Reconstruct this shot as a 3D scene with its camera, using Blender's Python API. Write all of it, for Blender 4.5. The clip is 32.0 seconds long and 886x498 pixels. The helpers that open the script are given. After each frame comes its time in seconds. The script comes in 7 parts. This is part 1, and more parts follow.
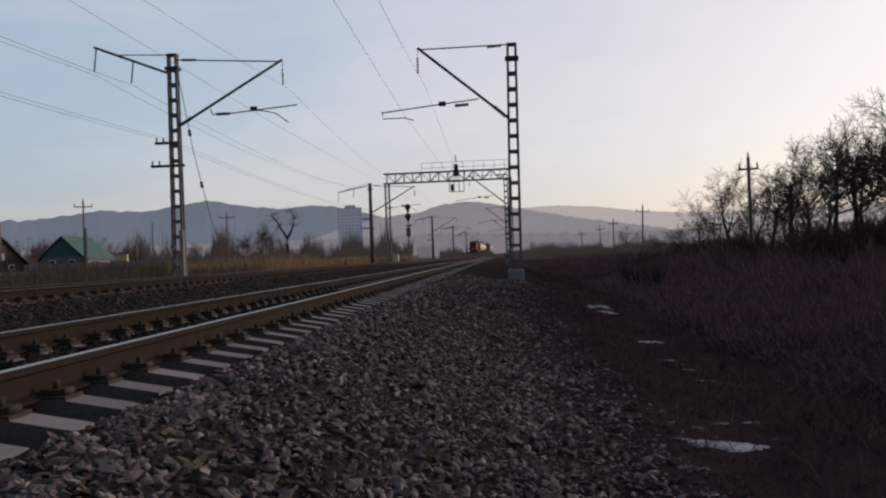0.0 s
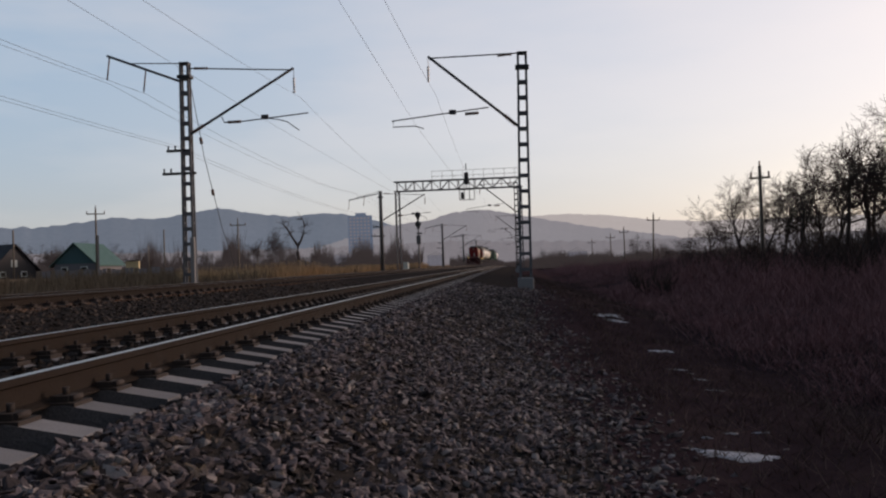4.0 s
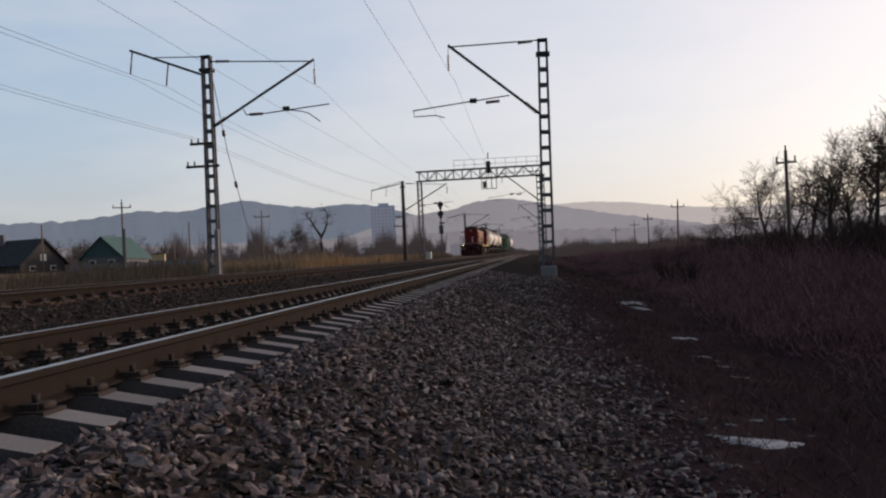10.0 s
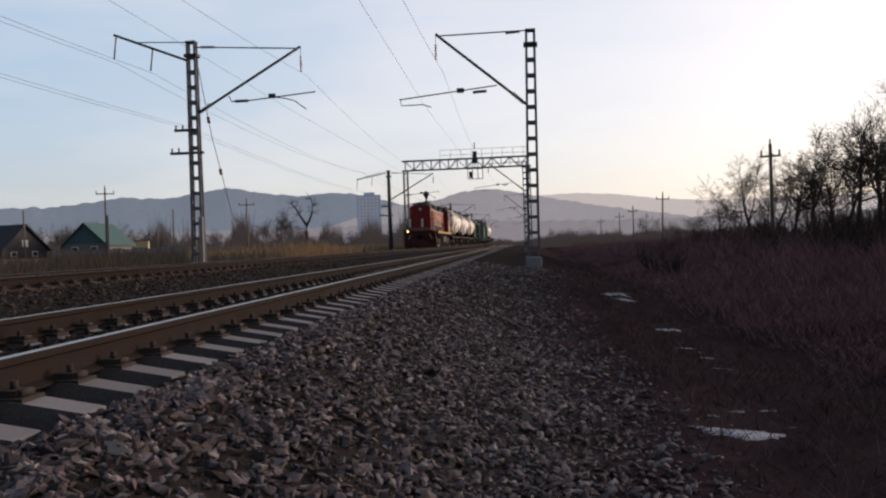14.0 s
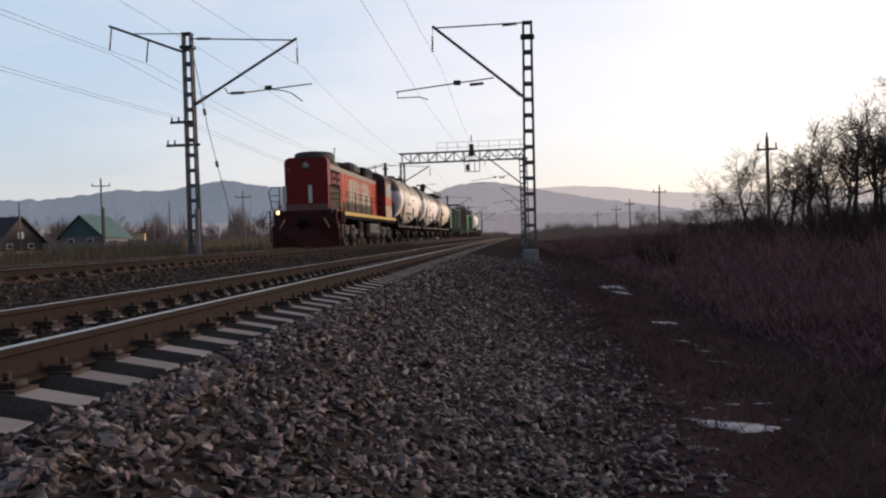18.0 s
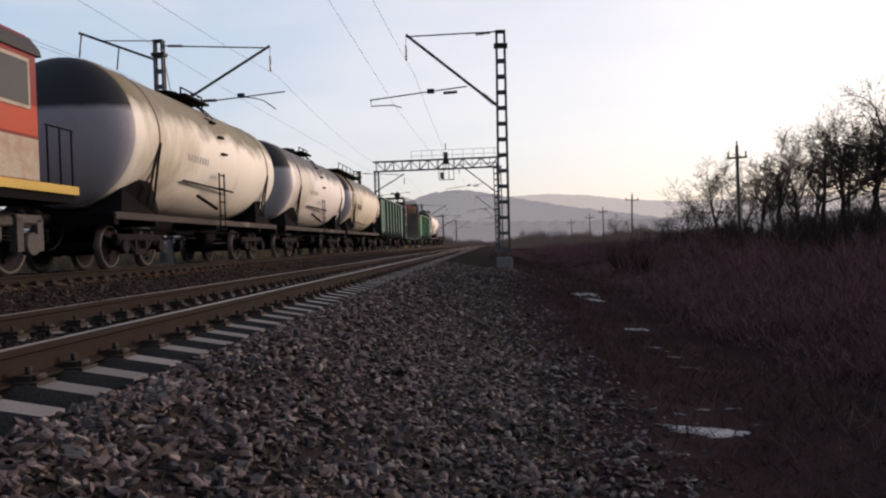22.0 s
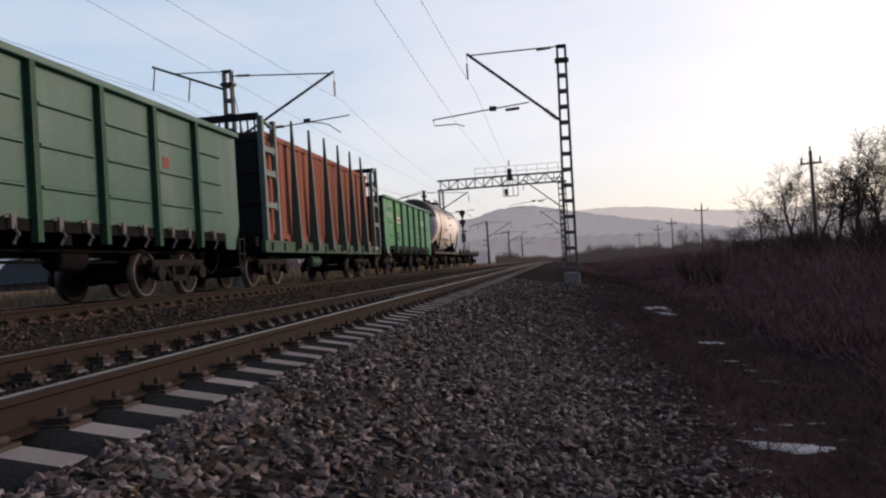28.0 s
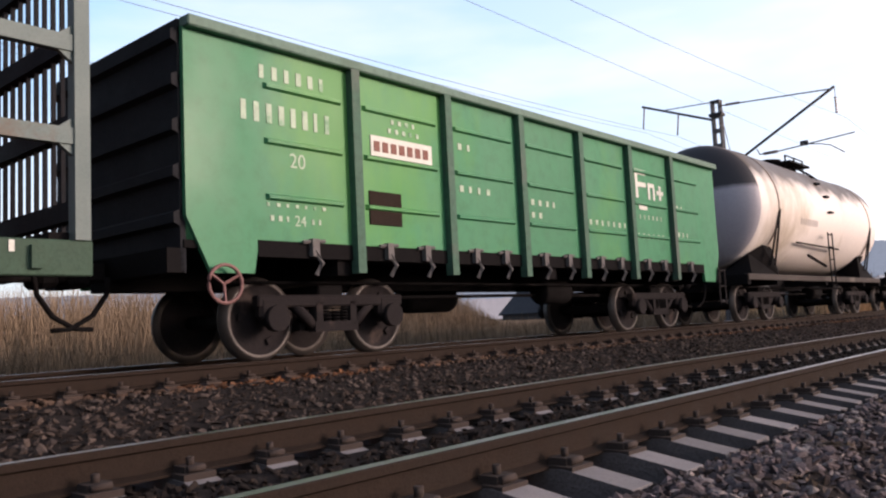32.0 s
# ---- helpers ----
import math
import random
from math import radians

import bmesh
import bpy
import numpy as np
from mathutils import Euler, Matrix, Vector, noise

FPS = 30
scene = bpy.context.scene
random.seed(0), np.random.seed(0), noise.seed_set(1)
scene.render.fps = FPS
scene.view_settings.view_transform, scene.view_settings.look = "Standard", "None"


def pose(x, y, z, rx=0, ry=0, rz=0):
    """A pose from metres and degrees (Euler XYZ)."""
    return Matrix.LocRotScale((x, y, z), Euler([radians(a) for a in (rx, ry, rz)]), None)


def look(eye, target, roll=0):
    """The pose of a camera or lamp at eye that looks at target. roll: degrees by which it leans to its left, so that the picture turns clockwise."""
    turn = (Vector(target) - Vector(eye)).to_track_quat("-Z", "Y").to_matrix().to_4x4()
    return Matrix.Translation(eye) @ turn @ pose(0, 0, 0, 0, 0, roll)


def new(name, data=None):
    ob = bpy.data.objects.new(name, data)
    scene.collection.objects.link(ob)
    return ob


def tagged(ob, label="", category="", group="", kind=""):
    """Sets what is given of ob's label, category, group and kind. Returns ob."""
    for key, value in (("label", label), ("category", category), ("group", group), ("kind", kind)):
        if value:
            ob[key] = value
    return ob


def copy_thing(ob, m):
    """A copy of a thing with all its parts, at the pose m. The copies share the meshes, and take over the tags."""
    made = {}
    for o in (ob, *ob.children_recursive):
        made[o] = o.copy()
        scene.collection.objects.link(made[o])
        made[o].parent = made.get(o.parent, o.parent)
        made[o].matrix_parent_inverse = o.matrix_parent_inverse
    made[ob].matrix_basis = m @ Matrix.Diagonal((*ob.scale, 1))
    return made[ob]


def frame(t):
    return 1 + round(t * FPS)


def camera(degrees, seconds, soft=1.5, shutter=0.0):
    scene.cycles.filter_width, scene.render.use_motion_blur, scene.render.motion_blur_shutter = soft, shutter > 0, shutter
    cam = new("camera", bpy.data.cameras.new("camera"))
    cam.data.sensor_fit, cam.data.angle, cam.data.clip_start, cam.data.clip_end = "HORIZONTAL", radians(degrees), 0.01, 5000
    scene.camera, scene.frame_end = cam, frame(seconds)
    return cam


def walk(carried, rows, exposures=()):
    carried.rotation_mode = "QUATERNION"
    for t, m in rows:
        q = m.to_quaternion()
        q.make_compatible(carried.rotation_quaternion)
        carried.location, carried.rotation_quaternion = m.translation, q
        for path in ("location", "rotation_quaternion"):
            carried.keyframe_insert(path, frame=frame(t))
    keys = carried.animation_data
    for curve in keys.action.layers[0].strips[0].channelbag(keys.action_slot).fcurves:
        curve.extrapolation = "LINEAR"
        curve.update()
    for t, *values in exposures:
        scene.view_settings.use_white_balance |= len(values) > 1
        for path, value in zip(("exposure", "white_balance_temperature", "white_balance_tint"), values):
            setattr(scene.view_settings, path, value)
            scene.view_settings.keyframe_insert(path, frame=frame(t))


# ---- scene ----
cam = camera(57.71, 32.0, 2.2)
PATH = [
    (0, pose(-0.046, -0.016, 0.483, 90.534, 2.160, 3.784)),
    (0.5, pose(-0.041, -0.021, 0.481, 90.698, 1.912, 4.182)),
    (1, pose(-0.039, -0.023, 0.482, 91.073, 1.854, 4.125)),
    (1.5, pose(-0.039, -0.021, 0.480, 91.001, 2.156, 4.139)),
    (2, pose(-0.040, -0.021, 0.480, 91.244, 2.141, 3.979)),
    (2.5, pose(-0.033, -0.018, 0.481, 91.099, 2.111, 4.053)),
    (3, pose(-0.037, -0.021, 0.482, 91.000, 2.189, 4.188)),
    (3.5, pose(-0.035, -0.021, 0.484, 91.147, 1.910, 4.464)),
    (5.5, pose(-0.027, -0.021, 0.480, 91.043, 2.274, 4.725)),
    (6, pose(-0.029, -0.025, 0.480, 91.139, 2.257, 4.807)),
    (6.5, pose(-0.029, -0.024, 0.478, 91.024, 2.158, 5.316)),
    (7, pose(-0.024, -0.024, 0.478, 91.115, 1.880, 5.262)),
    (7.5, pose(-0.025, -0.023, 0.478, 90.962, 1.994, 5.170)),
    (8, pose(-0.021, -0.027, 0.479, 90.825, 2.009, 5.023)),
    (8.5, pose(-0.011, -0.026, 0.477, 90.570, 2.440, 5.678)),
    (9, pose(-0.007, -0.018, 0.476, 90.426, 2.510, 6.335)),
    (9.5, pose(-0.004, -0.019, 0.476, 90.485, 2.777, 6.065)),
    (10, pose(-0.001, -0.019, 0.477, 90.444, 2.595, 6.158)),
    (10.5, pose(-0.001, -0.018, 0.475, 90.346, 2.643, 6.100)),
    (11, pose(0.000, -0.012, 0.473, 90.250, 2.540, 6.076)),
    (11.5, pose(0.001, -0.010, 0.476, 90.370, 2.295, 6.061)),
    (12, pose(-0.002, 0.000, 0.470, 89.786, 2.201, 5.595)),
    (12.5, pose(-0.002, 0.002, 0.471, 89.613, 2.214, 5.430)),
    (13, pose(-0.000, 0.001, 0.472, 89.465, 2.114, 5.492)),
    (13.5, pose(0.002, -0.001, 0.473, 89.607, 1.987, 5.361)),
    (14, pose(-0.004, 0.008, 0.471, 89.688, 2.039, 5.122)),
    (14.5, pose(0.007, -0.004, 0.472, 89.646, 2.048, 5.130)),
    (16.5, pose(0.012, 0.006, 0.470, 89.592, 2.169, 4.967)),
    (17, pose(0.012, 0.010, 0.469, 89.673, 1.938, 4.928)),
    (17.5, pose(0.011, 0.011, 0.470, 89.487, 2.028, 4.764)),
    (18, pose(0.004, 0.020, 0.467, 89.163, 1.960, 4.895)),
    (18.5, pose(0.009, 0.015, 0.466, 89.046, 1.925, 4.997)),
    (19, pose(0.011, 0.017, 0.467, 89.432, 2.045, 4.625)),
    (19.5, pose(0.015, 0.012, 0.466, 89.481, 1.919, 4.360)),
    (20, pose(0.018, 0.018, 0.466, 89.187, 1.964, 4.247)),
    (20.5, pose(0.012, 0.018, 0.470, 89.442, 2.080, 4.030)),
    (21, pose(0.016, 0.013, 0.466, 89.830, 2.125, 3.995)),
    (21.5, pose(0.020, 0.009, 0.467, 90.107, 1.975, 3.519)),
    (22, pose(0.023, 0.021, 0.462, 89.680, 2.111, 3.088)),
    (22.5, pose(0.022, 0.023, 0.465, 89.307, 2.122, 3.326)),
    (23, pose(0.024, 0.019, 0.469, 89.561, 2.212, 3.111)),
    (23.5, pose(0.016, 0.025, 0.469, 89.561, 2.172, 3.352)),
    (24, pose(0.014, 0.020, 0.466, 89.730, 2.361, 4.244)),
    (24.5, pose(0.017, 0.009, 0.474, 90.250, 2.629, 4.588)),
    (25, pose(0.022, 0.007, 0.468, 90.520, 3.086, 5.153)),
    (25.5, pose(0.022, 0.008, 0.469, 90.370, 3.053, 5.640)),
    (26, pose(0.016, 0.003, 0.468, 90.629, 3.225, 6.056)),
    (26.5, pose(0.017, 0.008, 0.468, 90.724, 3.370, 6.924)),
    (28.5, pose(0.010, -0.007, 0.472, 91.239, 3.598, 7.879)),
    (29, pose(0.007, -0.006, 0.475, 91.356, 3.518, 8.709)),
    (29.5, pose(-0.000, -0.025, 0.472, 91.851, 3.806, 11.894)),
    (30, pose(-0.007, -0.026, 0.472, 91.452, 4.132, 13.655)),
    (30.5, pose(-0.008, -0.044, 0.476, 91.925, 3.971, 14.600)),
    (31, pose(-0.023, -0.070, 0.475, 93.168, 3.669, 16.581)),
    (31.5, pose(-0.045, -0.116, 0.479, 92.794, 4.523, 21.927)),
    (31.6, pose(-0.060, -0.124, 0.482, 92.910, 4.770, 23.881)),
    (31.7, pose(-0.026, -0.136, 0.506, 93.632, 4.546, 27.366)),
    (31.8, pose(-0.006, -0.143, 0.492, 94.175, 4.417, 31.255)),
    (31.9, pose(-0.155, -0.133, 0.471, 95.101, 4.511, 35.980)),
    (32, pose(-0.238, -0.182, 0.510, 95.378, 2.837, 41.338)),
]
EXPOSURE = [(0, 0.16, 6800, 18), (7, 0.16, 6850, 18), (9, 0.23, 6850, 18), (14, 0.45, 6850, 18), (19, 0.6, 6900, 19), (20, 0.62, 6900, 19), (22, 0.5, 6900, 19), (23.5, 0.6, 6900, 19), (25, 0.48, 6900, 19), (26, 0.6, 6850, 19), (29, 0.5, 6850, 19), (30, 0.6, 6850, 19), (31, 0.58, 6850, 19), (32, 1.17, 6800, 23)]
walk(cam, PATH, EXPOSURE)

# ---- light ----
SUN_EL, SUN_AZ = 12.0, 60.0          # degrees: height, and turn to the right of the track's way
world = bpy.data.worlds.new("world")
scene.world = world
world.use_nodes = True
wn = world.node_tree
sky = wn.nodes.new("ShaderNodeTexSky")
sky.sky_type = 'NISHITA'
sky.sun_disc = False
sky.sun_elevation = radians(SUN_EL)
sky.sun_rotation = radians(SUN_AZ)
sky.air_density, sky.dust_density, sky.ozone_density = 1.0, 2.0, 2.0
bgn = wn.nodes["Background"]
bgn.inputs["Strength"].default_value = 0.05
wn.links.new(sky.outputs[0], bgn.inputs["Color"])
sd = Vector((math.sin(radians(SUN_AZ)) * math.cos(radians(SUN_EL)), math.cos(radians(SUN_AZ)) * math.cos(radians(SUN_EL)), math.sin(radians(SUN_EL))))


def sky_math(kind, a, b=None, c=None):
    n = wn.nodes.new("ShaderNodeMath")
    n.operation = kind
    for sock, val in zip(n.inputs, (a, b, c)):
        if val is None:
            continue
        if isinstance(val, (int, float)):
            sock.default_value = val
        else:
            wn.links.new(val, sock)
    return n.outputs[0]


def sky_mix(a, b, fac):
    n = wn.nodes.new("ShaderNodeMix")
    n.data_type = 'RGBA'
    for sock, val in ((n.inputs[0], fac), (n.inputs[6], a), (n.inputs[7], b)):
        if isinstance(val, tuple):
            sock.default_value = (*val, 1.0)
        else:
            wn.links.new(val, sock)
    return n.outputs[2]


# a thin veil of high haze over the clear sky: pale blue aloft, creamy low down, white towards the sun
way = wn.nodes.new("ShaderNodeTexCoord").outputs["Generated"]
dot = wn.nodes.new("ShaderNodeVectorMath")
dot.operation = 'DOT_PRODUCT'
wn.links.new(way, dot.inputs[0])
dot.inputs[1].default_value = sd
sep = wn.nodes.new("ShaderNodeSeparateXYZ")
wn.links.new(way, sep.inputs[0])
near_sun = sky_math('POWER', sky_math('MAXIMUM', sky_math('MULTIPLY_ADD', dot.outputs["Value"], 0.5, 0.5), 0.0), 2.8)
low = sky_math('POWER', sky_math('SUBTRACT', 1.0, sky_math('MAXIMUM', sky_math('MINIMUM', sep.outputs["Z"], 1.0), 0.0)), 7.0)
streaks = wn.nodes.new("ShaderNodeTexNoise")
streaks.inputs["Scale"].default_value, streaks.inputs["Detail"].default_value = 2.2, 5.0
stretch = wn.nodes.new("ShaderNodeMapping")
stretch.inputs["Scale"].default_value = (1.0, 1.0, 4.0)
wn.links.new(way, stretch.inputs["Vector"])
wn.links.new(stretch.outputs["Vector"], streaks.inputs["Vector"])
cloud = sky_math('MAXIMUM', sky_math('MULTIPLY_ADD', streaks.outputs[0], 3.0, -1.35), 0.0)
cloud = sky_math('MINIMUM', cloud, 0.45)
tone = sky_mix((0.245, 0.46, 0.66), (0.44, 0.46, 0.475), low)
tone = sky_mix(tone, (0.60, 0.66, 0.71), cloud)
tone = sky_mix(tone, (1.0, 0.91, 0.84), near_sun)
# dimmer towards the zenith and away from the low sun
def sky_step(sock, lo, hi, a, z):
    n = wn.nodes.new("ShaderNodeMapRange")
    n.interpolation_type = 'SMOOTHSTEP'
    wn.links.new(sock, n.inputs["Value"])
    for key, val in (("From Min", lo), ("From Max", hi), ("To Min", a), ("To Max", z)):
        n.inputs[key].default_value = val
    return n.outputs[0]


glow = wn.nodes.new("ShaderNodeVectorMath")
glow.operation = 'DOT_PRODUCT'
wn.links.new(way, glow.inputs[0])
glow.inputs[1].default_value = (math.sin(radians(15)), math.cos(radians(15)), 0.0)
dim = sky_math('MULTIPLY', sky_step(glow.outputs["Value"], -0.95, -0.2, 0.2, 1.0), sky_step(sep.outputs["Z"], 0.3, 0.8, 1.0, 0.36))
veil = wn.nodes.new("ShaderNodeBackground")
wn.links.new(tone, veil.inputs["Color"])
wn.links.new(sky_math('MULTIPLY', dim, 0.66), veil.inputs["Strength"])
both = wn.nodes.new("ShaderNodeAddShader")
wn.links.new(bgn.outputs[0], both.inputs[0])
wn.links.new(veil.outputs[0], both.inputs[1])
wn.links.new(both.outputs[0], wn.nodes["World Output"].inputs["Surface"])
sun_data = bpy.data.lights.new("sun", 'SUN')
sun_data.energy, sun_data.angle, sun_data.color = 2.2, radians(18.0), (1.0, 0.82, 0.70)
sun = new("sun", sun_data)
sun.matrix_world = look(sd * 100, (0, 0, 0))

# ---- materials ----
def material(name, base, rough=0.8, metal=0.0, vary=0.25, scale=6.0, fine=60.0, bump=0.2, dark=None, spots=0.0, streak=0.0, per_object=0.0, per_island=0.0, spec=0.3, glint=None):
    """A procedural surface: base colour, blotches and grain at two scales, patches of a second colour, relief."""
    m = bpy.data.materials.new(name)
    m.use_nodes = True
    nt = m.node_tree
    b = nt.nodes["Principled BSDF"]
    b.inputs["Roughness"].default_value = rough
    b.inputs["Metallic"].default_value = metal
    b.inputs["Specular IOR Level"].default_value = spec
    def node(kind, **kw):
        n = nt.nodes.new(kind)
        for k, v in kw.items():
            n.inputs[k].default_value = v
        return n
    tc = nt.nodes.new("ShaderNodeTexCoord")
    n1 = node("ShaderNodeTexNoise", Scale=scale, Detail=6.0, Roughness=0.6)
    n2 = node("ShaderNodeTexNoise", Scale=fine, Detail=4.0, Roughness=0.7)
    src = tc.outputs["Object"]
    if streak:
        mp = node("ShaderNodeMapping")
        mp.inputs["Scale"].default_value = (1.0, 1.0, streak)
        nt.links.new(src, mp.inputs["Vector"])
        src = mp.outputs["Vector"]
    nt.links.new(src, n1.inputs["Vector"])
    nt.links.new(tc.outputs["Object"], n2.inputs["Vector"])
    def mixed(a, c, fac, kind='MIX'):
        mx = nt.nodes.new("ShaderNodeMix")
        mx.data_type, mx.blend_type = 'RGBA', kind
        for sock, val in ((mx.inputs[0], fac), (mx.inputs[6], a), (mx.inputs[7], c)):
            if isinstance(val, (int, float)):
                sock.default_value = val
            elif isinstance(val, (tuple, list)):
                sock.default_value = (*val[:3], 1.0)
            else:
                nt.links.new(val, sock)
        return mx.outputs[2]
    def ramp(sock, lo, hi, a=0.0, z=1.0):
        r = node("ShaderNodeMapRange")
        nt.links.new(sock, r.inputs["Value"])
        r.inputs["From Min"].default_value, r.inputs["From Max"].default_value = lo, hi
        r.inputs["To Min"].default_value, r.inputs["To Max"].default_value = a, z
        return r.outputs[0]
    col = mixed(base, tuple(min(1.0, c * (1 + vary)) for c in base), ramp(n1.outputs[0], 0.35, 0.7))
    col = mixed(col, tuple(c * (1 - vary) for c in base), ramp(n2.outputs[0], 0.45, 0.75))
    if dark:
        n3 = node("ShaderNodeTexNoise", Scale=scale * 0.37, Detail=8.0, Roughness=0.65)
        nt.links.new(src, n3.inputs["Vector"])
        col = mixed(col, dark, ramp(n3.outputs[0], 0.62 - 0.25 * spots, 0.74 - 0.2 * spots))
    if per_object:
        oi = nt.nodes.new("ShaderNodeObjectInfo")
        hv = node("ShaderNodeHueSaturation")
        nt.links.new(ramp(oi.outputs["Random"], 0, 1, 1 - per_object, 1 + per_object), hv.inputs["Value"])
        nt.links.new(col, hv.inputs["Color"])
        col = hv.outputs[0]
    if per_island:
        ge = nt.nodes.new("ShaderNodeNewGeometry")
        hv = node("ShaderNodeHueSaturation")
        nt.links.new(ramp(ge.outputs["Random Per Island"], 0, 1, 1 - per_island, 1 + per_island), hv.inputs["Value"])
        nt.links.new(col, hv.inputs["Color"])
        col = hv.outputs[0]
    if glint:
        ge = nt.nodes.new("ShaderNodeNewGeometry")
        col = mixed(col, glint, ramp(ge.outputs["Random Per Island"], 0.86, 0.9, 0.0, 0.75))
    nt.links.new(col, b.inputs["Base Color"])
    nt.links.new(ramp(n1.outputs[0], 0.3, 0.7, max(0.05, rough - 0.12), min(1.0, rough + 0.1)), b.inputs["Roughness"])
    if bump:
        bp = node("ShaderNodeBump", Strength=bump, Distance=0.02)
        nt.links.new(n2.outputs[0], bp.inputs["Height"])
        nt.links.new(bp.outputs[0], b.inputs["Normal"])
    return m


def glowing(name, color, strength):
    m = bpy.data.materials.new(name)
    m.use_nodes = True
    b = m.node_tree.nodes["Principled BSDF"]
    b.inputs["Base Color"].default_value = (*color, 1)
    b.inputs["Emission Color"].default_value = (*color, 1)
    b.inputs["Emission Strength"].default_value = strength
    return m


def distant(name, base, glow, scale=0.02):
    """Far hills, woods and town: matt, with the light of the air between put in as a little glow."""
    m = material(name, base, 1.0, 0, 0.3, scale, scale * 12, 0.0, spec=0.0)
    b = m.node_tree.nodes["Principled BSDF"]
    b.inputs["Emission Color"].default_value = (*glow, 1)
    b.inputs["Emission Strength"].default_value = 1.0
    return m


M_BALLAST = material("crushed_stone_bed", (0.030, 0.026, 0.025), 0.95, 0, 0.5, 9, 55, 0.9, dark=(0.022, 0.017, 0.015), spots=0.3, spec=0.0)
M_STONE = material("ballast_stone", (0.122, 0.099, 0.104), 0.85, 0, 0.35, 14, 90, 0.5, dark=(0.12, 0.087, 0.06), spots=0.35, per_island=0.75, per_object=0.45, glint=(0.26, 0.225, 0.21), spec=0.12)
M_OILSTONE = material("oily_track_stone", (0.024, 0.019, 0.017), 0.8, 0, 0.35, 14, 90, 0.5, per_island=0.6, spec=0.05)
M_DUSTSTONE = material("brake_dusted_stone", (0.056, 0.044, 0.039), 0.85, 0, 0.35, 14, 90, 0.5, per_island=0.7, spec=0.05)
M_RUSTSTONE = material("rust_stained_stone", (0.080, 0.054, 0.041), 0.9, 0, 0.35, 0.9, 60, 0.5, dark=(0.19, 0.078, 0.034), spots=0.5, per_island=0.6, spec=0.05)
M_SOIL = material("dead_grass_soil", (0.031, 0.0205, 0.0235), 0.95, 0, 0.5, 2.2, 40, 0.8, dark=(0.055, 0.037, 0.037), spots=0.35, spec=0.0)
M_FIELD = material("dry_grass_field", (0.16, 0.115, 0.082), 0.95, 0, 0.4, 0.6, 14, 0.6, dark=(0.10, 0.075, 0.055), spots=0.5, spec=0.0)
M_CONCRETE = material("sleeper_concrete", (0.195, 0.183, 0.186), 0.9, 0, 0.2, 5, 80, 0.35, dark=(0.17, 0.15, 0.14), spots=0.3, per_object=0.15, spec=0.1)
# sleeper sides: the shade beneath the bright tops is put into this colour
M_CONSIDE = material("shade_darkened_sleeper_side", (0.085, 0.076, 0.076), 0.95, 0, 0.3, 6, 60, 0.5, dark=(0.06, 0.052, 0.05), spots=0.3, spec=0.05)
M_RUSTSLEEPER = material("brake_rust_sleeper", (0.115, 0.075, 0.055), 0.95, 0, 0.3, 4, 60, 0.4, dark=(0.09, 0.07, 0.062), spots=0.4, spec=0.05)
M_POSTCON = material("post_concrete", (0.20, 0.193, 0.195), 0.9, 0, 0.15, 4, 60, 0.3)
M_POLECON = material("weathered_pole_concrete", (0.07, 0.068, 0.07), 0.9, 0, 0.2, 4, 60, 0.3)
M_RUST = material("rail_rust", (0.021, 0.0145, 0.0115), 0.85, 0.0, 0.35, 7, 70, 0.4, dark=(0.02, 0.014, 0.011), spots=0.3, spec=0.1)
M_HEAD = material("polished_rail_head", (0.36, 0.325, 0.31), 0.4, 0.9, 0.25, 3, 50, 0.06)
M_CLIP = material("rail_clip_iron", (0.045, 0.034, 0.03), 0.85, 0.3, 0.3, 20, 90, 0.3)
M_STEEL = material("painted_mast_steel", (0.10, 0.10, 0.108), 0.65, 0.1, 0.25, 4, 50, 0.2, dark=(0.1, 0.075, 0.06), spots=0.2)
M_DARKSTEEL = material("dark_line_steel", (0.035, 0.035, 0.038), 0.7, 0.1, 0.25, 6, 50, 0.15)
M_WIRE = material("line_wire", (0.11, 0.11, 0.12), 0.55, 0.3, 0.1, 5, 40, 0.0)
M_INSUL = material("insulator_glaze", (0.10, 0.05, 0.035), 0.3, 0, 0.2, 10, 60, 0.0, spec=0.5)
M_WOOD = material("weathered_pole_wood", (0.13, 0.105, 0.085), 0.9, 0, 0.3, 5, 60, 0.4, streak=0.15)
M_BARK = material("bare_tree_bark", (0.048, 0.037, 0.034), 0.95, 0, 0.3, 4, 40, 0.5, spec=0.0)
M_TWIG = material("bare_brush_twigs", (0.19, 0.102, 0.104), 0.95, 0, 0.3, 3, 30, 0.0, per_island=0.45, spec=0.0)
M_STRAW = material("dry_straw", (0.42, 0.29, 0.17), 0.95, 0, 0.3, 3, 30, 0.0, per_island=0.4, spec=0.0)
M_SNOW = material("old_snow", (0.31, 0.315, 0.35), 0.8, 0, 0.25, 6, 50, 0.6, dark=(0.08, 0.07, 0.06), spots=0.6)

# ---- building blocks ----
def obj(name, verts, faces, mat, parent=None, label="", smooth=False):
    me = bpy.data.meshes.new(name)
    me.from_pydata([tuple(v) for v in verts], [], faces)
    me.update()
    if mat:
        me.materials.append(mat)
    if smooth:
        me.polygons.foreach_set("use_smooth", [True] * len(me.polygons))
    ob = new(name, me)
    if parent:
        ob.parent = parent
    if label:
        tagged(ob, label)
    return ob


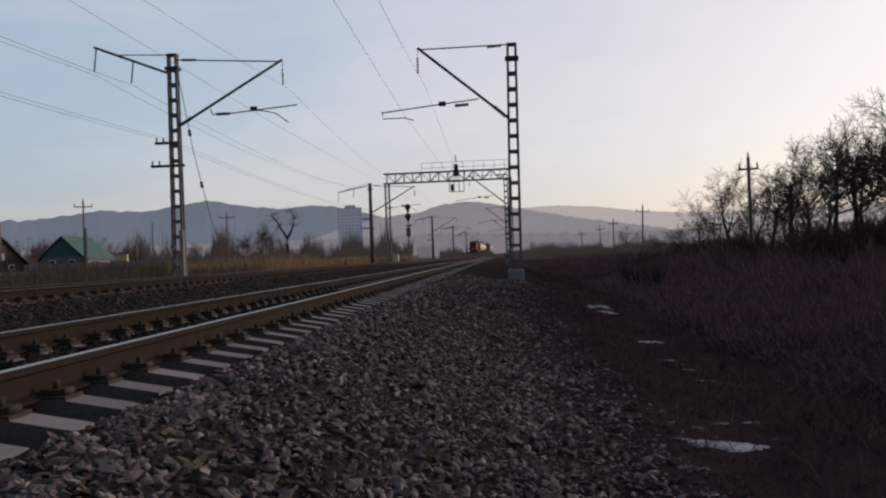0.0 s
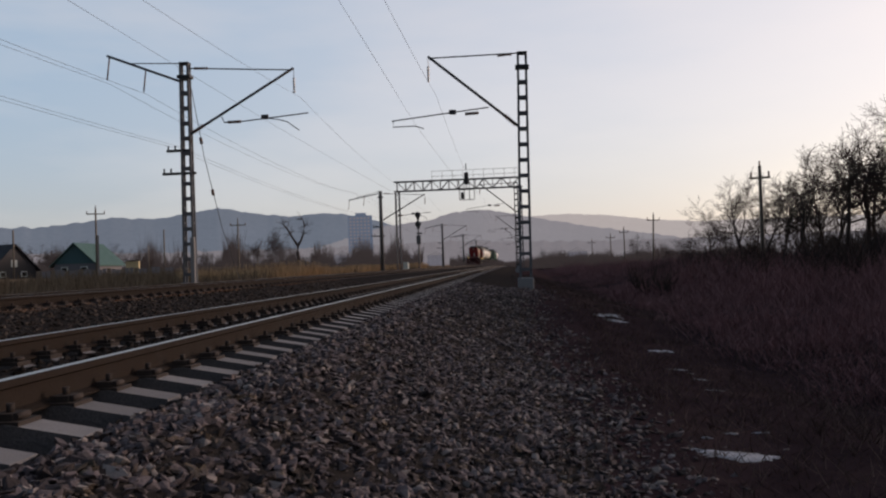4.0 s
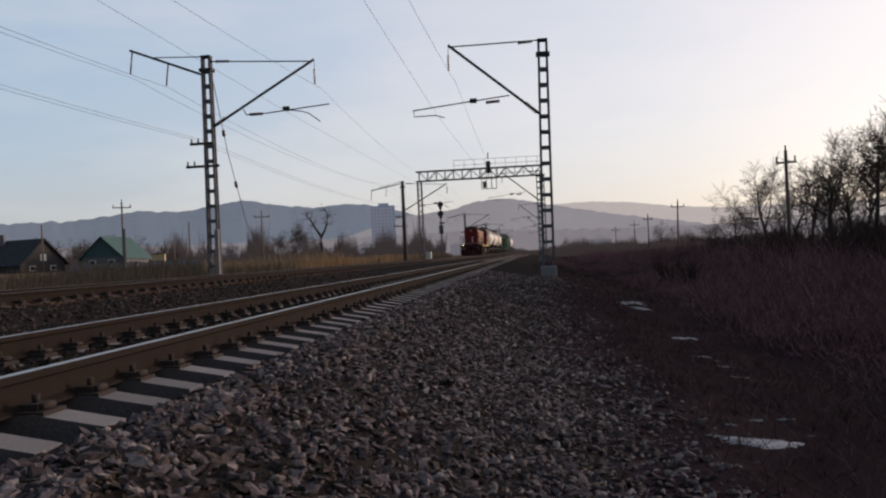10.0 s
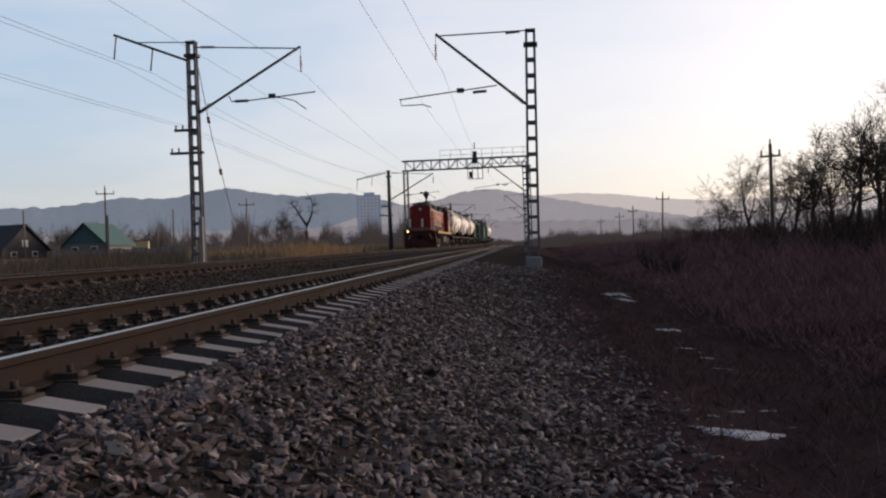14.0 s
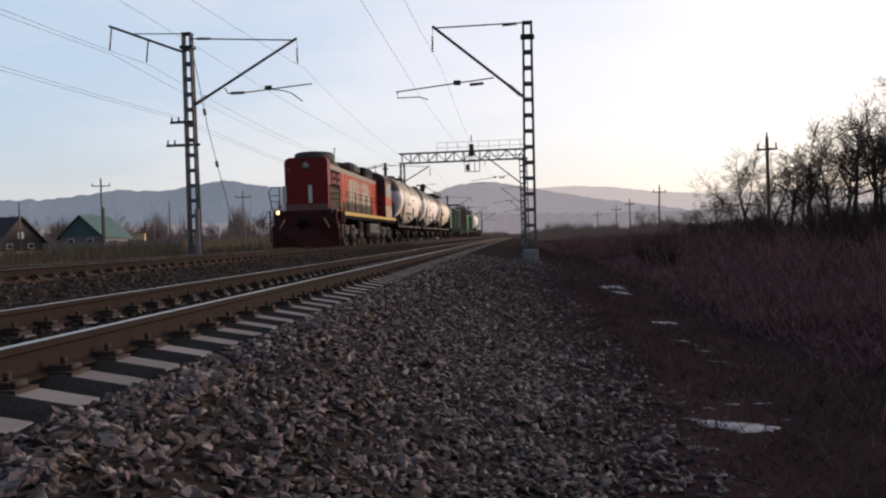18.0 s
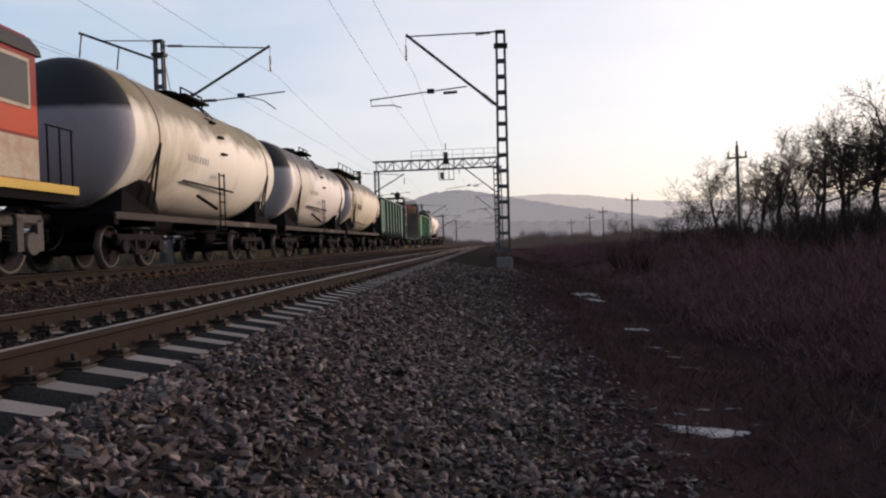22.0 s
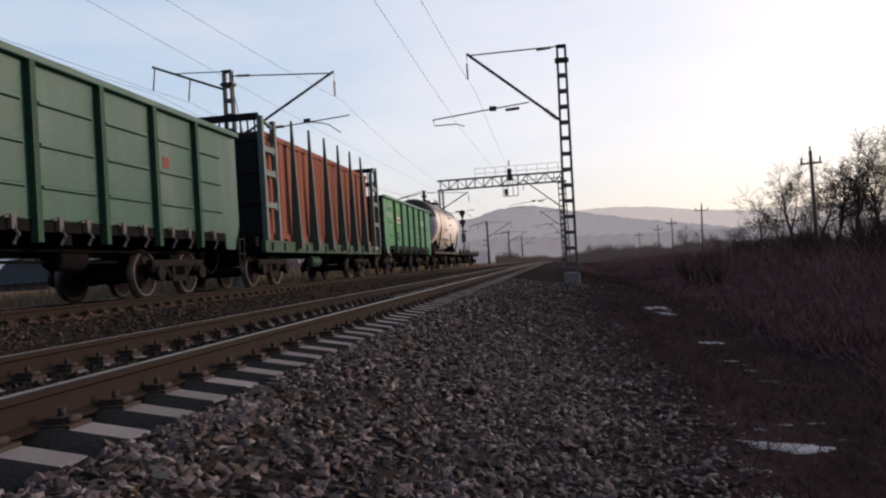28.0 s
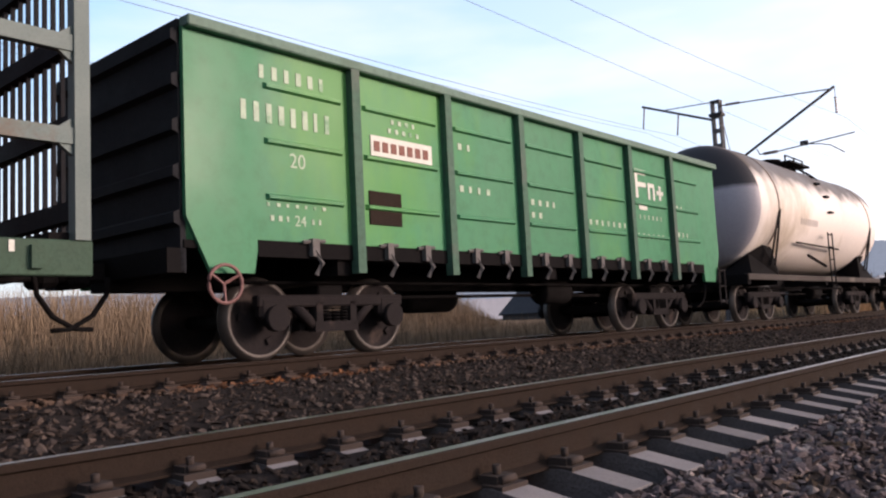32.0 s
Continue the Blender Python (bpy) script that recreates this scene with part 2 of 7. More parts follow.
def part(name, bm, mat, parent, label="", smooth=False):
    """Links a bmesh as one mesh object under a thing or a part."""
    me = bpy.data.meshes.new(name)
    if smooth:
        for fc in bm.faces:
            fc.smooth = True
    bm.to_mesh(me)
    bm.free()
    for mm in (mat if isinstance(mat, (list, tuple)) else [mat]):
        me.materials.append(mm)
    ob = new(name, me)
    ob.parent = parent
    if label:
        tagged(ob, label)
    return ob


def box(bm, x0, x1, y0, y1, z0, z1, bevel=0.0, mi=0, m=None):
    vs = [bm.verts.new((x, y, z)) for x in (x0, x1) for y in (y0, y1) for z in (z0, z1)]
    fs = []
    for q in ((0, 1, 3, 2), (4, 6, 7, 5), (0, 4, 5, 1), (2, 3, 7, 6), (0, 2, 6, 4), (1, 5, 7, 3)):
        fc = bm.faces.new([vs[i] for i in q])
        fc.material_index = mi
        fs.append(fc)
    if m is not None:
        bmesh.ops.transform(bm, matrix=m, verts=vs)
    if bevel:
        es = list({e for fc in fs for e in fc.edges})
        bmesh.ops.bevel(bm, geom=es, offset=bevel, segments=1, affect='EDGES')
    return vs


def tube(bm, pts, r, n=8, r2=None, cap=True, mi=0):
    """A round bar along points, tapering from r to r2."""
    pts = [Vector(p) for p in pts]
    rings = []
    for i, p in enumerate(pts):
        d = (pts[min(i + 1, len(pts) - 1)] - pts[max(i - 1, 0)]).normalized()
        side = d.cross(Vector((0, 0, 1)))
        if side.length < 1e-3:
            side = Vector((1, 0, 0))
        side.normalize()
        up = side.cross(d)
        rr = r if r2 is None else r + (r2 - r) * i / (len(pts) - 1)
        rings.append([bm.verts.new(p + (side * math.cos(a) + up * math.sin(a)) * rr) for a in [2 * math.pi * k / n for k in range(n)]])
    for a, b in zip(rings, rings[1:]):
        for k in range(n):
            fc = bm.faces.new((a[k], a[(k + 1) % n], b[(k + 1) % n], b[k]))
            fc.smooth, fc.material_index = n > 5, mi
    if cap:
        bm.faces.new(rings[0][::-1]).material_index = mi
        bm.faces.new(rings[-1]).material_index = mi


def lathe(bm, prof, axis='Z', n=24, m=None, mi=0, smooth=True):
    """Turns a profile of (radius, along) round an axis through the origin."""
    rings = []
    vs = []
    for r, h in prof:
        ring = []
        for k in range(n):
            a = 2 * math.pi * k / n
            c, s = r * math.cos(a), r * math.sin(a)
            ring.append(bm.verts.new({'Z': (c, s, h), 'Y': (c, h, s), 'X': (h, c, s)}[axis]))
        rings.append(ring)
        vs += ring
    for a, b in zip(rings, rings[1:]):
        for k in range(n):
            fc = bm.faces.new((a[k], a[(k + 1) % n], b[(k + 1) % n], b[k]))
            fc.smooth, fc.material_index = smooth, mi
    for ring in (rings[0], rings[-1]):
        fc = bm.faces.new(ring)
        fc.material_index = mi
    if m is not None:
        bmesh.ops.transform(bm, matrix=m, verts=vs)
    bmesh.ops.recalc_face_normals(bm, faces=list({fc for v in vs for fc in v.link_faces}))
    return vs


def beaded(bm, a, b, r, core, n, sides=8):
    """A string of insulator discs on a core, as one closed piece from a to b."""
    a, b = Vector(a), Vector(b)
    d = (b - a).normalized()
    side = d.orthogonal().normalized()
    up = d.cross(side)
    rings = []
    for i in range(n):
        for f, rr in ((0.0, core), (0.15, r), (0.55, r * 0.9), (0.7, core)):
            p = a.lerp(b, (i + f) / n)
            rings.append([bm.verts.new(p + (side * math.cos(q) + up * math.sin(q)) * rr) for q in [2 * math.pi * k / sides for k in range(sides)]])
    for u, v in zip(rings, rings[1:]):
        for k in range(sides):
            bm.faces.new((u[k], u[(k + 1) % sides], v[(k + 1) % sides], v[k]))
    bm.faces.new(rings[0][::-1])
    bm.faces.new(rings[-1])


def prism(bm, outline, y0, y1, mi=0, smooth=False, m=None):
    """An outline in x, z swept from y0 to y1."""
    a = [bm.verts.new((x, y0, z)) for x, z in outline]
    b = [bm.verts.new((x, y1, z)) for x, z in outline]
    n = len(outline)
    fs = [bm.faces.new((a[i], a[(i + 1) % n], b[(i + 1) % n], b[i])) for i in range(n)]
    for fc in fs:
        fc.smooth = smooth
    fs += [bm.faces.new(a[::-1]), bm.faces.new(b)]
    for fc in fs:
        fc.material_index = mi
    bmesh.ops.recalc_face_normals(bm, faces=fs)
    if m is not None:
        bmesh.ops.transform(bm, matrix=m, verts=a + b)
    return a + b


def thing(name, label, category, m=None, group="", kind=""):
    ob = new(name)
    if m is not None:
        ob.matrix_basis = m
    return tagged(ob, label, category, group, kind)


# ---- the line of the tracks ----
FAR_Z = 0.2
def x_near(y):
    return -3.28 + y * y / 14000


def x_far(y):
    return -8.8 + y * y / 20000


def heading_far(y):
    return -math.degrees(math.atan(y / 10000))


def lerp(v, table):
    for (a, fa), (b, fb) in zip(table, table[1:]):
        if v <= b:
            return fa + (fb - fa) * max(0.0, (v - a) / (b - a))
    return table[-1][1]


RIGHT = [(-1.7, -0.28), (-1.38, -0.25), (-0.9, -0.25), (-0.5, -0.205), (0.5, -0.205), (0.66, -0.24), (0.82, -0.335), (1.2, -0.345), (1.28, -0.275), (1.36, -0.255), (1.75, -0.27), (3.0, -0.86), (3.9, -1.12), (5.6, -1.38), (7.2, -1.5), (8.6, -1.42), (11.0, -1.2), (16, -1.1), (60, -0.9), (400, -0.6)]
SHELF = RIGHT[:11] + [(3.0, -0.5), (4.9, -0.62), (6.2, -1.0), (7.4, -1.35), (8.6, -1.35), (11.0, -1.2), (16, -1.1), (60, -0.9), (400, -0.6)]
def ground_z(x, y):
    """Height of the ground: beds of both tracks, the slope, the ditch and the fields."""
    u, w = x - x_near(y), x - x_far(y)
    if u >= -1.7:
        far = max(0.0, min(1.0, (y - 13) / 13))
        far = far * far * (3 - 2 * far)
        z = lerp(u, RIGHT) * (1 - far) + lerp(u, SHELF) * far
        k = max(0.0, min(1.0, (u - 4.0) / 3))
        z += k * 0.22 * noise.noise((x * 0.35, y * 0.35, 0)) + k * 0.35 * noise.noise((x * 0.09, y * 0.07, 3))
        if u > 2.0:
            z += 0.05 * noise.noise((x * 1.3, y * 1.3, 7))
        return z
    if w > 1.6:
        k = (u + 1.7) / (1.7 - (x_near(y) - x_far(y)) + 1.6)
        return -0.28 + (FAR_Z - 0.215 + 0.28) * min(1, max(0, k)) - 0.05 * math.sin(math.pi * k)
    if w > -1.6:
        return FAR_Z - 0.215
    if w > -4.2:
        return FAR_Z - 0.215 - 0.4 * (-w - 1.6) / 2.6
    return -0.42 + 0.1 * noise.noise((x * 0.05, y * 0.05, 5)) + min(1.6, max(0.0, (-w - 12) * 0.02))


def ground_sheet():
    xs = [-4000, -1500, -600, -250, -120, -70, -45, -30, -22, -18, -16, -14.5]
    xs += list(np.arange(-13.5, -4.8, 0.3)) + list(np.arange(-4.8, -1.0, 0.1)) + list(np.arange(-0.9, 8, 0.3)) + list(np.arange(8, 20, 0.8)) + [22, 26, 32, 40, 60, 100, 200, 500, 1500, 4000]
    ys = [-3000, -800, -200, -80, -40, -20, -10, -5] + list(np.arange(-2, 20, 0.4)) + list(np.arange(20, 60, 1.2)) + list(np.arange(60, 140, 5)) + [150, 170, 200, 240, 300, 400, 600, 1000, 2000, 4500]
    verts, faces = [], []
    for y in ys:
        yy = min(max(y, -60), 330)
        for x in xs:
            shift = (x_near(yy) + 3.28) * (1 if abs(x) < 30 else 0)
            verts.append((x + shift, y, ground_z(x + shift, yy)))
    n = len(xs)
    mats = []
    for j in range(len(ys) - 1):
        for i in range(n - 1):
            faces.append((j * n + i, j * n + i + 1, (j + 1) * n + i + 1, (j + 1) * n + i))
            xm = (xs[i] + xs[i + 1]) / 2
            edge = 0.45 + 0.5 * noise.noise((ys[j] * 0.45, 3.0, 1.0)) + 0.3 * noise.noise((ys[j] * 1.7, 8.0, 1.0))
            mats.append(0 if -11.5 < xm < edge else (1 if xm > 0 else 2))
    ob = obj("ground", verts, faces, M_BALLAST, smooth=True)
    ob.data.materials.append(M_SOIL)
    ob.data.materials.append(M_FIELD)
    ob.data.polygons.foreach_set("material_index", mats)
    return tagged(ob, "dark crushed-stone railway bed sloping to a brushy ditch", "ground", kind="structure")


ground_sheet()

# ---- rails ----
RAIL = [(-0.075, -0.18), (0.075, -0.18), (0.075, -0.168), (0.012, -0.150), (0.010, -0.05), (0.037, -0.038), (0.037, -0.006), (0.030, 0.0), (-0.030, 0.0), (-0.037, -0.006), (-0.037, -0.038), (-0.010, -0.05), (-0.012, -0.150), (-0.075, -0.168)]
def rail(line, off, z, parent):
    ys = list(np.arange(-60, 340, 4.0))
    verts, faces, mi = [], [], []
    n = len(RAIL)
    for y in ys:
        for a, b in RAIL:
            verts.append((line(y) + off + a, y, z + b))
    for j in range(len(ys) - 1):
        for i in range(n):
            faces.append((j * n + i, (j + 1) * n + i, (j + 1) * n + (i + 1) % n, j * n + (i + 1) % n))
            mi.append(1 if i == 7 else 0)
    ob = obj("rail", verts, faces, M_RUST, parent)
    ob.data.materials.append(M_HEAD)
    ob.data.polygons.foreach_set("material_index", mi)
    return ob


def sleeper_bm():
    bm = bmesh.new()
    w0, w1 = 0.132, 0.094
    prof = [(-1.31, -0.15), (-1.295, -0.038), (-0.94, 0.022), (-0.6, 0.0), (-0.42, -0.045), (0.42, -0.045), (0.6, 0.0), (0.94, 0.022), (1.295, -0.038), (1.31, -0.15)]
    rows = []
    for x, z in prof:
        rows.append([bm.verts.new((x, -w0, -0.19)), bm.verts.new((x, -w1, z)), bm.verts.new((x, w1, z)), bm.verts.new((x, w0, -0.19))])
    for a, b in zip(rows, rows[1:]):
        for k in range(3):
            # the sides take the concrete with shade in its colour
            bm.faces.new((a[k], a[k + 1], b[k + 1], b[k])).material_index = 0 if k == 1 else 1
    bm.faces.new(rows[0][::-1])
    bm.faces.new(rows[-1])
    bmesh.ops.recalc_face_normals(bm, faces=bm.faces)
    return bm


def clip_bm():
    bm = bmesh.new()
    box(bm, -0.2, 0.2, -0.09, 0.09, -0.02, 0.012)
    for s in (-1, 1):
        box(bm, s * 0.10 - 0.05, s * 0.10 + 0.05, -0.06, 0.06, 0.012, 0.045)
        tube(bm, [(s * 0.105, 0, 0.04), (s * 0.105, 0, 0.085)], 0.02, 6)
        tube(bm, [(s * 0.16, -0.05, 0.03), (s * 0.16, 0.05, 0.03)], 0.018, 6)
    return bm


def track(name, line, z, label, first, count, step, whole, top):
    t = thing(name, label, "railway track", kind="structure")
    for off in (-0.796, 0.796):
        rail(line, off, z, t)
    s_me, c_me = bpy.data.meshes.new("sleeper"), bpy.data.meshes.new("rail_clip")
    bm = sleeper_bm()
    bm.to_mesh(s_me)
    bm.verts.index_update()
    sv, sf, sm = [v.co.copy() for v in bm.verts], [[v.index for v in fc.verts] for fc in bm.faces], [fc.material_index for fc in bm.faces]
    bm.free()
    bm = clip_bm()
    bm.to_mesh(c_me)
    bm.free()
    s_me.materials.append(top)
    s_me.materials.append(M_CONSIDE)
    c_me.materials.append(M_CLIP)
    verts, faces, mats = [], [], []
    for k in range(count):
        y = first + step * k
        turn = 0.5 * math.sin(k * 12.9898) ** 3
        if 0 <= k - whole[0] < whole[1]:
            s = new("sleeper", s_me)
            s.parent = t
            s.matrix_basis = pose(line(y) + 0.02 * math.sin(k * 7.7), y, z - 0.197, 0, 0, turn)
            for off in (-0.796, 0.796):
                c = new("rail_clip", c_me)
                c.parent = s
                c.matrix_basis = pose(off, 0, 0.02)
        else:
            b = len(verts)
            verts += [(line(y) + v.x, y + v.y, z - 0.197 + v.z) for v in sv]
            faces += [[b + i for i in q] for q in sf]
            mats += sm
    far = obj("sleepers_beyond", verts, faces, top, t)
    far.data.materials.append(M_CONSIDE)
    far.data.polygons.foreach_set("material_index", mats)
    far["kind"] = "stuff"
    return t


track("railway_track", x_near, 0.0, "rusty rails with bright heads on pale concrete sleepers", 3.075 - 0.5 * 40, 500, 0.5, (30, 130), M_CONCRETE)
track("railway_track", x_far, FAR_Z, "second line of rusty rails on rust-stained concrete sleepers", 3.2 - 0.5 * 40, 500, 0.5, (30, 130), M_RUSTSLEEPER)

# ---- overhead line ----
def mast(x, y, zb, top, arm_side, left_arm, label, steel, post=False, lean=0.0):
    """A lattice mast: two channel legs with batten plates, a bracket and an inclined cantilever to one side."""
    t = thing("catenary_mast", label, "mast", pose(x, y, zb, 0, lean), "catenary masts")
    h = top - zb
    w = lambda z: 0.205 - 0.05 * z / h
    if post:
        bm = bmesh.new()
        tube(bm, [(0, 0, -0.3), (0, 0, h)], 0.24, 12, 0.16)
        part("post", bm, M_POLECON, t, "dark weathered concrete post")
    for sx in (() if post else (-1, 1)):
        bm = bmesh.new()
        for sy in (-1, 1):
            a, b = w(0), w(h)
            d0, d1 = 0.13, 0.10
            vs = box(bm, -0.045, 0.045, -0.03, 0.03, 0, h)
            for v in vs:
                k = v.co.z / h
                v.co.x += sx * (a + (b - a) * k)
                v.co.y += sy * (d0 + (d1 - d0) * k)
        part("leg", bm, steel, t)
    z = 0.35
    while z < h - 0.25 and not post:
        bm = bmesh.new()
        for sy in (-1, 1):
            k = z / h
            yy = sy * (0.13 - 0.03 * k + 0.038)
            box(bm, -w(z), w(z), yy - 0.008, yy + 0.008, z - 0.065, z + 0.065)
        for sx in (-1, 1):
            box(bm, sx * w(z) - 0.008, sx * w(z) + 0.008, -0.12 + 0.03 * k, 0.12 - 0.03 * k, z + 0.2, z + 0.28)
        part("batten", bm, steel, t)
        z += 0.62
    bm = bmesh.new()
    box(bm, -0.27, 0.27, -0.2, 0.2, h - 0.62, h - 0.5)
    part("head_clamp", bm, M_DARKSTEEL, t)
    bm = bmesh.new()
    box(bm, -0.2, 0.2, -0.16, 0.16, h - 0.04, h + 0.04)
    part("head_cap", bm, M_DARKSTEEL, t)
    # cantilever
    s = arm_side
    tip, tz = (4.55, -0.42) if s > 0 else (3.75, 0.0)
    slope = (tz + 3.0) / (tip - 0.25)
    low = 0.0 if s > 0 else -0.35
    bm = bmesh.new()
    tube(bm, [(s * 0.2, 0, h - 2.9), (s * tip, 0, h + tz)], 0.055, 8)
    part("cantilever_tube", bm, M_DARKSTEEL, t)
    bm = bmesh.new()
    tube(bm, [(s * 0.15, 0, h - 0.2 - 0.6 * low), (s * (tip - 0.12), 0, h + tz - 0.07)], 0.028, 6)
    part("tie_rod", bm, M_DARKSTEEL, t)
    for a, b, r in (((s * 0.4, 0, h - 0.215 - 0.55 * low), (s * 1.0, 0, h - 0.245 - 0.5 * low), 0.065), ((s * 0.3, 0, h - 2.84), (s * 0.75, 0, h - 2.9 + slope * 0.55), 0.09)):
        bm = bmesh.new()
        beaded(bm, a, b, r, r * 0.5, 6)
        part("insulator", bm, M_INSUL, t)
    bm = bmesh.new()
    if s > 0:
        tube(bm, [(1.5, 0, h - 2.28), (1.6, 0, h - 2.5), (2.3, 0, h - 2.5), (5.1, 0, h - 2.28)], 0.026, 6)
        tube(bm, [(3.45, 0, h - 2.42), (3.9, 0, h - 2.5), (4.25, -0.1, h - 2.62), (4.75, -0.2, h - 3.0)], 0.022, 6)
        box(bm, 3.16, 3.44, -0.05, 0.05, h - 2.45, h - 2.27)
    else:
        tube(bm, [(-1.35, 0, h - 2.12), (-2.8, 0, h - 2.28), (-5.25, 0, h - 2.56)], 0.026, 6)
        tube(bm, [(-5.2, 0, h - 2.54), (-5.2, 0, h - 2.8), (-4.3, -0.1, h - 2.8), (-3.95, -0.2, h - 2.93)], 0.022, 6)
        box(bm, -2.94, -2.66, -0.05, 0.05, h - 2.36, h - 2.18)
    part("registration_arm", bm, M_DARKSTEEL, t)
    bm = bmesh.new()
    tube(bm, [(s * 1.75, 0, h - 2.5 - low * 0.5), (s * 2.3, 0, h - 2.5 - low * 0.4)], 0.06, 8)
    part("insulator", bm, M_INSUL, t)
    bm = bmesh.new()
    tube(bm, [(s * tip, 0, h + tz - 0.05), (s * tip, 0, h + tz - 0.4)], 0.012, 5)
    beaded(bm, (s * tip, 0, h + tz - 0.4), (s * tip, 0, h + tz - 1.05), 0.055, 0.02, 6)
    part("hanging_insulator", bm, M_INSUL, t)
    if left_arm:
        bm = bmesh.new()
        rise = -0.75 if post else 0.5
        tube(bm, [(-0.22, 0, h - (0.2 if post else 0.72)), (-3.3, 0, h + rise)], 0.05, 8)
        tube(bm, [(-0.2, 0, h + 0.02), (-2.45, 0, h + (-0.5 if post else 0.14))], 0.022, 6)
        part("feeder_arm", bm, M_DARKSTEEL, t)
        for xx, zz in ((-3.2, rise - 0.05), (-1.65, -0.45 if post else -0.12)):
            bm = bmesh.new()
            tube(bm, [(xx, 0, h + zz), (xx - 0.12, 0, h + zz - 0.95)], 0.03, 6)
            part("hanging_insulator", bm, M_INSUL, t)
        for zz, a, b in ((-4.52, -1.05, 0.35), (-3.58, -0.85, 0.2)):
            bm = bmesh.new()
            box(bm, a, b, -0.06, 0.06, h + zz - 0.05, h + zz + 0.05)
            for xx in (a + 0.06, a + 0.35):
                tube(bm, [(xx, 0, h + zz + 0.05), (xx, 0, h + zz + 0.22)], 0.035, 6)
            part("crossarm", bm, M_DARKSTEEL, t)
    bm = bmesh.new()
    box(bm, -0.31, 0.31, -0.31, 0.31, -0.75, 0.02, bevel=0.03)
    part("footing", bm, M_POSTCON, t, "grey concrete footing block")
    return t


MAST_Y = [32.0, 84.0, 142.0, 197.0, 252.0]
for k, y in enumerate((32.0, 81.0, 150.0, 205.0, 260.0)):
    if k == 0:
        mast(-12.93, y, 0.1, 9.12, 1, True, "grey steel lattice catenary mast with feeder arms", M_STEEL)
    else:
        mast(x_far(y) - 4.1, y, -0.3, 8.15, 1, True, "dark concrete catenary mast with steel arms", M_DARKSTEEL, True)
for k, y in enumerate(MAST_Y):
    mast(0.72 if k == 0 else x_near(y) + 4.0, y, -0.15, 8.8, -1, False, "grey steel lattice catenary mast on a concrete footing", M_STEEL if k == 0 else M_DARKSTEEL, lean=1.0 if k == 0 else 0.0)


def wire(name, pts, r, label, n=5):
    bm = bmesh.new()
    tube(bm, pts, r, n)
    w = thing(name, label, "wire", group="overhead wires")
    part("strand", bm, M_WIRE, w)
    return w


def span(a, b, sag, n=14):
    a, b = Vector(a), Vector(b)
    return [a.lerp(b, i / n) - Vector((0, 0, sag * 4 * (i / n) * (1 - i / n))) for i in range(n + 1)]


def run(points, sag):
    out = []
    for a, b in zip(points, points[1:]):
        out += span(a, b, sag)[(1 if out else 0):]
    return out


ys = [-23.0] + MAST_Y
def over(line, off, z, sag, name, label, r=0.005):
    wire(name, run([(line(y) + off * (-1) ** i, y, z) for i, y in enumerate(ys)], sag), r, label)


over(x_near, 0.2, 6.05, 0.0, "contact_wire", "thin contact wire over the near line")
over(x_far, 0.2, 6.2, 0.0, "contact_wire", "thin contact wire over the far line")
wire("messenger_wire", run([(x_near(y) + 0.6, y, 7.3) for y in ys], 0.9), 0.0055, "thin sagging messenger cable over the near line")
wire("messenger_wire", run([(x_far(y) + 0.6, y, 7.5) for y in ys], 0.9), 0.0055, "thin sagging messenger cable over the far line")
for dx, z in ((-3.35, 8.45), (-1.8, 7.95)):
    wire("feeder_wire", run([(x_far(y) - 4.05 + dx, y, z) for y in ys], 0.7), 0.0075, "thin feeder cable along the mast line")
for dx, z in ((-0.82, 5.72), (-0.5, 5.72)):
    wire("signal_wire", run([(x_far(y) - 4.05 + dx, y, z) for y in ys], 0.5), 0.006, "thin line wire on the mast crossarms")

# ---- the train: each vehicle's space has its front at y = 0, rails at z = 0 ----
M_GREEN = material("green_wagon_paint", (0.034, 0.175, 0.088), 0.5, 0, 0.16, 0.8, 5, 0.03, dark=(0.062, 0.225, 0.066), spots=0.42, streak=0.5, per_object=0.06, spec=0.18)
M_GREENPOST = material("weathered_green_post_paint", (0.042, 0.098, 0.070), 0.6, 0, 0.25, 2, 12, 0.1, dark=(0.075, 0.10, 0.085), spots=0.35, spec=0.15)
M_CHORD = material("greyed_green_chord_paint", (0.10, 0.165, 0.135), 0.6, 0, 0.2, 2, 12, 0.1, dark=(0.075, 0.13, 0.10), spots=0.3, spec=0.15)
M_STENCIL = material("worn_white_stencil", (0.33, 0.42, 0.33), 0.7, 0, 0.25, 9, 40, 0.0, dark=(0.12, 0.26, 0.15), spots=0.35)
M_GREEN_OLD = material("faded_green_wagon_paint", (0.014, 0.068, 0.048), 0.45, 0, 0.25, 1.4, 12, 0.08, dark=(0.05, 0.098, 0.078), spots=0.36, streak=0.3, spec=0.3)
M_GREEN_DARK = material("dark_green_frame_paint", (0.022, 0.06, 0.038), 0.65, 0, 0.25, 3, 30, 0.2, dark=(0.03, 0.03, 0.025), spots=0.2, spec=0.1)
M_BLACK = material("sooty_underframe", (0.008, 0.0075, 0.008), 0.9, 0.0, 0.4, 4, 40, 0.3, spec=0.05)
M_BOGIE = material("dusty_bogie_steel", (0.016, 0.014, 0.015), 0.85, 0.0, 0.35, 6, 40, 0.3, dark=(0.05, 0.038, 0.034), spots=0.15, spec=0.08)
M_TREAD = material("worn_wheel_tread", (0.055, 0.05, 0.048), 0.5, 0.5, 0.2, 5, 40, 0.05)
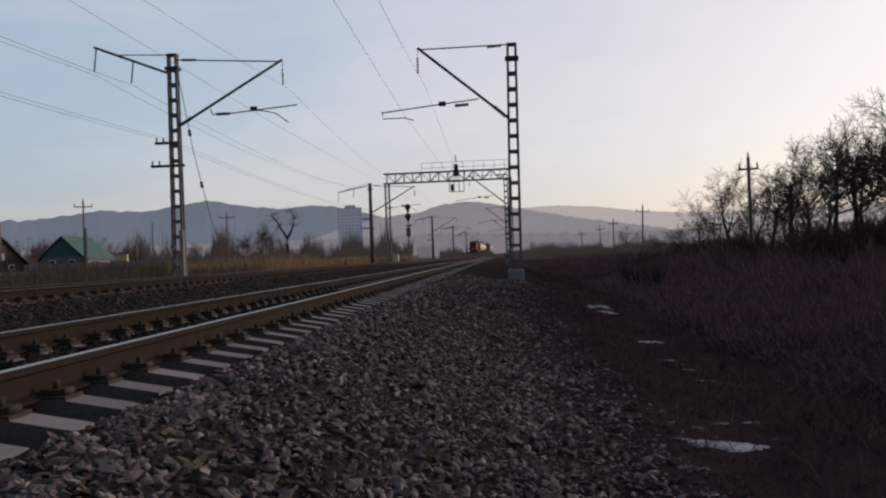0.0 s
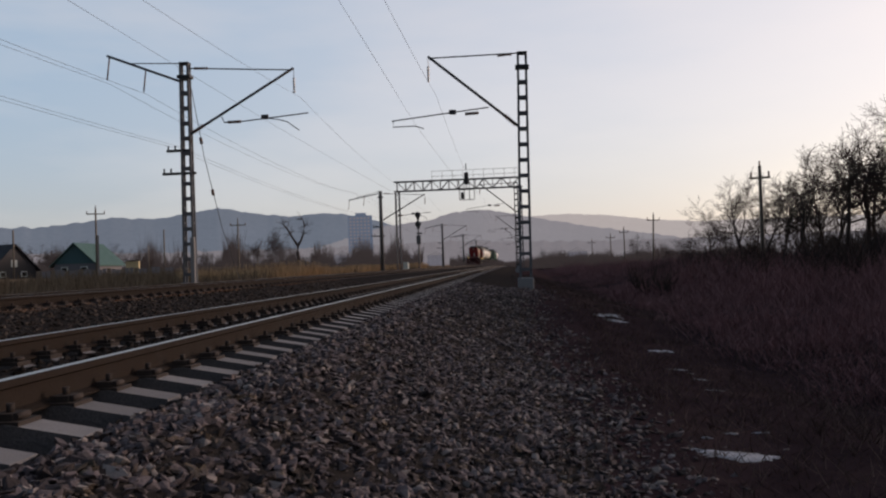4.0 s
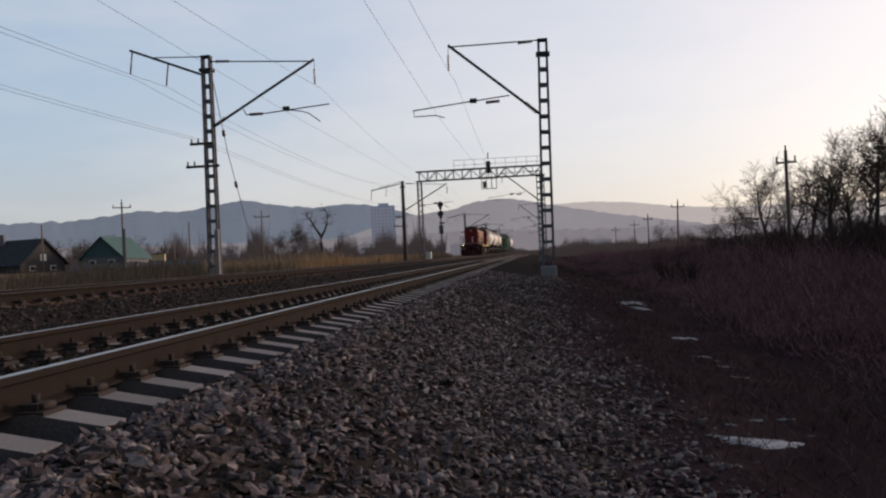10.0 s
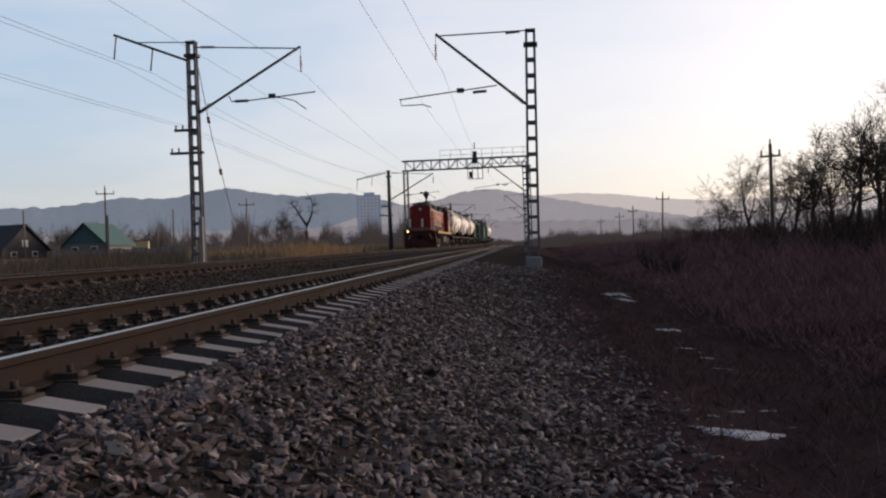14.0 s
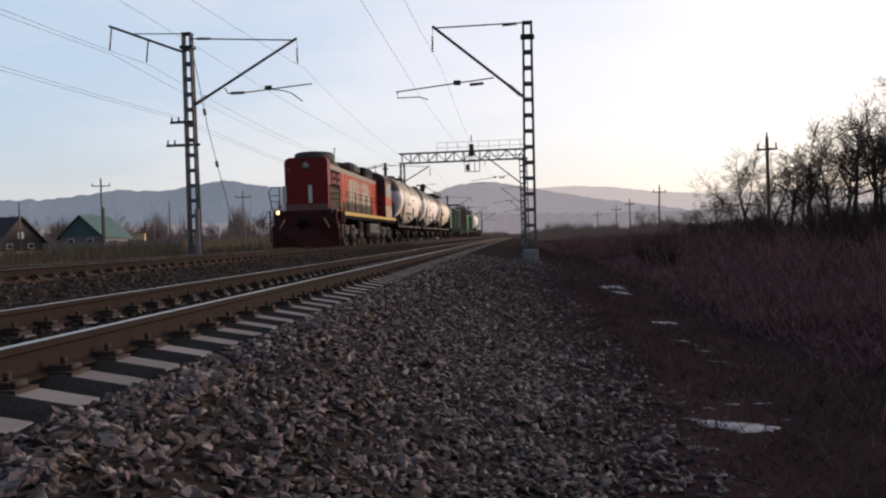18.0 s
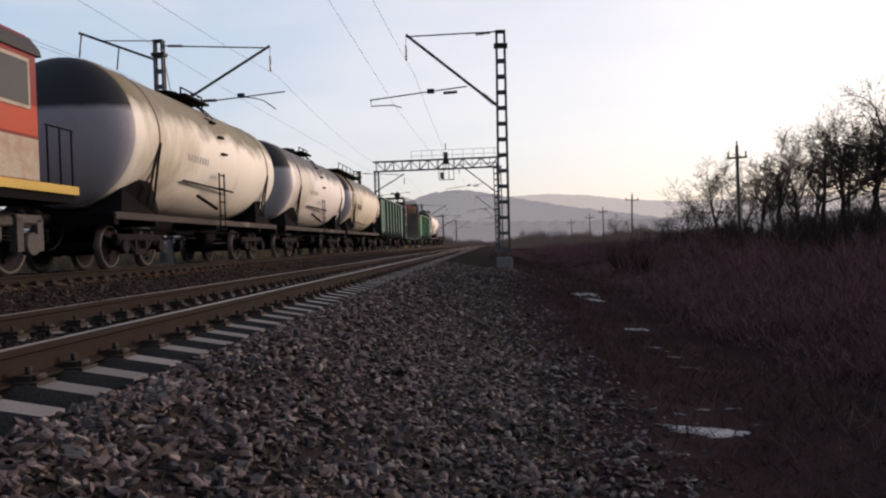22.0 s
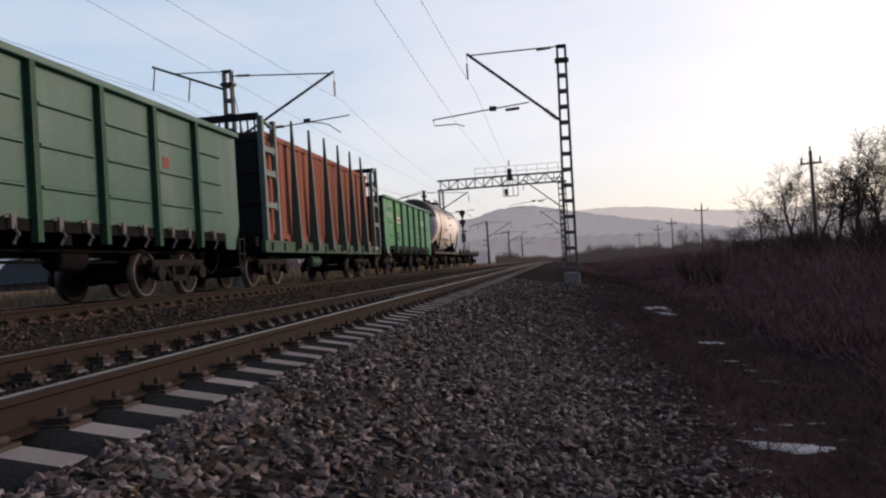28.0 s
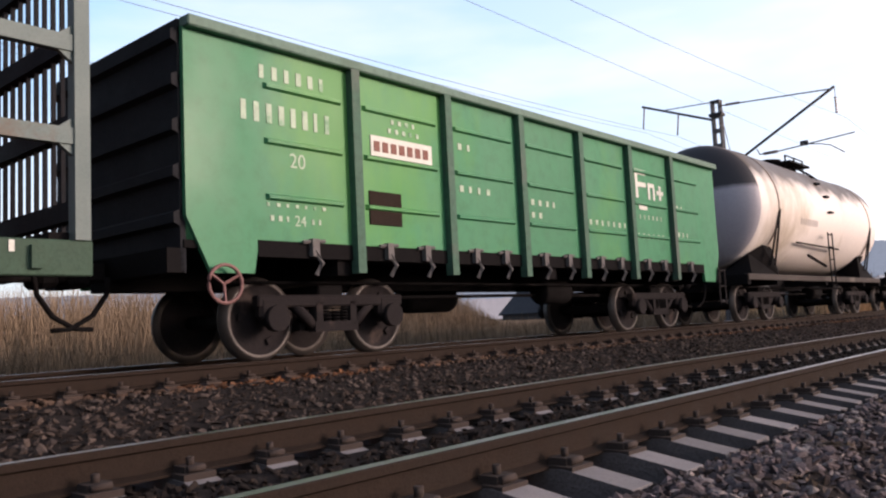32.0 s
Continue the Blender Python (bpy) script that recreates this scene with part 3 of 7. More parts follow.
# wagon ends: the shade on their front faces is put into this near-black
M_ENDDARK = material("shade_darkened_end_wall", (0.014, 0.015, 0.018), 0.8, 0, 0.3, 2, 30, 0.2, spec=0.1)
M_GREYFRAME = material("grey_green_stake_steel", (0.112, 0.145, 0.142), 0.6, 0.1, 0.16, 3, 60, 0.06, dark=(0.12, 0.09, 0.07), spots=0.2, spec=0.15)
M_SILLGREEN = material("dull_green_sill_paint", (0.040, 0.072, 0.052), 0.65, 0, 0.25, 3, 30, 0.2, dark=(0.04, 0.04, 0.03), spots=0.2, spec=0.1)
M_STAKE = material("dark_green_stake_paint", (0.062, 0.084, 0.08), 0.6, 0.1, 0.25, 3, 30, 0.2, dark=(0.05, 0.035, 0.03), spots=0.2, spec=0.12)
M_BOXRED = material("rusty_red_box_paint", (0.185, 0.066, 0.045), 0.75, 0, 0.3, 1.5, 25, 0.2, dark=(0.14, 0.06, 0.042), spots=0.3, streak=0.25, spec=0.1)
M_WHITE = material("white_stencil_paint", (0.52, 0.54, 0.50), 0.7, 0, 0.15, 8, 60, 0.0)
M_LOCO_RED = material("locomotive_red_paint", (0.16, 0.013, 0.012), 0.5, 0, 0.2, 1.2, 25, 0.1, dark=(0.14, 0.02, 0.018), spots=0.25, spec=0.2)
M_LOCO_ORANGE = material("locomotive_orange_red", (0.36, 0.05, 0.018), 0.5, 0, 0.15, 1.2, 25, 0.1, dark=(0.35, 0.07, 0.03), spots=0.2, spec=0.2)
M_LOCO_GREY = material("locomotive_pale_grey", (0.34, 0.30, 0.24), 0.6, 0, 0.25, 1.5, 25, 0.1, dark=(0.27, 0.07, 0.03), spots=0.5, spec=0.12)
M_LOCO_DARK = material("locomotive_dark_grille", (0.050, 0.042, 0.030), 0.7, 0, 0.4, 2.5, 30, 0.2, dark=(0.12, 0.09, 0.05), spots=0.2, spec=0.1)
M_LOCO_BAND = material("locomotive_dark_band", (0.075, 0.062, 0.05), 0.7, 0, 0.3, 2.5, 30, 0.2, dark=(0.17, 0.13, 0.08), spots=0.2, spec=0.1)
M_LOCO_TOP = material("locomotive_grey_band", (0.23, 0.21, 0.185), 0.6, 0, 0.25, 2, 30, 0.1, spec=0.12)
M_LOCO_GREYRED = material("locomotive_greyed_red", (0.16, 0.075, 0.07), 0.6, 0, 0.25, 2, 30, 0.1)
M_TRUCK = material("dusty_truck_steel", (0.08, 0.074, 0.073), 0.8, 0, 0.35, 3, 30, 0.3, dark=(0.04, 0.036, 0.032), spots=0.35, spec=0.1)
M_ROOF = material("locomotive_grey_roof", (0.055, 0.053, 0.055), 0.7, 0, 0.3, 2, 30, 0.2, spec=0.12)
M_BATTERY = material("grey_battery_box_paint", (0.11, 0.105, 0.10), 0.7, 0, 0.25, 3, 30, 0.2, spec=0.1)
M_YELLOW = material("yellow_sill_paint", (0.46, 0.31, 0.055), 0.5, 0, 0.15, 4, 40, 0.1, dark=(0.4, 0.27, 0.05), spots=0.15)
M_PLOW = material("dark_red_plow", (0.05, 0.012, 0.012), 0.6, 0, 0.3, 2, 30, 0.2, dark=(0.04, 0.015, 0.015), spots=0.3, spec=0.12)
M_GLASS = material("cab_glass", (0.03, 0.028, 0.028), 0.1, 0, 0.1, 2, 10, 0.0, spec=0.3)
M_LAMP = glowing("lit_lamp", (1.0, 0.66, 0.26), 3.5)
M_HOOK = material("worn_hatch_hook_steel", (0.11, 0.105, 0.105), 0.7, 0.1, 0.3, 8, 40, 0.2, spec=0.1)
M_SIGNRED = material("brown_red_lettering", (0.16, 0.07, 0.055), 0.7, 0, 0.2, 8, 40, 0.0)
M_RIM = material("handwheel_red", (0.15, 0.075, 0.072), 0.6, 0, 0.2, 8, 40, 0.1)


def tank_paint(name, base, grime, amount, wavy=0.9, soft=0.38):
    """Cream tank paint with dried oil run down from the top of the barrel."""
    m = material(name, base, 0.5, 0, 0.1, 0.9, 20, 0.06, dark=(base[0] * 0.62, base[1] * 0.58, base[2] * 0.5), spots=0.42, streak=0.45)
    nt = m.node_tree
    b = nt.nodes["Principled BSDF"]
    old = b.inputs["Base Color"].links[0].from_socket
    tc = nt.nodes.new("ShaderNodeTexCoord")
    sep = nt.nodes.new("ShaderNodeSeparateXYZ")
    nt.links.new(tc.outputs["Object"], sep.inputs[0])
    ns = nt.nodes.new("ShaderNodeTexNoise")
    ns.inputs["Scale"].default_value, ns.inputs["Detail"].default_value = 1.6, 7
    nt.links.new(tc.outputs["Object"], ns.inputs["Vector"])
    ad = nt.nodes.new("ShaderNodeMath")
    ad.operation = 'MULTIPLY_ADD'
    nt.links.new(ns.outputs[0], ad.inputs[0])
    ad.inputs[1].default_value = wavy
    nt.links.new(sep.outputs["Z"], ad.inputs[2])
    mr = nt.nodes.new("ShaderNodeMapRange")
    nt.links.new(ad.outputs[0], mr.inputs["Value"])
    mr.inputs["From Min"].default_value, mr.inputs["From Max"].default_value = 4.2 - amount, 4.2 + soft - amount
    mx = nt.nodes.new("ShaderNodeMix")
    mx.data_type = 'RGBA'
    nt.links.new(mr.outputs[0], mx.inputs[0])
    nt.links.new(old, mx.inputs[6])
    mx.inputs[7].default_value = (*grime, 1)
    nt.links.new(mx.outputs[2], b.inputs["Base Color"])
    return m


M_TANK_A = tank_paint("cream_tank_paint", (0.70, 0.665, 0.59), (0.17, 0.14, 0.08), 0.5)
M_TANK_B = tank_paint("white_tank_paint", (0.69, 0.655, 0.62), (0.06, 0.05, 0.043), 0.45)
M_TANK_D = tank_paint("yellowed_tank_paint", (0.63, 0.575, 0.475), (0.12, 0.095, 0.062), 0.42)
M_TANK_C = tank_paint("clean_white_tank_paint", (0.70, 0.65, 0.61), (0.10, 0.085, 0.075), 0.25)
# white end domes with their blue-grey shade in the colour; the black cap is paint
M_TANKEND = tank_paint("shade_greyed_tank_end_with_black_cap", (0.37, 0.36, 0.40), (0.032, 0.031, 0.036), 0.82, 0.2, 0.14)

M_SILLDUST = material("dusty_tank_sill", (0.055, 0.048, 0.045), 0.8, 0, 0.35, 3, 25, 0.2, dark=(0.13, 0.115, 0.10), spots=0.3, spec=0.1)
M_TANKBAND = material("stained_tank_strap", (0.25, 0.2, 0.17), 0.6, 0, 0.3, 3, 30, 0.1)
M_TANKMARK = material("faded_tank_lettering", (0.33, 0.31, 0.30), 0.6, 0, 0.2, 6, 40, 0.0)
M_ROD = material("pale_painted_rod", (0.45, 0.39, 0.30), 0.6, 0, 0.2, 4, 30, 0.0)
TRAIN = []


def wheelset(parent, y, radius, wheels):
    bm = bmesh.new()
    for s in (-1, 1):
        g = s * 0.76
        prof = [(0.10, g - s * 0.09), (radius * 0.55, g - s * 0.05), (radius * 0.85, g - s * 0.06), (radius + 0.028, g - s * 0.066), (radius + 0.028, g - s * 0.04), (radius, g - s * 0.02), (radius - 0.012, g + s * 0.065), (radius * 0.86, g + s * 0.068), (radius * 0.82, g + s * 0.03), (radius * 0.45, g + s * 0.045), (0.12, g + s * 0.09)]
        lathe(bm, prof, 'X', 28)
        for fc in bm.faces:
            r = math.hypot(fc.calc_center_median().y, fc.calc_center_median().z)
            if radius * 0.86 < r:
                fc.material_index = 1
        for k in range(3):
            a = k * 2.094 + 0.4
            box(bm, g + s * 0.04, g + s * 0.075, -0.04, 0.04, radius * 0.5, radius * 0.66, m=Matrix.Rotation(a, 4, 'X'))
    tube(bm, [(-1.05, 0, 0), (1.05, 0, 0)], 0.085, 10)
    w = part("wheelset", bm, [M_BOGIE, M_TREAD], parent)
    w.location = (0, y, radius)
    wheels.append((w, 0.0, y, radius, radius))


def bogie(parent, y, wheels, radius=0.475, base=0.925, mat=None):
    """A two-axle freight bogie: cast side frames with openings, springs, axle boxes, bolster."""
    mat = mat or M_BOGIE
    for s in (-1, 1):
        bm = bmesh.new()
        x0, x1 = (0.96, 1.10) if s > 0 else (-1.10, -0.96)
        box(bm, x0, x1, y - 1.15, y + 1.15, 0.60, 0.74, bevel=0.02)
        prism(bm, [(x0, 0.30), (x1, 0.30), (x1, 0.42), (x0, 0.42)], y - 0.34, y + 0.34)
        for q in (-1, 1):
            tube(bm, [((x0 + x1) / 2, y + q * 0.30, 0.36), ((x0 + x1) / 2, y + q * 0.62, 0.64)], 0.065, 6)
            box(bm, x0, x1, y + q * 0.27 - 0.05, y + q * 0.27 + 0.05, 0.36, 0.66)
            box(bm, x0 - 0.01, x1 + 0.01, y + q * base - 0.2, y + q * base + 0.2, 0.46, 0.72, bevel=0.04)
        part("side_frame", bm, mat, parent)
        for q in (-1, 1):
            bm = bmesh.new()
            xx = 1.14 * s
            tube(bm, [(xx - 0.08 * s, y + q * base, radius), (xx + 0.04 * s, y + q * base, radius)], 0.15, 12)
            part("axle_box", bm, mat, parent)
        bm = bmesh.new()
        for q in (-1, 0, 1):
            for i in range(5):
                tube(bm, [((x0 + x1) / 2 + 0.02 * s, y + q * 0.13, 0.42 + i * 0.037), ((x0 + x1) / 2 + 0.02 * s, y + q * 0.13, 0.437 + i * 0.037)], 0.062, 8)
        part("spring_set", bm, M_BLACK, parent)
    bm = bmesh.new()
    box(bm, -1.0, 1.0, y - 0.2, y + 0.2, 0.6, 0.86, bevel=0.02)
    for q in (-1, 1):
        box(bm, -0.95, 0.95, y + q * 0.42 - 0.04, y + q * 0.42 + 0.04, 0.32, 0.42)
        for s in (-1, 1):
            box(bm, s * 0.76 - 0.05, s * 0.76 + 0.05, y + q * 0.42 - 0.02, y + q * 0.47 + 0.02, 0.3, 0.62)
    part("bolster", bm, M_BLACK, parent)
    for q in (-1, 1):
        wheelset(parent, y + q * base, radius, wheels)


def coupler(parent, y, way):
    bm = bmesh.new()
    box(bm, -0.12, 0.12, min(y, y - way * 0.6), max(y, y - way * 0.6), 0.95, 1.15, bevel=0.02)
    box(bm, -0.24, 0.2, min(y, y + way * 0.22), max(y, y + way * 0.22), 0.88, 1.22, bevel=0.05)
    part("coupler", bm, M_BLACK, parent)
    bm = bmesh.new()
    tube(bm, [(0.34, y - way * 0.42, 0.98), (0.36, y - way * 0.4, 0.8), (0.36, y - way * 0.25, 0.58), (0.35, y - way * 0.02, 0.45), (0.34, y + way * 0.16, 0.44)], 0.028, 6)
    part("brake_hose", bm, M_BLACK, parent)


def underframe(parent, y0, y1, zt, half=1.45):
    bm = bmesh.new()
    box(bm, -0.22, 0.22, y0, y1, zt - 0.36, zt)
    part("centre_sill", bm, M_BLACK, parent)
    for yy in (y0 + 0.1, y0 + (y1 - y0) * 0.17, (y0 + y1) / 2, y1 - (y1 - y0) * 0.17, y1 - 0.1):
        bm = bmesh.new()
        box(bm, -half, half, yy - 0.1, yy + 0.1, zt - 0.25, zt - 0.004)
        part("cross_bearer", bm, M_BLACK, parent)
    ym = (y0 + y1) / 2
    bm = bmesh.new()
    lathe(bm, [(0.05, -0.42), (0.19, -0.4), (0.21, -0.35), (0.21, 0.35), (0.19, 0.4), (0.05, 0.42)], 'Y', 16, Matrix.Translation((0.62, ym + 1.1, zt - 0.42)))
    part("brake_cylinder", bm, M_BLACK, parent)
    bm = bmesh.new()
    lathe(bm, [(0.05, -0.62), (0.2, -0.58), (0.23, -0.5), (0.23, 0.5), (0.2, 0.58), (0.05, 0.62)], 'Y', 16, Matrix.Translation((-0.55, ym - 0.9, zt - 0.45)))
    part("air_reservoir", bm, M_BLACK, parent)
    bm = bmesh.new()
    tube(bm, [(0.5, y0 + 2.8, zt - 0.48), (0.55, ym, zt - 0.46), (0.5, y1 - 2.8, zt - 0.48)], 0.03, 6)
    tube(bm, [(0.85, y0 + 1.0, zt - 0.30), (0.85, y1 - 1.0, zt - 0.30)], 0.022, 6)
    part("brake_rod", bm, M_BLACK, parent)


def step_ladder(parent, x, y, z0, z1, n, mat, w=0.36):
    bm = bmesh.new()
    for d in (-w / 2, w / 2):
        box(bm, x - 0.015, x + 0.015, y + d - 0.02, y + d + 0.02, z0, z1)
    for i in range(n):
        z = z0 + 0.06 + (z1 - z0 - 0.12) * i / max(1, n - 1)
        box(bm, x - 0.02, x + 0.03, y - w / 2, y + w / 2, z - 0.015, z + 0.015)
    return part("step_ladder", bm, mat, parent)


def bars(parent, x, y, z, cells, w, h, gap, mat, name="stencil_mark", seed=1):
    """Unreadable stencilled writing: upright bars on a side wall that looks along +x."""
    rnd = random.Random(seed)
    for i in range(cells):
        a = y + i * (w + gap)
        b = w * rnd.uniform(0.4, 0.62)
        ring = [(0, 0), (b, 0), (b, h), (0, h)]
        bm = bmesh.new()
        v0 = [bm.verts.new((x, a + yy, z + zz)) for yy, zz in ring]
        v1 = [bm.verts.new((x + 0.006, a + yy, z + zz)) for yy, zz in ring]
        bm.faces.new(v0)
        bm.faces.new(v1)
        for j in range(len(ring)):
            bm.faces.new((v0[j], v0[(j + 1) % len(ring)], v1[(j + 1) % len(ring)], v1[j]))
        bmesh.ops.recalc_face_normals(bm, faces=bm.faces)
        part(name, bm, mat, parent)


def barrel_bars(parent, R, ZC, y, z, cells, w, h, gap, mat, seed):
    """Unreadable figures painted on a barrel: upright bars that follow its curve."""
    rnd = random.Random(seed)
    for i in range(cells):
        a = y + i * (w + gap)
        b = a + w * rnd.uniform(0.4, 0.62)
        bm = bmesh.new()
        rows = []
        for k in range(4):
            zz = z + h * k / 3
            x = math.sqrt(R * R - (zz - ZC) ** 2)
            rows.append([bm.verts.new(p) for p in ((x, a, zz), (x + 0.008, a, zz), (x + 0.008, b, zz), (x, b, zz))])
        for u, v in zip(rows, rows[1:]):
            for k in range(4):
                bm.faces.new((u[k], u[(k + 1) % 4], v[(k + 1) % 4], v[k]))
        bm.faces.new(rows[0][::-1])
        bm.faces.new(rows[-1])
        bmesh.ops.recalc_face_normals(bm, faces=bm.faces)
        part("number_mark", bm, mat, parent)


def words(parent, text, x, y, z, size, mat, name="stencil_text"):
    """Readable stencil on a side wall that looks along +x; y is where the text begins."""
    cu = bpy.data.curves.new(name, 'FONT')
    cu.body, cu.size, cu.extrude = text, size, 0.003
    tmp = new(name, cu)
    bpy.context.view_layer.update()
    me = bpy.data.meshes.new_from_object(tmp.evaluated_get(bpy.context.evaluated_depsgraph_get()))
    bpy.data.objects.remove(tmp)
    me.materials.append(mat)
    ob = new(name, me)
    ob.parent = parent
    ob.matrix_basis = Matrix.Translation((x, y, z)) @ Matrix(((0, 0, 1, 0), (1, 0, 0, 0), (0, 1, 0, 0), (0, 0, 0, 1)))
    return ob


def gondola(back, L, ZT, paint, label, marks):
    """A high-sided open wagon of seven panels, posts, hatch hooks, ribbed end walls."""
    Y0, Y1, ZB = 0.68, L - 0.68, 1.27
    wheels = []
    t = thing("gondola_wagon", label, "freight wagon", group="freight train")
    edges = [Y0] + [Y0 + 2.27 + (Y1 - Y0 - 4.54) * i / 5 for i in range(6)] + [Y1]
    rnd = random.Random(int(back))
    for s in (-1, 1):
        for i in range(7):
            a, b = edges[i], edges[i + 1]
            bm = bmesh.new()
            x = s * 1.43
            if i in (0, 6):
                c = Y0 if i == 0 else Y1
                o = 1 if i == 0 else -1
                ring = [(c, ZT - 0.1), (c, ZB + 0.25), (c + o * 0.28, ZB - 0.32), (c + o * 0.8, ZB - 0.32), (c + o * 0.86, ZB), (b if i == 0 else a, ZB), (b if i == 0 else a, ZT - 0.1)]
                v0 = [bm.verts.new((x - 0.03, yy, zz)) for yy, zz in ring]
                v1 = [bm.verts.new((x + 0.03, yy, zz)) for yy, zz in ring]
                n = len(ring)
                bm.faces.new(v0)
                bm.faces.new(v1[::-1])
                for k in range(n):
                    bm.faces.new((v0[k], v0[(k + 1) % n], v1[(k + 1) % n], v1[k]))
            else:
                box(bm, x - 0.03, x + 0.03, a, b, ZB, ZT - 0.1)
            lo, hi = (a + 0.95 if i == 0 else a + 0.16), (b - 0.95 if i == 6 else b - 0.16)
            bmesh.ops.recalc_face_normals(bm, faces=bm.faces)
            panel = part("side_panel", bm, paint, t)
            for zz in (ZB + 0.52, ZB + 1.14, ZB + 1.76):
                bm = bmesh.new()
                vs = box(bm, min(x, x + s * 0.075), max(x, x + s * 0.075), lo, hi, zz - 0.05, zz + 0.05)
                for v in vs:
                    if abs(v.co.x) > 1.47:
                        v.co.z = zz + (v.co.z - zz) * 0.35
                        v.co.y = (lo + hi) / 2 + (v.co.y - (lo + hi) / 2) * 0.93
                part("pressed_rib", bm, paint, panel)
        for i in range(1, 7):
            bm = bmesh.new()
            prism(bm, [(s * 1.44, ZB - 0.3), (s * 1.565, ZB - 0.3), (s * 1.565, ZT - 0.06), (s * 1.44, ZT - 0.06)], edges[i] - 0.065, edges[i] + 0.065)
            part("side_post", bm, M_GREEN_DARK if not marks else M_GREENPOST, t)
        bm = bmesh.new()
        box(bm, min(s * 1.38, s * 1.57), max(s * 1.38, s * 1.57), Y0, Y1, ZT - 0.12, ZT, bevel=0.015)
        part("top_chord", bm, M_CHORD if marks else paint, t)
        bm = bmesh.new()
        box(bm, min(s * 1.36, s * 1.47), max(s * 1.36, s * 1.47), Y0 + 0.85, Y1 - 0.85, ZB - 0.14, ZB + 0.04)
        part("side_sill", bm, M_BLACK, t)
        for i in range(7):
            for q in (0.3, 0.7):
                yy = edges[i] + (edges[i + 1] - edges[i]) * q
                if i in (0, 6) and not Y0 + 0.9 < yy < Y1 - 0.9:
                    continue
                bm = bmesh.new()
                box(bm, min(s * 1.46, s * 1.54), max(s * 1.46, s * 1.54), yy - 0.05, yy + 0.05, ZB - 0.12, ZB + 0.08)
                tube(bm, [(s * 1.5, yy - 0.16, ZB + 0.04), (s * 1.5, yy + 0.16, ZB + 0.06)], 0.022, 5)
                tube(bm, [(s * 1.52, yy, ZB - 0.05), (s * 1.55, yy + 0.07, ZB - 0.2), (s * 1.5, yy + 0.02, ZB - 0.33)], 0.03, 5)
                part("hatch_hook", bm, M_HOOK, t)
    for yy, o in ((Y0, -1), (Y1, 1)):
        bm = bmesh.new()
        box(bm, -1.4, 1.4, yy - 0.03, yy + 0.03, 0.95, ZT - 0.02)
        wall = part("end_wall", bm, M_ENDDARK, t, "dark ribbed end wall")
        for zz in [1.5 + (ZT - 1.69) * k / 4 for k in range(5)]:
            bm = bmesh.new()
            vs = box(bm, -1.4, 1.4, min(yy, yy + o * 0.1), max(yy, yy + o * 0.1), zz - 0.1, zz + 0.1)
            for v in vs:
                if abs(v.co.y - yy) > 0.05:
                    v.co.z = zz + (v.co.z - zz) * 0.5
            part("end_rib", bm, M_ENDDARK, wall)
    bm = bmesh.new()
    box(bm, -1.42, 1.42, Y0, Y1, 1.2, 1.28)
    part("floor_plate", bm, M_BLACK, t)
    underframe(t, 0.5, L - 0.5, 1.2, 1.4)
    coupler(t, 0.0, -1)
    coupler(t, L, 1)
    for yy in (0.72, L - 0.72):
        step_ladder(t, 1.5, yy if yy > 5 else yy + 0.1, 0.45, 1.25, 3, M_BOGIE, 0.32) if yy > 5 or not marks else None
    for yy in (L / 2 - 4.325, L / 2 + 4.325):
        bogie(t, yy, wheels)
    if marks:
        bm = bmesh.new()
        for k in range(3):
            a = 0.5 + k * 2.094
            tube(bm, [(1.53, 1.05, 0.83), (1.56, 1.05 + 0.185 * math.cos(a), 0.83 + 0.185 * math.sin(a))], 0.016, 5)
        pts = [(1.56, 1.05 + 0.195 * math.cos(a), 0.83 + 0.195 * math.sin(a)) for a in [2 * math.pi * k / 24 for k in range(25)]]
        tube(bm, pts, 0.02, 6, cap=False)
        part("brake_handwheel", bm, M_RIM, t, "red spoked brake handwheel")
        x = 1.462
        bars(t, x, 1.6, 3.11, 6, 0.135, 0.15, 0.035, M_STENCIL, "owner_mark", 3)
        bars(t, x, 1.35, 2.61, 8, 0.125, 0.22, 0.042, M_STENCIL, "number_mark", 5)
        words(t, "20", x, 1.98, 2.15, 0.235, M_STENCIL)
        words(t, "24", x, 2.03, 1.49, 0.17, M_STENCIL)
        bars(t, x, 1.7, 1.53, 3, 0.08, 0.06, 0.03, M_STENCIL, seed=2)
        bars(t, x, 2.28, 1.52, 2, 0.07, 0.06, 0.03, M_STENCIL, seed=4)
        bars(t, x, 1.66, 1.69, 7, 0.08, 0.04, 0.05, M_STENCIL, seed=8)
        bm = bmesh.new()
        box(bm, x, x + 0.012, edges[1] + 0.3, edges[1] + 1.43, 2.45, 2.71)
        part("sign_board", bm, M_WHITE, t, "white enamel sign board")
        for k in range(7):
            bm = bmesh.new()
            yy = edges[1] + 0.35 + k * 0.15
            box(bm, x + 0.012, x + 0.018, yy, yy + 0.1, 2.51, 2.64)
            part("sign_mark", bm, M_SIGNRED, t)
        bars(t, x, edges[1] + 0.62, 2.78, 5, 0.1, 0.06, 0.03, M_STENCIL, seed=11)
        bars(t, x, edges[1] + 0.68, 2.9, 4, 0.1, 0.06, 0.03, M_STENCIL, seed=12)
        bm = bmesh.new()
        box(bm, x, x + 0.014, edges[1] + 0.24, edges[1] + 0.8, 1.58, 2.0)
        part("label_frame", bm, M_RUST, t, "rusty brown label plate")
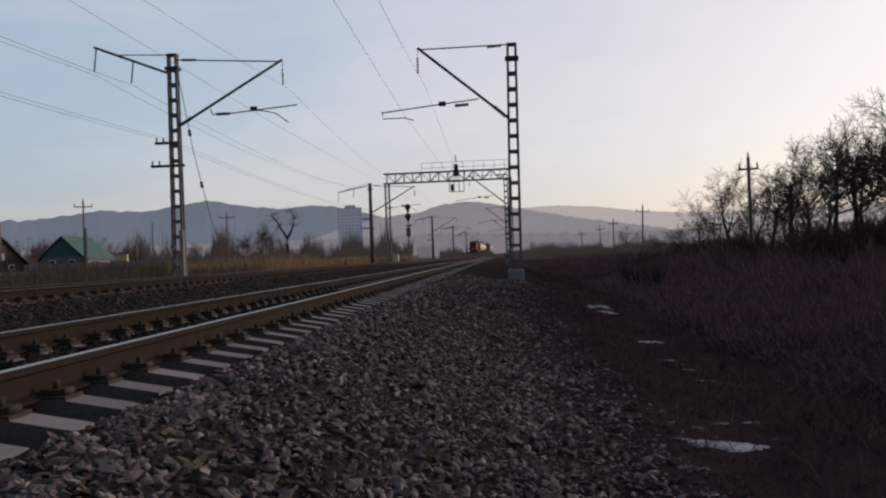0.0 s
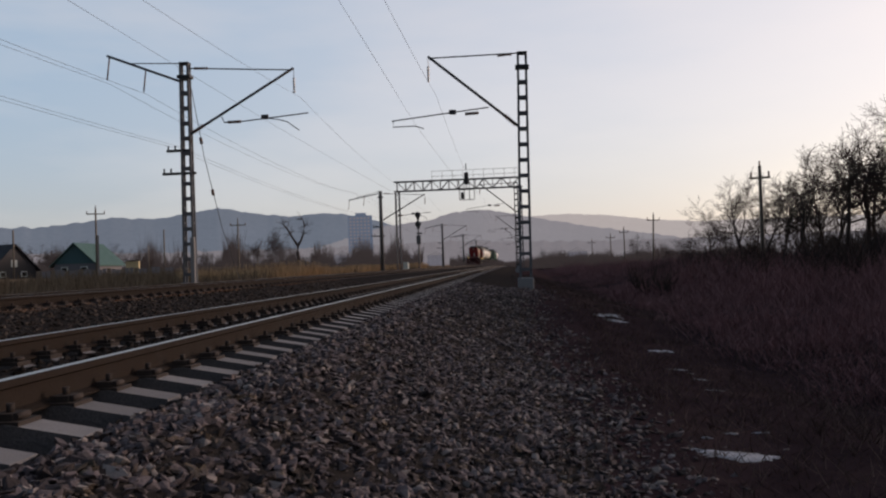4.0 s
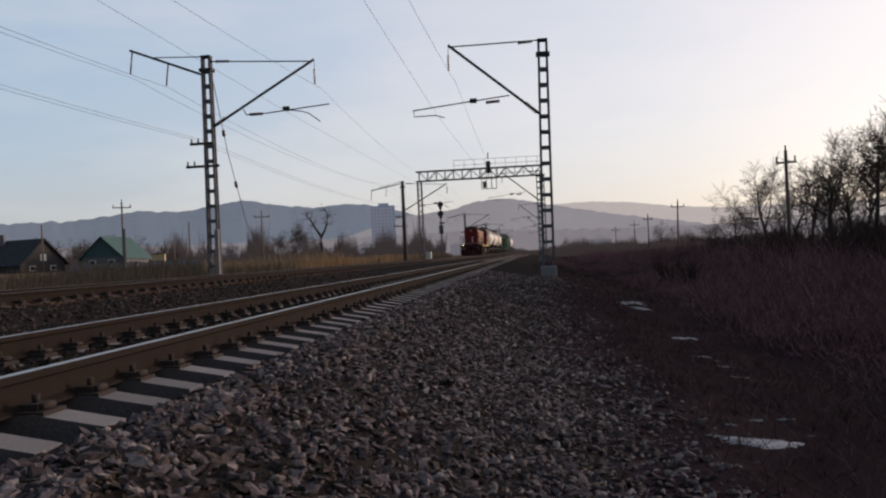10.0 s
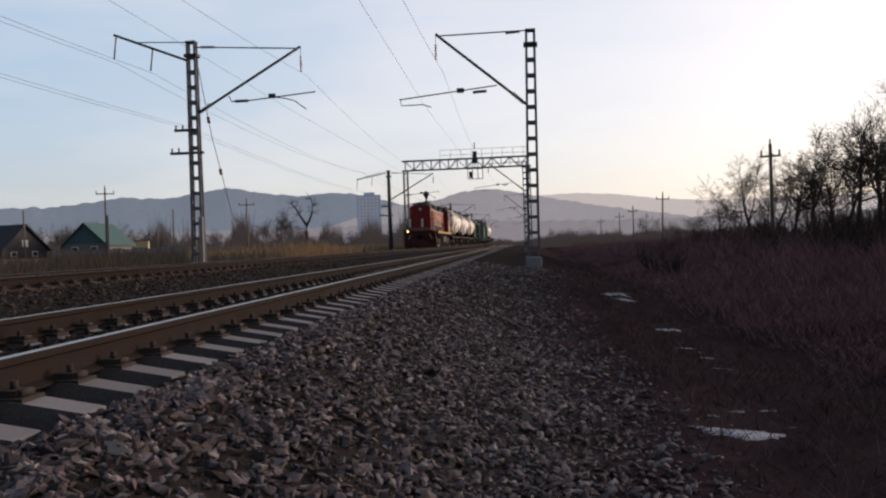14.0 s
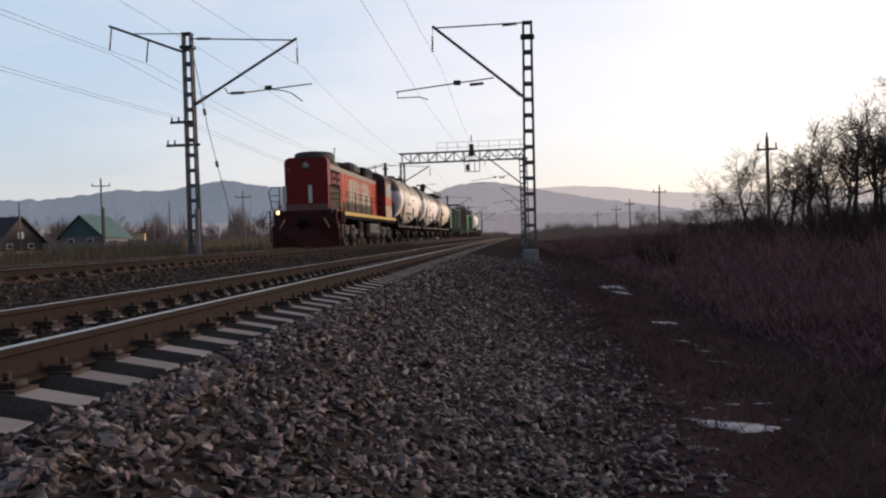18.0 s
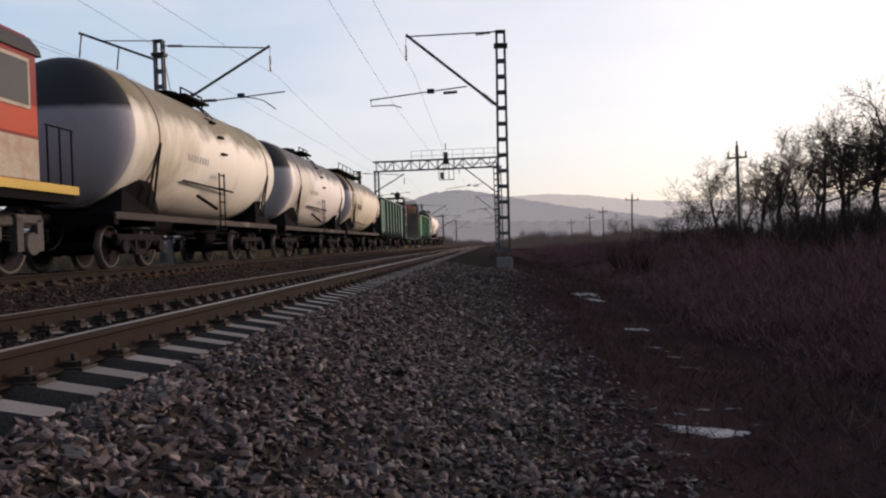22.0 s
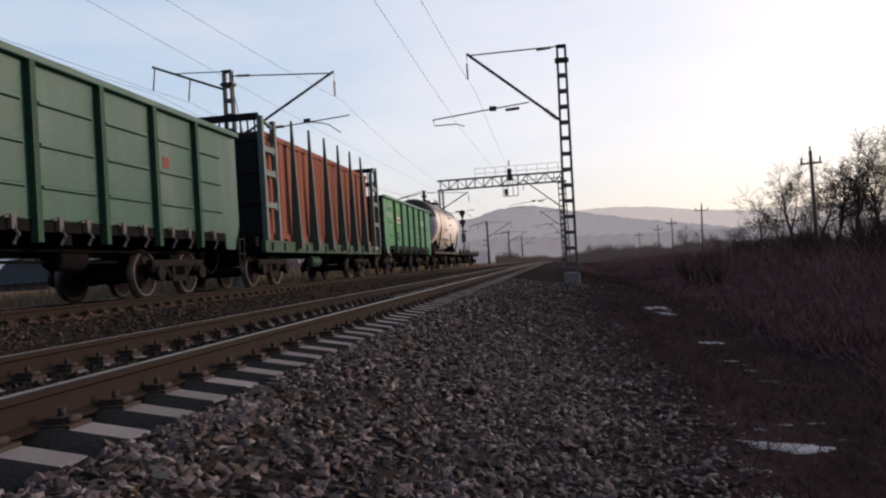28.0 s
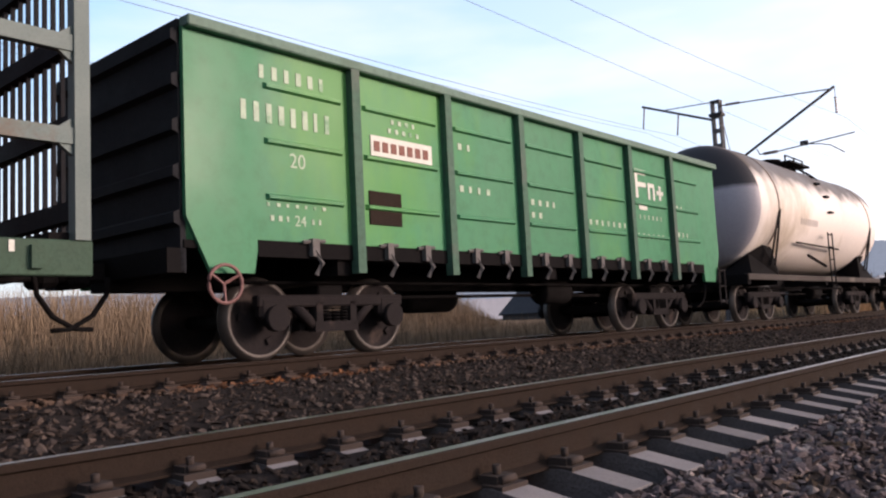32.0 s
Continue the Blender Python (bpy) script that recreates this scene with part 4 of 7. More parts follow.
        for i, zz, n in ((2, 2.75, 2), (2, 2.15, 4), (3, 2.1, 4), (3, 1.9, 2), (4, 1.9, 7), (5, 1.75, 6), (6, 2.4, 2), (6, 1.85, 3)):
            bars(t, x, edges[i] + 0.28, zz, n, 0.13, 0.09, 0.07, M_STENCIL, seed=20 + i)
        bm = bmesh.new()
        y5 = edges[5] + 0.3
        box(bm, x, x + 0.008, y5, y5 + 0.1, 2.52, 3.07)
        for zz in (2.3, 2.74, 2.98):
            box(bm, x, x + 0.008, y5 + 0.1, y5 + 0.42, zz, zz + 0.09)
        box(bm, x, x + 0.008, y5 + 0.5, y5 + 0.58, 2.52, 2.84)
        box(bm, x, x + 0.008, y5 + 0.58, y5 + 0.76, 2.76, 2.84)
        box(bm, x, x + 0.008, y5 + 0.7, y5 + 0.78, 2.52, 2.76)
        box(bm, x, x + 0.008, y5 + 0.86, y5 + 1.14, 2.64, 2.72)
        box(bm, x, x + 0.008, y5 + 0.96, y5 + 1.04, 2.54, 2.82)
        part("owner_mark", bm, M_WHITE, t, "white painted mark")
        bars(t, x, y5 + 0.1, 2.12, 6, 0.09, 0.08, 0.08, M_STENCIL, seed=31)
    else:
        bars(t, 1.462, edges[5] + 0.4, 2.5, 1, 0.5, 0.22, 0.1, M_BOXRED, "owner_mark", 9)
    TRAIN.append((t, back, wheels))
    return t


def tank(back, paint, label, style, L=13.3, R=1.61, ZC=2.91):
    """A tank wagon: domed barrel with straps, saddles, side ladder, hatch and walkway on the top."""
    Y0, Y1 = 0.62, L - 0.62
    wheels = []
    t = thing("tank_wagon", label, "tank wagon", group="freight train")
    bm = bmesh.new()
    prof = [(0.02, Y0)]
    for k in range(1, 9):
        a = k / 8 * math.pi / 2
        prof.append((R * math.sin(a), Y0 + 0.72 * (1 - math.cos(a))))
    prof2 = [(r, Y0 + Y1 - y) for r, y in prof[::-1]]
    seams = [(R, Y0 + 0.72 + (Y1 - Y0 - 1.44) * k / 8) for k in range(1, 8)]
    lathe(bm, prof + seams + prof2, 'Y', 56, Matrix.Translation((0, 0, ZC)))
    for fc in bm.faces:
        c = fc.calc_center_median()
        if c.y < Y0 + 0.55 or c.y > Y1 - 0.55:
            fc.material_index = 1
    part("barrel", bm, [paint, M_TANKEND], t, smooth=True)
    # strap braces down to the frame
    for yy in (Y0 + 1.75, Y1 - 1.55):
        for s in (-1, 1):
            bm = bmesh.new()
            for d in (-0.28, 0.02):
                tube(bm, [(s * (R + 0.015), yy, ZC - 0.15), (s * (R - 0.07), yy + d * 0.6, 2.3), (s * 1.4, yy + d, 1.4)], 0.028, 5)
            part("strap_brace", bm, M_BOGIE, t)
    for yy in (Y0 + 1.75, Y1 - 1.55):
        bm = bmesh.new()
        lathe(bm, [(R + 0.002, yy - 0.04), (R + 0.018, yy - 0.04), (R + 0.018, yy + 0.04), (R + 0.002, yy + 0.04)], 'Y', 48, Matrix.Translation((0, 0, ZC)))
        part("strap", bm, M_TANKBAND, t)
    for yy, o in ((Y0 + 1.35, 1), (Y1 - 1.35, -1)):
        bm = bmesh.new()
        ring = [(yy - o * 1.1, 1.12), (yy - o * 0.5, 1.72), (yy - o * 0.05, 1.93), (yy + o * 0.62, 1.9), (yy + o * 0.85, 1.12)]
        for s in (-1, 1):
            v0 = [bm.verts.new((s * 0.55, y, min(z, 1.42))) for y, z in ring]
            v1 = [bm.verts.new((s * (math.sqrt(R * R - (z - ZC) ** 2) + 0.03 if z > 1.5 else 1.36), y, z)) for y, z in ring]
            bm.faces.new(v0)
            bm.faces.new(v1)
            for k in range(5):
                bm.faces.new((v0[k], v0[(k + 1) % 5], v1[(k + 1) % 5], v1[k]))
        box(bm, -0.6, 0.6, yy - 0.6, yy + 0.6, 1.12, 1.3)
        bmesh.ops.recalc_face_normals(bm, faces=bm.faces)
        part("saddle", bm, M_BLACK, t, "black steel saddle under the barrel")
    underframe(t, 0.45, L - 0.45, 1.16, 1.4)
    for s in (-1, 1):
        bm = bmesh.new()
        box(bm, min(s * 1.3, s * 1.42), max(s * 1.3, s * 1.42), 0.5, L - 0.5, 1.02, 1.17, bevel=0.01)
        part("side_sill", bm, M_SILLDUST, t)
    ym = L / 2
    if style == 0:
        for s in (-1, 1):
            step_ladder(t, s * (R + 0.06), ym - 0.35, 0.85, 2.42, 5, M_BLACK, 0.4)
            bm = bmesh.new()
            for k in range(3):
                a = math.radians(2 + k * 17)
                box(bm, min(s * (R * math.cos(a)), s * (R * math.cos(a) + 0.1)), max(s * (R * math.cos(a)), s * (R * math.cos(a) + 0.1)), ym - 0.16, ym + 0.16, ZC + R * math.sin(a) - 0.02, ZC + R * math.sin(a) + 0.03)
            for d in (-0.22, 0.22):
                pts = [(s * (R + 0.09) * math.cos(a), ym + d, ZC + (R + 0.09) * math.sin(a)) for a in [math.radians(40 + 10 * k) for k in range(6)]]
                tube(bm, pts, 0.022, 5)
            box(bm, min(s * 0.9, s * 1.25), max(s * 0.9, s * 1.25), ym - 0.28, ym + 0.28, ZC + 0.98, ZC + 1.06)
            part("shell_ladder", bm, M_BLACK, t)
            bm = bmesh.new()
            tube(bm, [(s * 1.45, ym - 2.55, 2.06), (s * 1.5, ym + 1.1, 2.0)], 0.03, 5)
            part("side_rod", bm, M_BLACK, t)
            bm = bmesh.new()
            tube(bm, [(s * 1.4, ym - 1.5, 1.75), (s * 1.56, ym - 0.5, 1.45)], 0.045, 5)
            part("drain_lever", bm, M_BLACK, t)
        bm = bmesh.new()
        box(bm, -0.75, 0.9, ym - 0.7, ym + 1.1, ZC + R + 0.0, ZC + R + 0.06)
        part("walkway", bm, M_BLACK, t)
        for s in (-1, 1):
            bm = bmesh.new()
            for q in (-0.6, 0.2, 1):
                tube(bm, [(s * 0.72, ym + q, ZC + R - 0.2), (s * 0.72, ym + q, ZC + R + 0.24)], 0.026, 5)
            tube(bm, [(s * 0.72, ym - 0.6, ZC + R + 0.24), (s * 0.72, ym + 1, ZC + R + 0.24)], 0.024, 5)
            part("railing", bm, M_BLACK, t)
    else:
        step_ladder(t, R + 0.06, Y0 + 0.62, 1.35, 3.2, 7, M_BLACK, 0.42)
        bm = bmesh.new()
        for d in (-0.21, 0.21):
            pts = [((R + 0.08) * math.cos(a), Y0 + 0.62 + d, ZC + (R + 0.08) * math.sin(a)) for a in [math.radians(12 + 8 * k) for k in range(9)]]
            tube(bm, pts, 0.022, 5)
        for k in range(6):
            a = math.radians(18 + 11 * k)
            tube(bm, [((R + 0.08) * math.cos(a), Y0 + 0.41, ZC + (R + 0.08) * math.sin(a)), ((R + 0.08) * math.cos(a), Y0 + 0.83, ZC + (R + 0.08) * math.sin(a))], 0.018, 5)
        part("shell_ladder", bm, M_BLACK, t)
        bm = bmesh.new()
        box(bm, 0.15, 1.0, Y0 + 0.3, Y1 - 4.4, ZC + R - 0.05, ZC + R + 0.03)
        part("walkway", bm, M_BLACK, t)
        bm = bmesh.new()
        for k in range(7):
            yy = Y0 + 0.35 + (Y1 - Y0 - 4.8) * k / 6
            tube(bm, [(0.98, yy, ZC + R - 0.2), (0.98, yy, ZC + R + 0.35)], 0.022, 5)
        tube(bm, [(0.98, Y0 + 0.35, ZC + R + 0.33), (0.98, Y1 - 4.45, ZC + R + 0.33)], 0.02, 5)
        part("railing", bm, M_BLACK, t)
        bm = bmesh.new()
        tube(bm, [(1.19, 5.0, 1.77), (1.19, 8.9, 1.77)], 0.035, 6)
        part("side_rod", bm, M_ROD, t)
    bm = bmesh.new()
    lathe(bm, [(0.34, 0.0), (0.34, 0.2), (0.38, 0.22), (0.38, 0.27), (0.1, 0.33)], 'Z', 20, Matrix.Translation((0, ym, ZC + R - 0.03)))
    part("hatch", bm, M_BLACK, t)
    if style:
        barrel_bars(t, R, ZC, 3.05, 2.42, 8, 0.15, 0.27, 0.06, M_BLACK, int(back))
    else:
        barrel_bars(t, R, ZC, ym - 2.5, 2.55, 8, 0.13, 0.17, 0.06, M_TANKMARK, int(back))
    coupler(t, 0.0, -1)
    coupler(t, L, 1)
    for yy in (1.75 + 0.62, L - 1.75 - 0.62):
        bogie(t, yy, wheels)
    TRAIN.append((t, back, wheels))
    return t


def gusset(bm, s, y, dy, z, dz):
    """A small corner plate between a post and a rail of an end frame."""
    v = [[bm.verts.new((s * x, a, b)) for a, b in ((y, z), (y + dy, z), (y, z + dz))] for x in (1.38, 1.44)]
    f = [bm.faces.new(v[0]), bm.faces.new(v[1])]
    for k in range(3):
        f.append(bm.faces.new((v[0][k], v[0][(k + 1) % 3], v[1][(k + 1) % 3], v[1][k])))
    bmesh.ops.recalc_face_normals(bm, faces=f)


def stake_wagon(back, L, label):
    """A long flat wagon with tapered side stakes and tall barred end frames."""
    wheels = []
    t = thing("stake_wagon", label, "freight wagon", group="freight train")
    Y0, Y1, ZF = 0.95, L - 0.35, 1.22
    for s in (-1, 1):
        bm = bmesh.new()
        box(bm, min(s * 1.32, s * 1.45), max(s * 1.32, s * 1.45), Y0, Y1, ZF - 0.32, ZF, bevel=0.012)
        for k in range(14):
            yy = Y0 + 0.5 + (Y1 - Y0 - 1.0) * k / 13
            box(bm, min(s * 1.45, s * 1.5), max(s * 1.45, s * 1.5), yy - 0.05, yy + 0.05, ZF - 0.26, ZF - 0.06)
        part("side_sill", bm, M_SILLGREEN, t, "dark green painted side sill")
        for k in range(6):
            yy = 3.6 + 1.69 * k
            bm = bmesh.new()
            vs = box(bm, min(s * 1.31, s * 1.6), max(s * 1.31, s * 1.6), yy - 0.085, yy + 0.085, ZF - 0.05, 4.76)
            for v in vs:
                if v.co.z > 4:
                    v.co.y = yy + (v.co.y - yy) * 0.45
                    v.co.x = s * (1.43 if abs(v.co.x) < 1.5 else 1.48)
            box(bm, min(s * 1.4, s * 1.62), max(s * 1.4, s * 1.62), yy - 0.14, yy + 0.14, ZF - 0.2, ZF + 0.08)
            part("stake", bm, M_STAKE, t)
    bm = bmesh.new()
    box(bm, -1.32, 1.32, Y0, Y1, ZF - 0.1, ZF - 0.02)
    part("deck", bm, M_BLACK, t)
    for yy, o in ((Y0 + 0.2, 1), (Y1 - 0.1, -1)):
        for s in (-1, 1):
            bm = bmesh.new()
            for d in (0.0, o * 0.95):
                vs = box(bm, min(s * 1.34, s * 1.48), max(s * 1.34, s * 1.48), yy + d - 0.07, yy + d + 0.07, ZF, 4.5 if o > 0 else 4.6 if d == 0 else 4.3)
            for z in (2.16, 3.02, 3.66):
                box(bm, min(s * 1.36, s * 1.46), max(s * 1.36, s * 1.46), min(yy, yy + o * 0.95), max(yy, yy + o * 0.95), z - 0.075, z + 0.075)
                for d, q in ((0.0, o), (o * 0.95, -o)):
                    for u in (-1, 1):
                        gusset(bm, s, yy + d + q * 0.07, q * 0.13, z + u * 0.075, u * 0.1)
            tube(bm, [(s * 1.41, yy, 4.6), (s * 1.41, yy + o * 0.95, 4.28)], 0.06, 6) if o < 0 else tube(bm, [(s * 1.41, yy, 4.42), (s * 1.41, yy + o * 0.95, 4.3)], 0.05, 6)
            part("end_frame", bm, M_GREYFRAME, t)
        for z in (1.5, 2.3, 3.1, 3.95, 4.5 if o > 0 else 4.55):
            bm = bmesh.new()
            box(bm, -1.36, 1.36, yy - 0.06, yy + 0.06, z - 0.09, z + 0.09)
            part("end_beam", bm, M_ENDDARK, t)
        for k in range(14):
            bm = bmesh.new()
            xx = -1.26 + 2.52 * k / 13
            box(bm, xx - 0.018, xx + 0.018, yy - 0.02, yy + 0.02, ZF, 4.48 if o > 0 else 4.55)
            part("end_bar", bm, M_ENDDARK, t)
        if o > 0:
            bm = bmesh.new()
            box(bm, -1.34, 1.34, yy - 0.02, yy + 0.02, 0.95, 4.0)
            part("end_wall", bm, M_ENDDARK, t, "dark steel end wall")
    underframe(t, 0.5, L - 0.5, 1.3, 1.35)
    bm = bmesh.new()
    lathe(bm, [(0.04, -0.5), (0.16, -0.48), (0.18, -0.4), (0.18, 0.4), (0.16, 0.48), (0.04, 0.5)], 'Y', 14, Matrix.Translation((1.0, L * 0.42, 0.66)))
    part("air_reservoir", bm, M_GREEN_DARK, t)
    coupler(t, 0.0, -1)
    coupler(t, L, 1)
    for yy in (2.45, L - 2.45):
        bogie(t, yy, wheels)
    bars(t, 1.455, Y1 - 1.0, 1.1, 3, 0.09, 0.1, 0.05, M_WHITE, seed=6)
    TRAIN.append((t, back, wheels))
    # the corrugated box that it carries
    c = thing("cargo_box", "rusty red corrugated steel box carried between stakes", "container")
    a, b, z0, z1 = Y0 + 0.5, Y1 - 1.3, ZF + 0.02, 4.16
    for s in (-1, 1):
        bm = bmesh.new()
        yy, k = a, 0
        line = []
        while yy < b:
            deep = 0.0 if k % 2 else 0.032
            line += [(s * (1.27 - deep), yy), (s * (1.27 - deep), min(b, yy + 0.24))]
            yy += 0.3
            k += 1
        rows = [[bm.verts.new((x, q, z)) for x, q in line] for z in (z0, z1)]
        inn = [[bm.verts.new((x - s * 0.03, q, z)) for x, q in line] for z in (z0, z1)]
        for i in range(len(line) - 1):
            bm.faces.new((rows[0][i], rows[0][i + 1], rows[1][i + 1], rows[1][i]))
            bm.faces.new((inn[0][i], inn[1][i], inn[1][i + 1], inn[0][i + 1]))
        part("side_sheet", bm, M_BOXRED, c)
        bm = bmesh.new()
        box(bm, min(s * 1.2, s * 1.3), max(s * 1.2, s * 1.3), a, b, z1 - 0.12, z1 + 0.03)
        part("top_rail", bm, M_BOXRED, c)
        bm = bmesh.new()
        box(bm, min(s * 1.2, s * 1.31), max(s * 1.2, s * 1.31), a, b, z0, z0 + 0.2)
        part("bottom_rail", bm, M_BOXRED, c)
    bm = bmesh.new()
    box(bm, -1.22, 1.22, a, b, z1 - 0.06, z1 - 0.02)
    part("roof_sheet", bm, M_BOXRED, c)
    for yy in (a, b):
        bm = bmesh.new()
        box(bm, -1.25, 1.25, yy - 0.03, yy + 0.03, z0, z1)
        part("end_panel", bm, M_BOXRED, c)
    bars(c, 1.275, a + 0.75, 3.6, 2, 0.3, 0.28, 0.1, M_WHITE, "painted_mark", 3)
    bm = bmesh.new()
    box(bm, 1.275, 1.282, a + 0.75, a + 1.3, 3.95, 4.08)
    part("painted_mark", bm, M_YELLOW, c)
    TRAIN.append((c, back, []))


def flat_wagon(back, L, label):
    """An empty flat wagon of bare sills with short side stanchions."""
    wheels = []
    t = thing("flat_wagon", label, "freight wagon", group="freight train")
    for s in (-1, 1):
        bm = bmesh.new()
        box(bm, min(s * 1.25, s * 1.4), max(s * 1.25, s * 1.4), 0.5, L - 0.5, 0.98, 1.22, bevel=0.01)
        part("side_sill", bm, M_BLACK, t)
        for k in range(7):
            yy = 0.8 + (L - 1.6) * k / 6
            bm = bmesh.new()
            box(bm, min(s * 1.3, s * 1.42), max(s * 1.3, s * 1.42), yy - 0.07, yy + 0.07, 1.22, 1.42)
            part("stanchion", bm, M_BLACK, t)
    bm = bmesh.new()
    box(bm, -1.25, 1.25, 0.5, L - 0.5, 1.12, 1.2)
    part("deck", bm, M_BLACK, t)
    underframe(t, 0.5, L - 0.5, 1.15, 1.3)
    coupler(t, 0.0, -1)
    coupler(t, L, 1)
    for yy in (2.3, L - 2.3):
        bogie(t, yy, wheels)
    TRAIN.append((t, back, wheels))


def locomotive(back):
    """A hood diesel locomotive: tall radiator end in front, long hood, cab at the back."""
    wheels = []
    t = thing("diesel_locomotive", "red and orange hood diesel locomotive with yellow sill", "locomotive", group="freight train")
    ZD, HW, HZ = 1.54, 0.94, 3.76
    def side(s, x0, x1):
        return min(s * x0, s * x1), max(s * x0, s * x1)
    bm = bmesh.new()
    box(bm, -1.46, 1.46, 0.95, 16.2, ZD - 0.3, ZD - 0.02)
    part("main_frame", bm, M_BLACK, t)
    for s in (-1, 1):
        bm = bmesh.new()
        box(bm, *side(s, 1.46, 1.52), 1.52, 16.25, ZD - 0.15, ZD)
        part("sill_stripe", bm, M_YELLOW, t, "yellow painted sill edge")
    # plow, buffer beam, steps and lamps
    bm = bmesh.new()
    box(bm, -1.36, 1.36, 0.68, 1.0, 1.0, 1.62, bevel=0.03)
    part("buffer_beam", bm, M_PLOW, t)
    bm = bmesh.new()
    top = [(-1.42, 0.62, 1.0), (0, 0.46, 1.0), (1.42, 0.62, 1.0)]
    low = [(-1.48, 0.75, 0.05), (0, 0.3, 0.05), (1.48, 0.75, 0.05)]
    v = [bm.verts.new(p) for p in top + low]
    w = [bm.verts.new((p[0], p[1] + 0.06, p[2])) for p in top + low]
    for k in range(2):
        bm.faces.new((v[k], v[k + 1], v[k + 4], v[k + 3]))
        bm.faces.new((w[k], w[k + 3], w[k + 4], w[k + 1]))
    for a, b in ((0, 1), (1, 2), (3, 4), (4, 5), (0, 3), (2, 5)):
        bm.faces.new((v[a], v[b], w[b], w[a]))
    bmesh.ops.recalc_face_normals(bm, faces=bm.faces)
    part("plow", bm, M_PLOW, t, "dark red snow plow blade")
    for s in (-1, 1):
        bm = bmesh.new()
        box(bm, *side(s, 1.3, 1.34), 0.8, 1.33, 0.3, 1.5)
        steps = part("corner_step", bm, M_PLOW, t)
        for z in (0.35, 0.75, 1.15):
            bm = bmesh.new()
            box(bm, *side(s, 1.34, 1.58), 0.78, 1.35, z - 0.02, z + 0.02)
            part("tread", bm, M_PLOW, steps)
        for yy in (0.78, 1.35):
            bm = bmesh.new()
            box(bm, *side(s, 1.52, 1.57), yy - 0.03, yy + 0.03, 0.3, 1.68)
            part("step_post", bm, M_PLOW, steps)
        bm = bmesh.new()
        lathe(bm, [(0.02, 0.0), (0.12, 0.02), (0.14, 0.2), (0.05, 0.25)], 'Y', 16, Matrix.Translation((s * 1.12, 0.52, 1.55)))
        lamp = part("buffer_lamp", bm, M_ROOF, t)
        bm = bmesh.new()
        lathe(bm, [(0.01, 0.0), (0.07, 0.0), (0.07, 0.02), (0.01, 0.02)], 'Y', 16, Matrix.Translation((s * 1.12, 0.505, 1.55)))
        part("lamp_lens", bm, M_LAMP if s < 0 else M_GLASS, lamp, "lit warm lamp lens" if s < 0 else "")
        bm = bmesh.new()
        tube(bm, [(s * 0.85, 0.6, 1.25), (s * 1.08, 0.54, 0.85)], 0.035, 6)
        part("grab_iron", bm, M_LOCO_GREY, t)
    def arch(w, z0, z1, r=0.25):
        return [(-w, z0), (w, z0), (w, z1 - r), (w - r * 0.3, z1 - r * 0.3), (w - r, z1), (-w + r, z1), (-w + r * 0.3, z1 - r * 0.3), (-w, z1 - r)]
    bm = bmesh.new()
    prism(bm, arch(HW + 0.005, ZD, HZ + 0.12, 0.16), 1.1, 1.5)
    part("hood_front", bm, M_LOCO_RED, t, "red painted hood front")
    bm = bmesh.new()
    prism(bm, arch(HW, ZD, HZ, 0.14), 1.5, 3.0)
    part("radiator_section", bm, M_LOCO_DARK, t, "dark grimy radiator grille section")
    for s in (-1, 1):
        for k in range(9):
            bm = bmesh.new()
            box(bm, *side(s, HW, HW + 0.03), 1.62 + k * 0.145, 1.67 + k * 0.145, 2.6, 3.4)
            part("shutter_slat", bm, M_LOCO_DARK, t)
        for a in (1.62, 2.35):
            bm = bmesh.new()
            for q in (0, 0.2, 0.4):
                for z in (2.8, 3.08):
                    box(bm, *side(s, HW + 0.03, HW + 0.04), a + q, a + q + 0.14, z, z + 0.18)
            part("louvre_panel", bm, M_LOCO_RED, t)
            bm = bmesh.new()
            box(bm, *side(s, HW, HW + 0.02), a + 0.03, a + 0.5, 1.75, 2.45)
            part("hood_door", bm, M_LOCO_BAND if a > 2 else M_LOCO_DARK, t)
    bm = bmesh.new()
    lathe(bm, [(0.86, HZ - 0.05), (0.88, HZ + 0.38), (0.82, HZ + 0.45), (0.7, HZ + 0.48), (0.2, HZ + 0.49)], 'Z', 28, Matrix.Translation((0.04, 2.15, 0)))
    part("fan_drum", bm, M_ROOF, t, "round grey radiator fan drum")
    bm = bmesh.new()
    prism(bm, arch(HW - 0.1, HZ - 0.05, HZ + 0.16, 0.1), 1.15, 3.1)
    part("roof_plate", bm, M_ROOF, t)
    bm = bmesh.new()
    prism(bm, arch(HW - 0.01, ZD, HZ, 0.3), 3.0, 12.4)
    part("engine_hood", bm, M_LOCO_ORANGE, t, "orange-red engine hood")
    for s in (-1, 1):
        x0, x1 = HW - 0.01, HW + 0.004
        bm = bmesh.new()
        ring = [(5.0, 3.24), (9.9, 3.2), (10.4, 2.75), (11.0, 2.1), (4.2, 2.1)]
        va = [bm.verts.new((s * x0, y, z)) for y, z in ring]
        vb = [bm.verts.new((s * x1, y, z)) for y, z in ring]
        n = len(ring)
        bm.faces.new(va)
        bm.faces.new(vb[::-1])
        for k in range(n):
            bm.faces.new((va[k], va[(k + 1) % n], vb[(k + 1) % n], vb[k]))
        bmesh.ops.recalc_face_normals(bm, faces=bm.faces)
        part("pale_side_mark", bm, M_LOCO_GREY, t, "pale grey painted side mark, peeling")
        for k in range(9):
            y0 = 5.35 + k * 0.5
            ring = [(y0, 3.1), (y0 + 0.3, 3.1), (y0 + 0.36, 3.3), (y0 + 0.06, 3.3)]
            bm = bmesh.new()
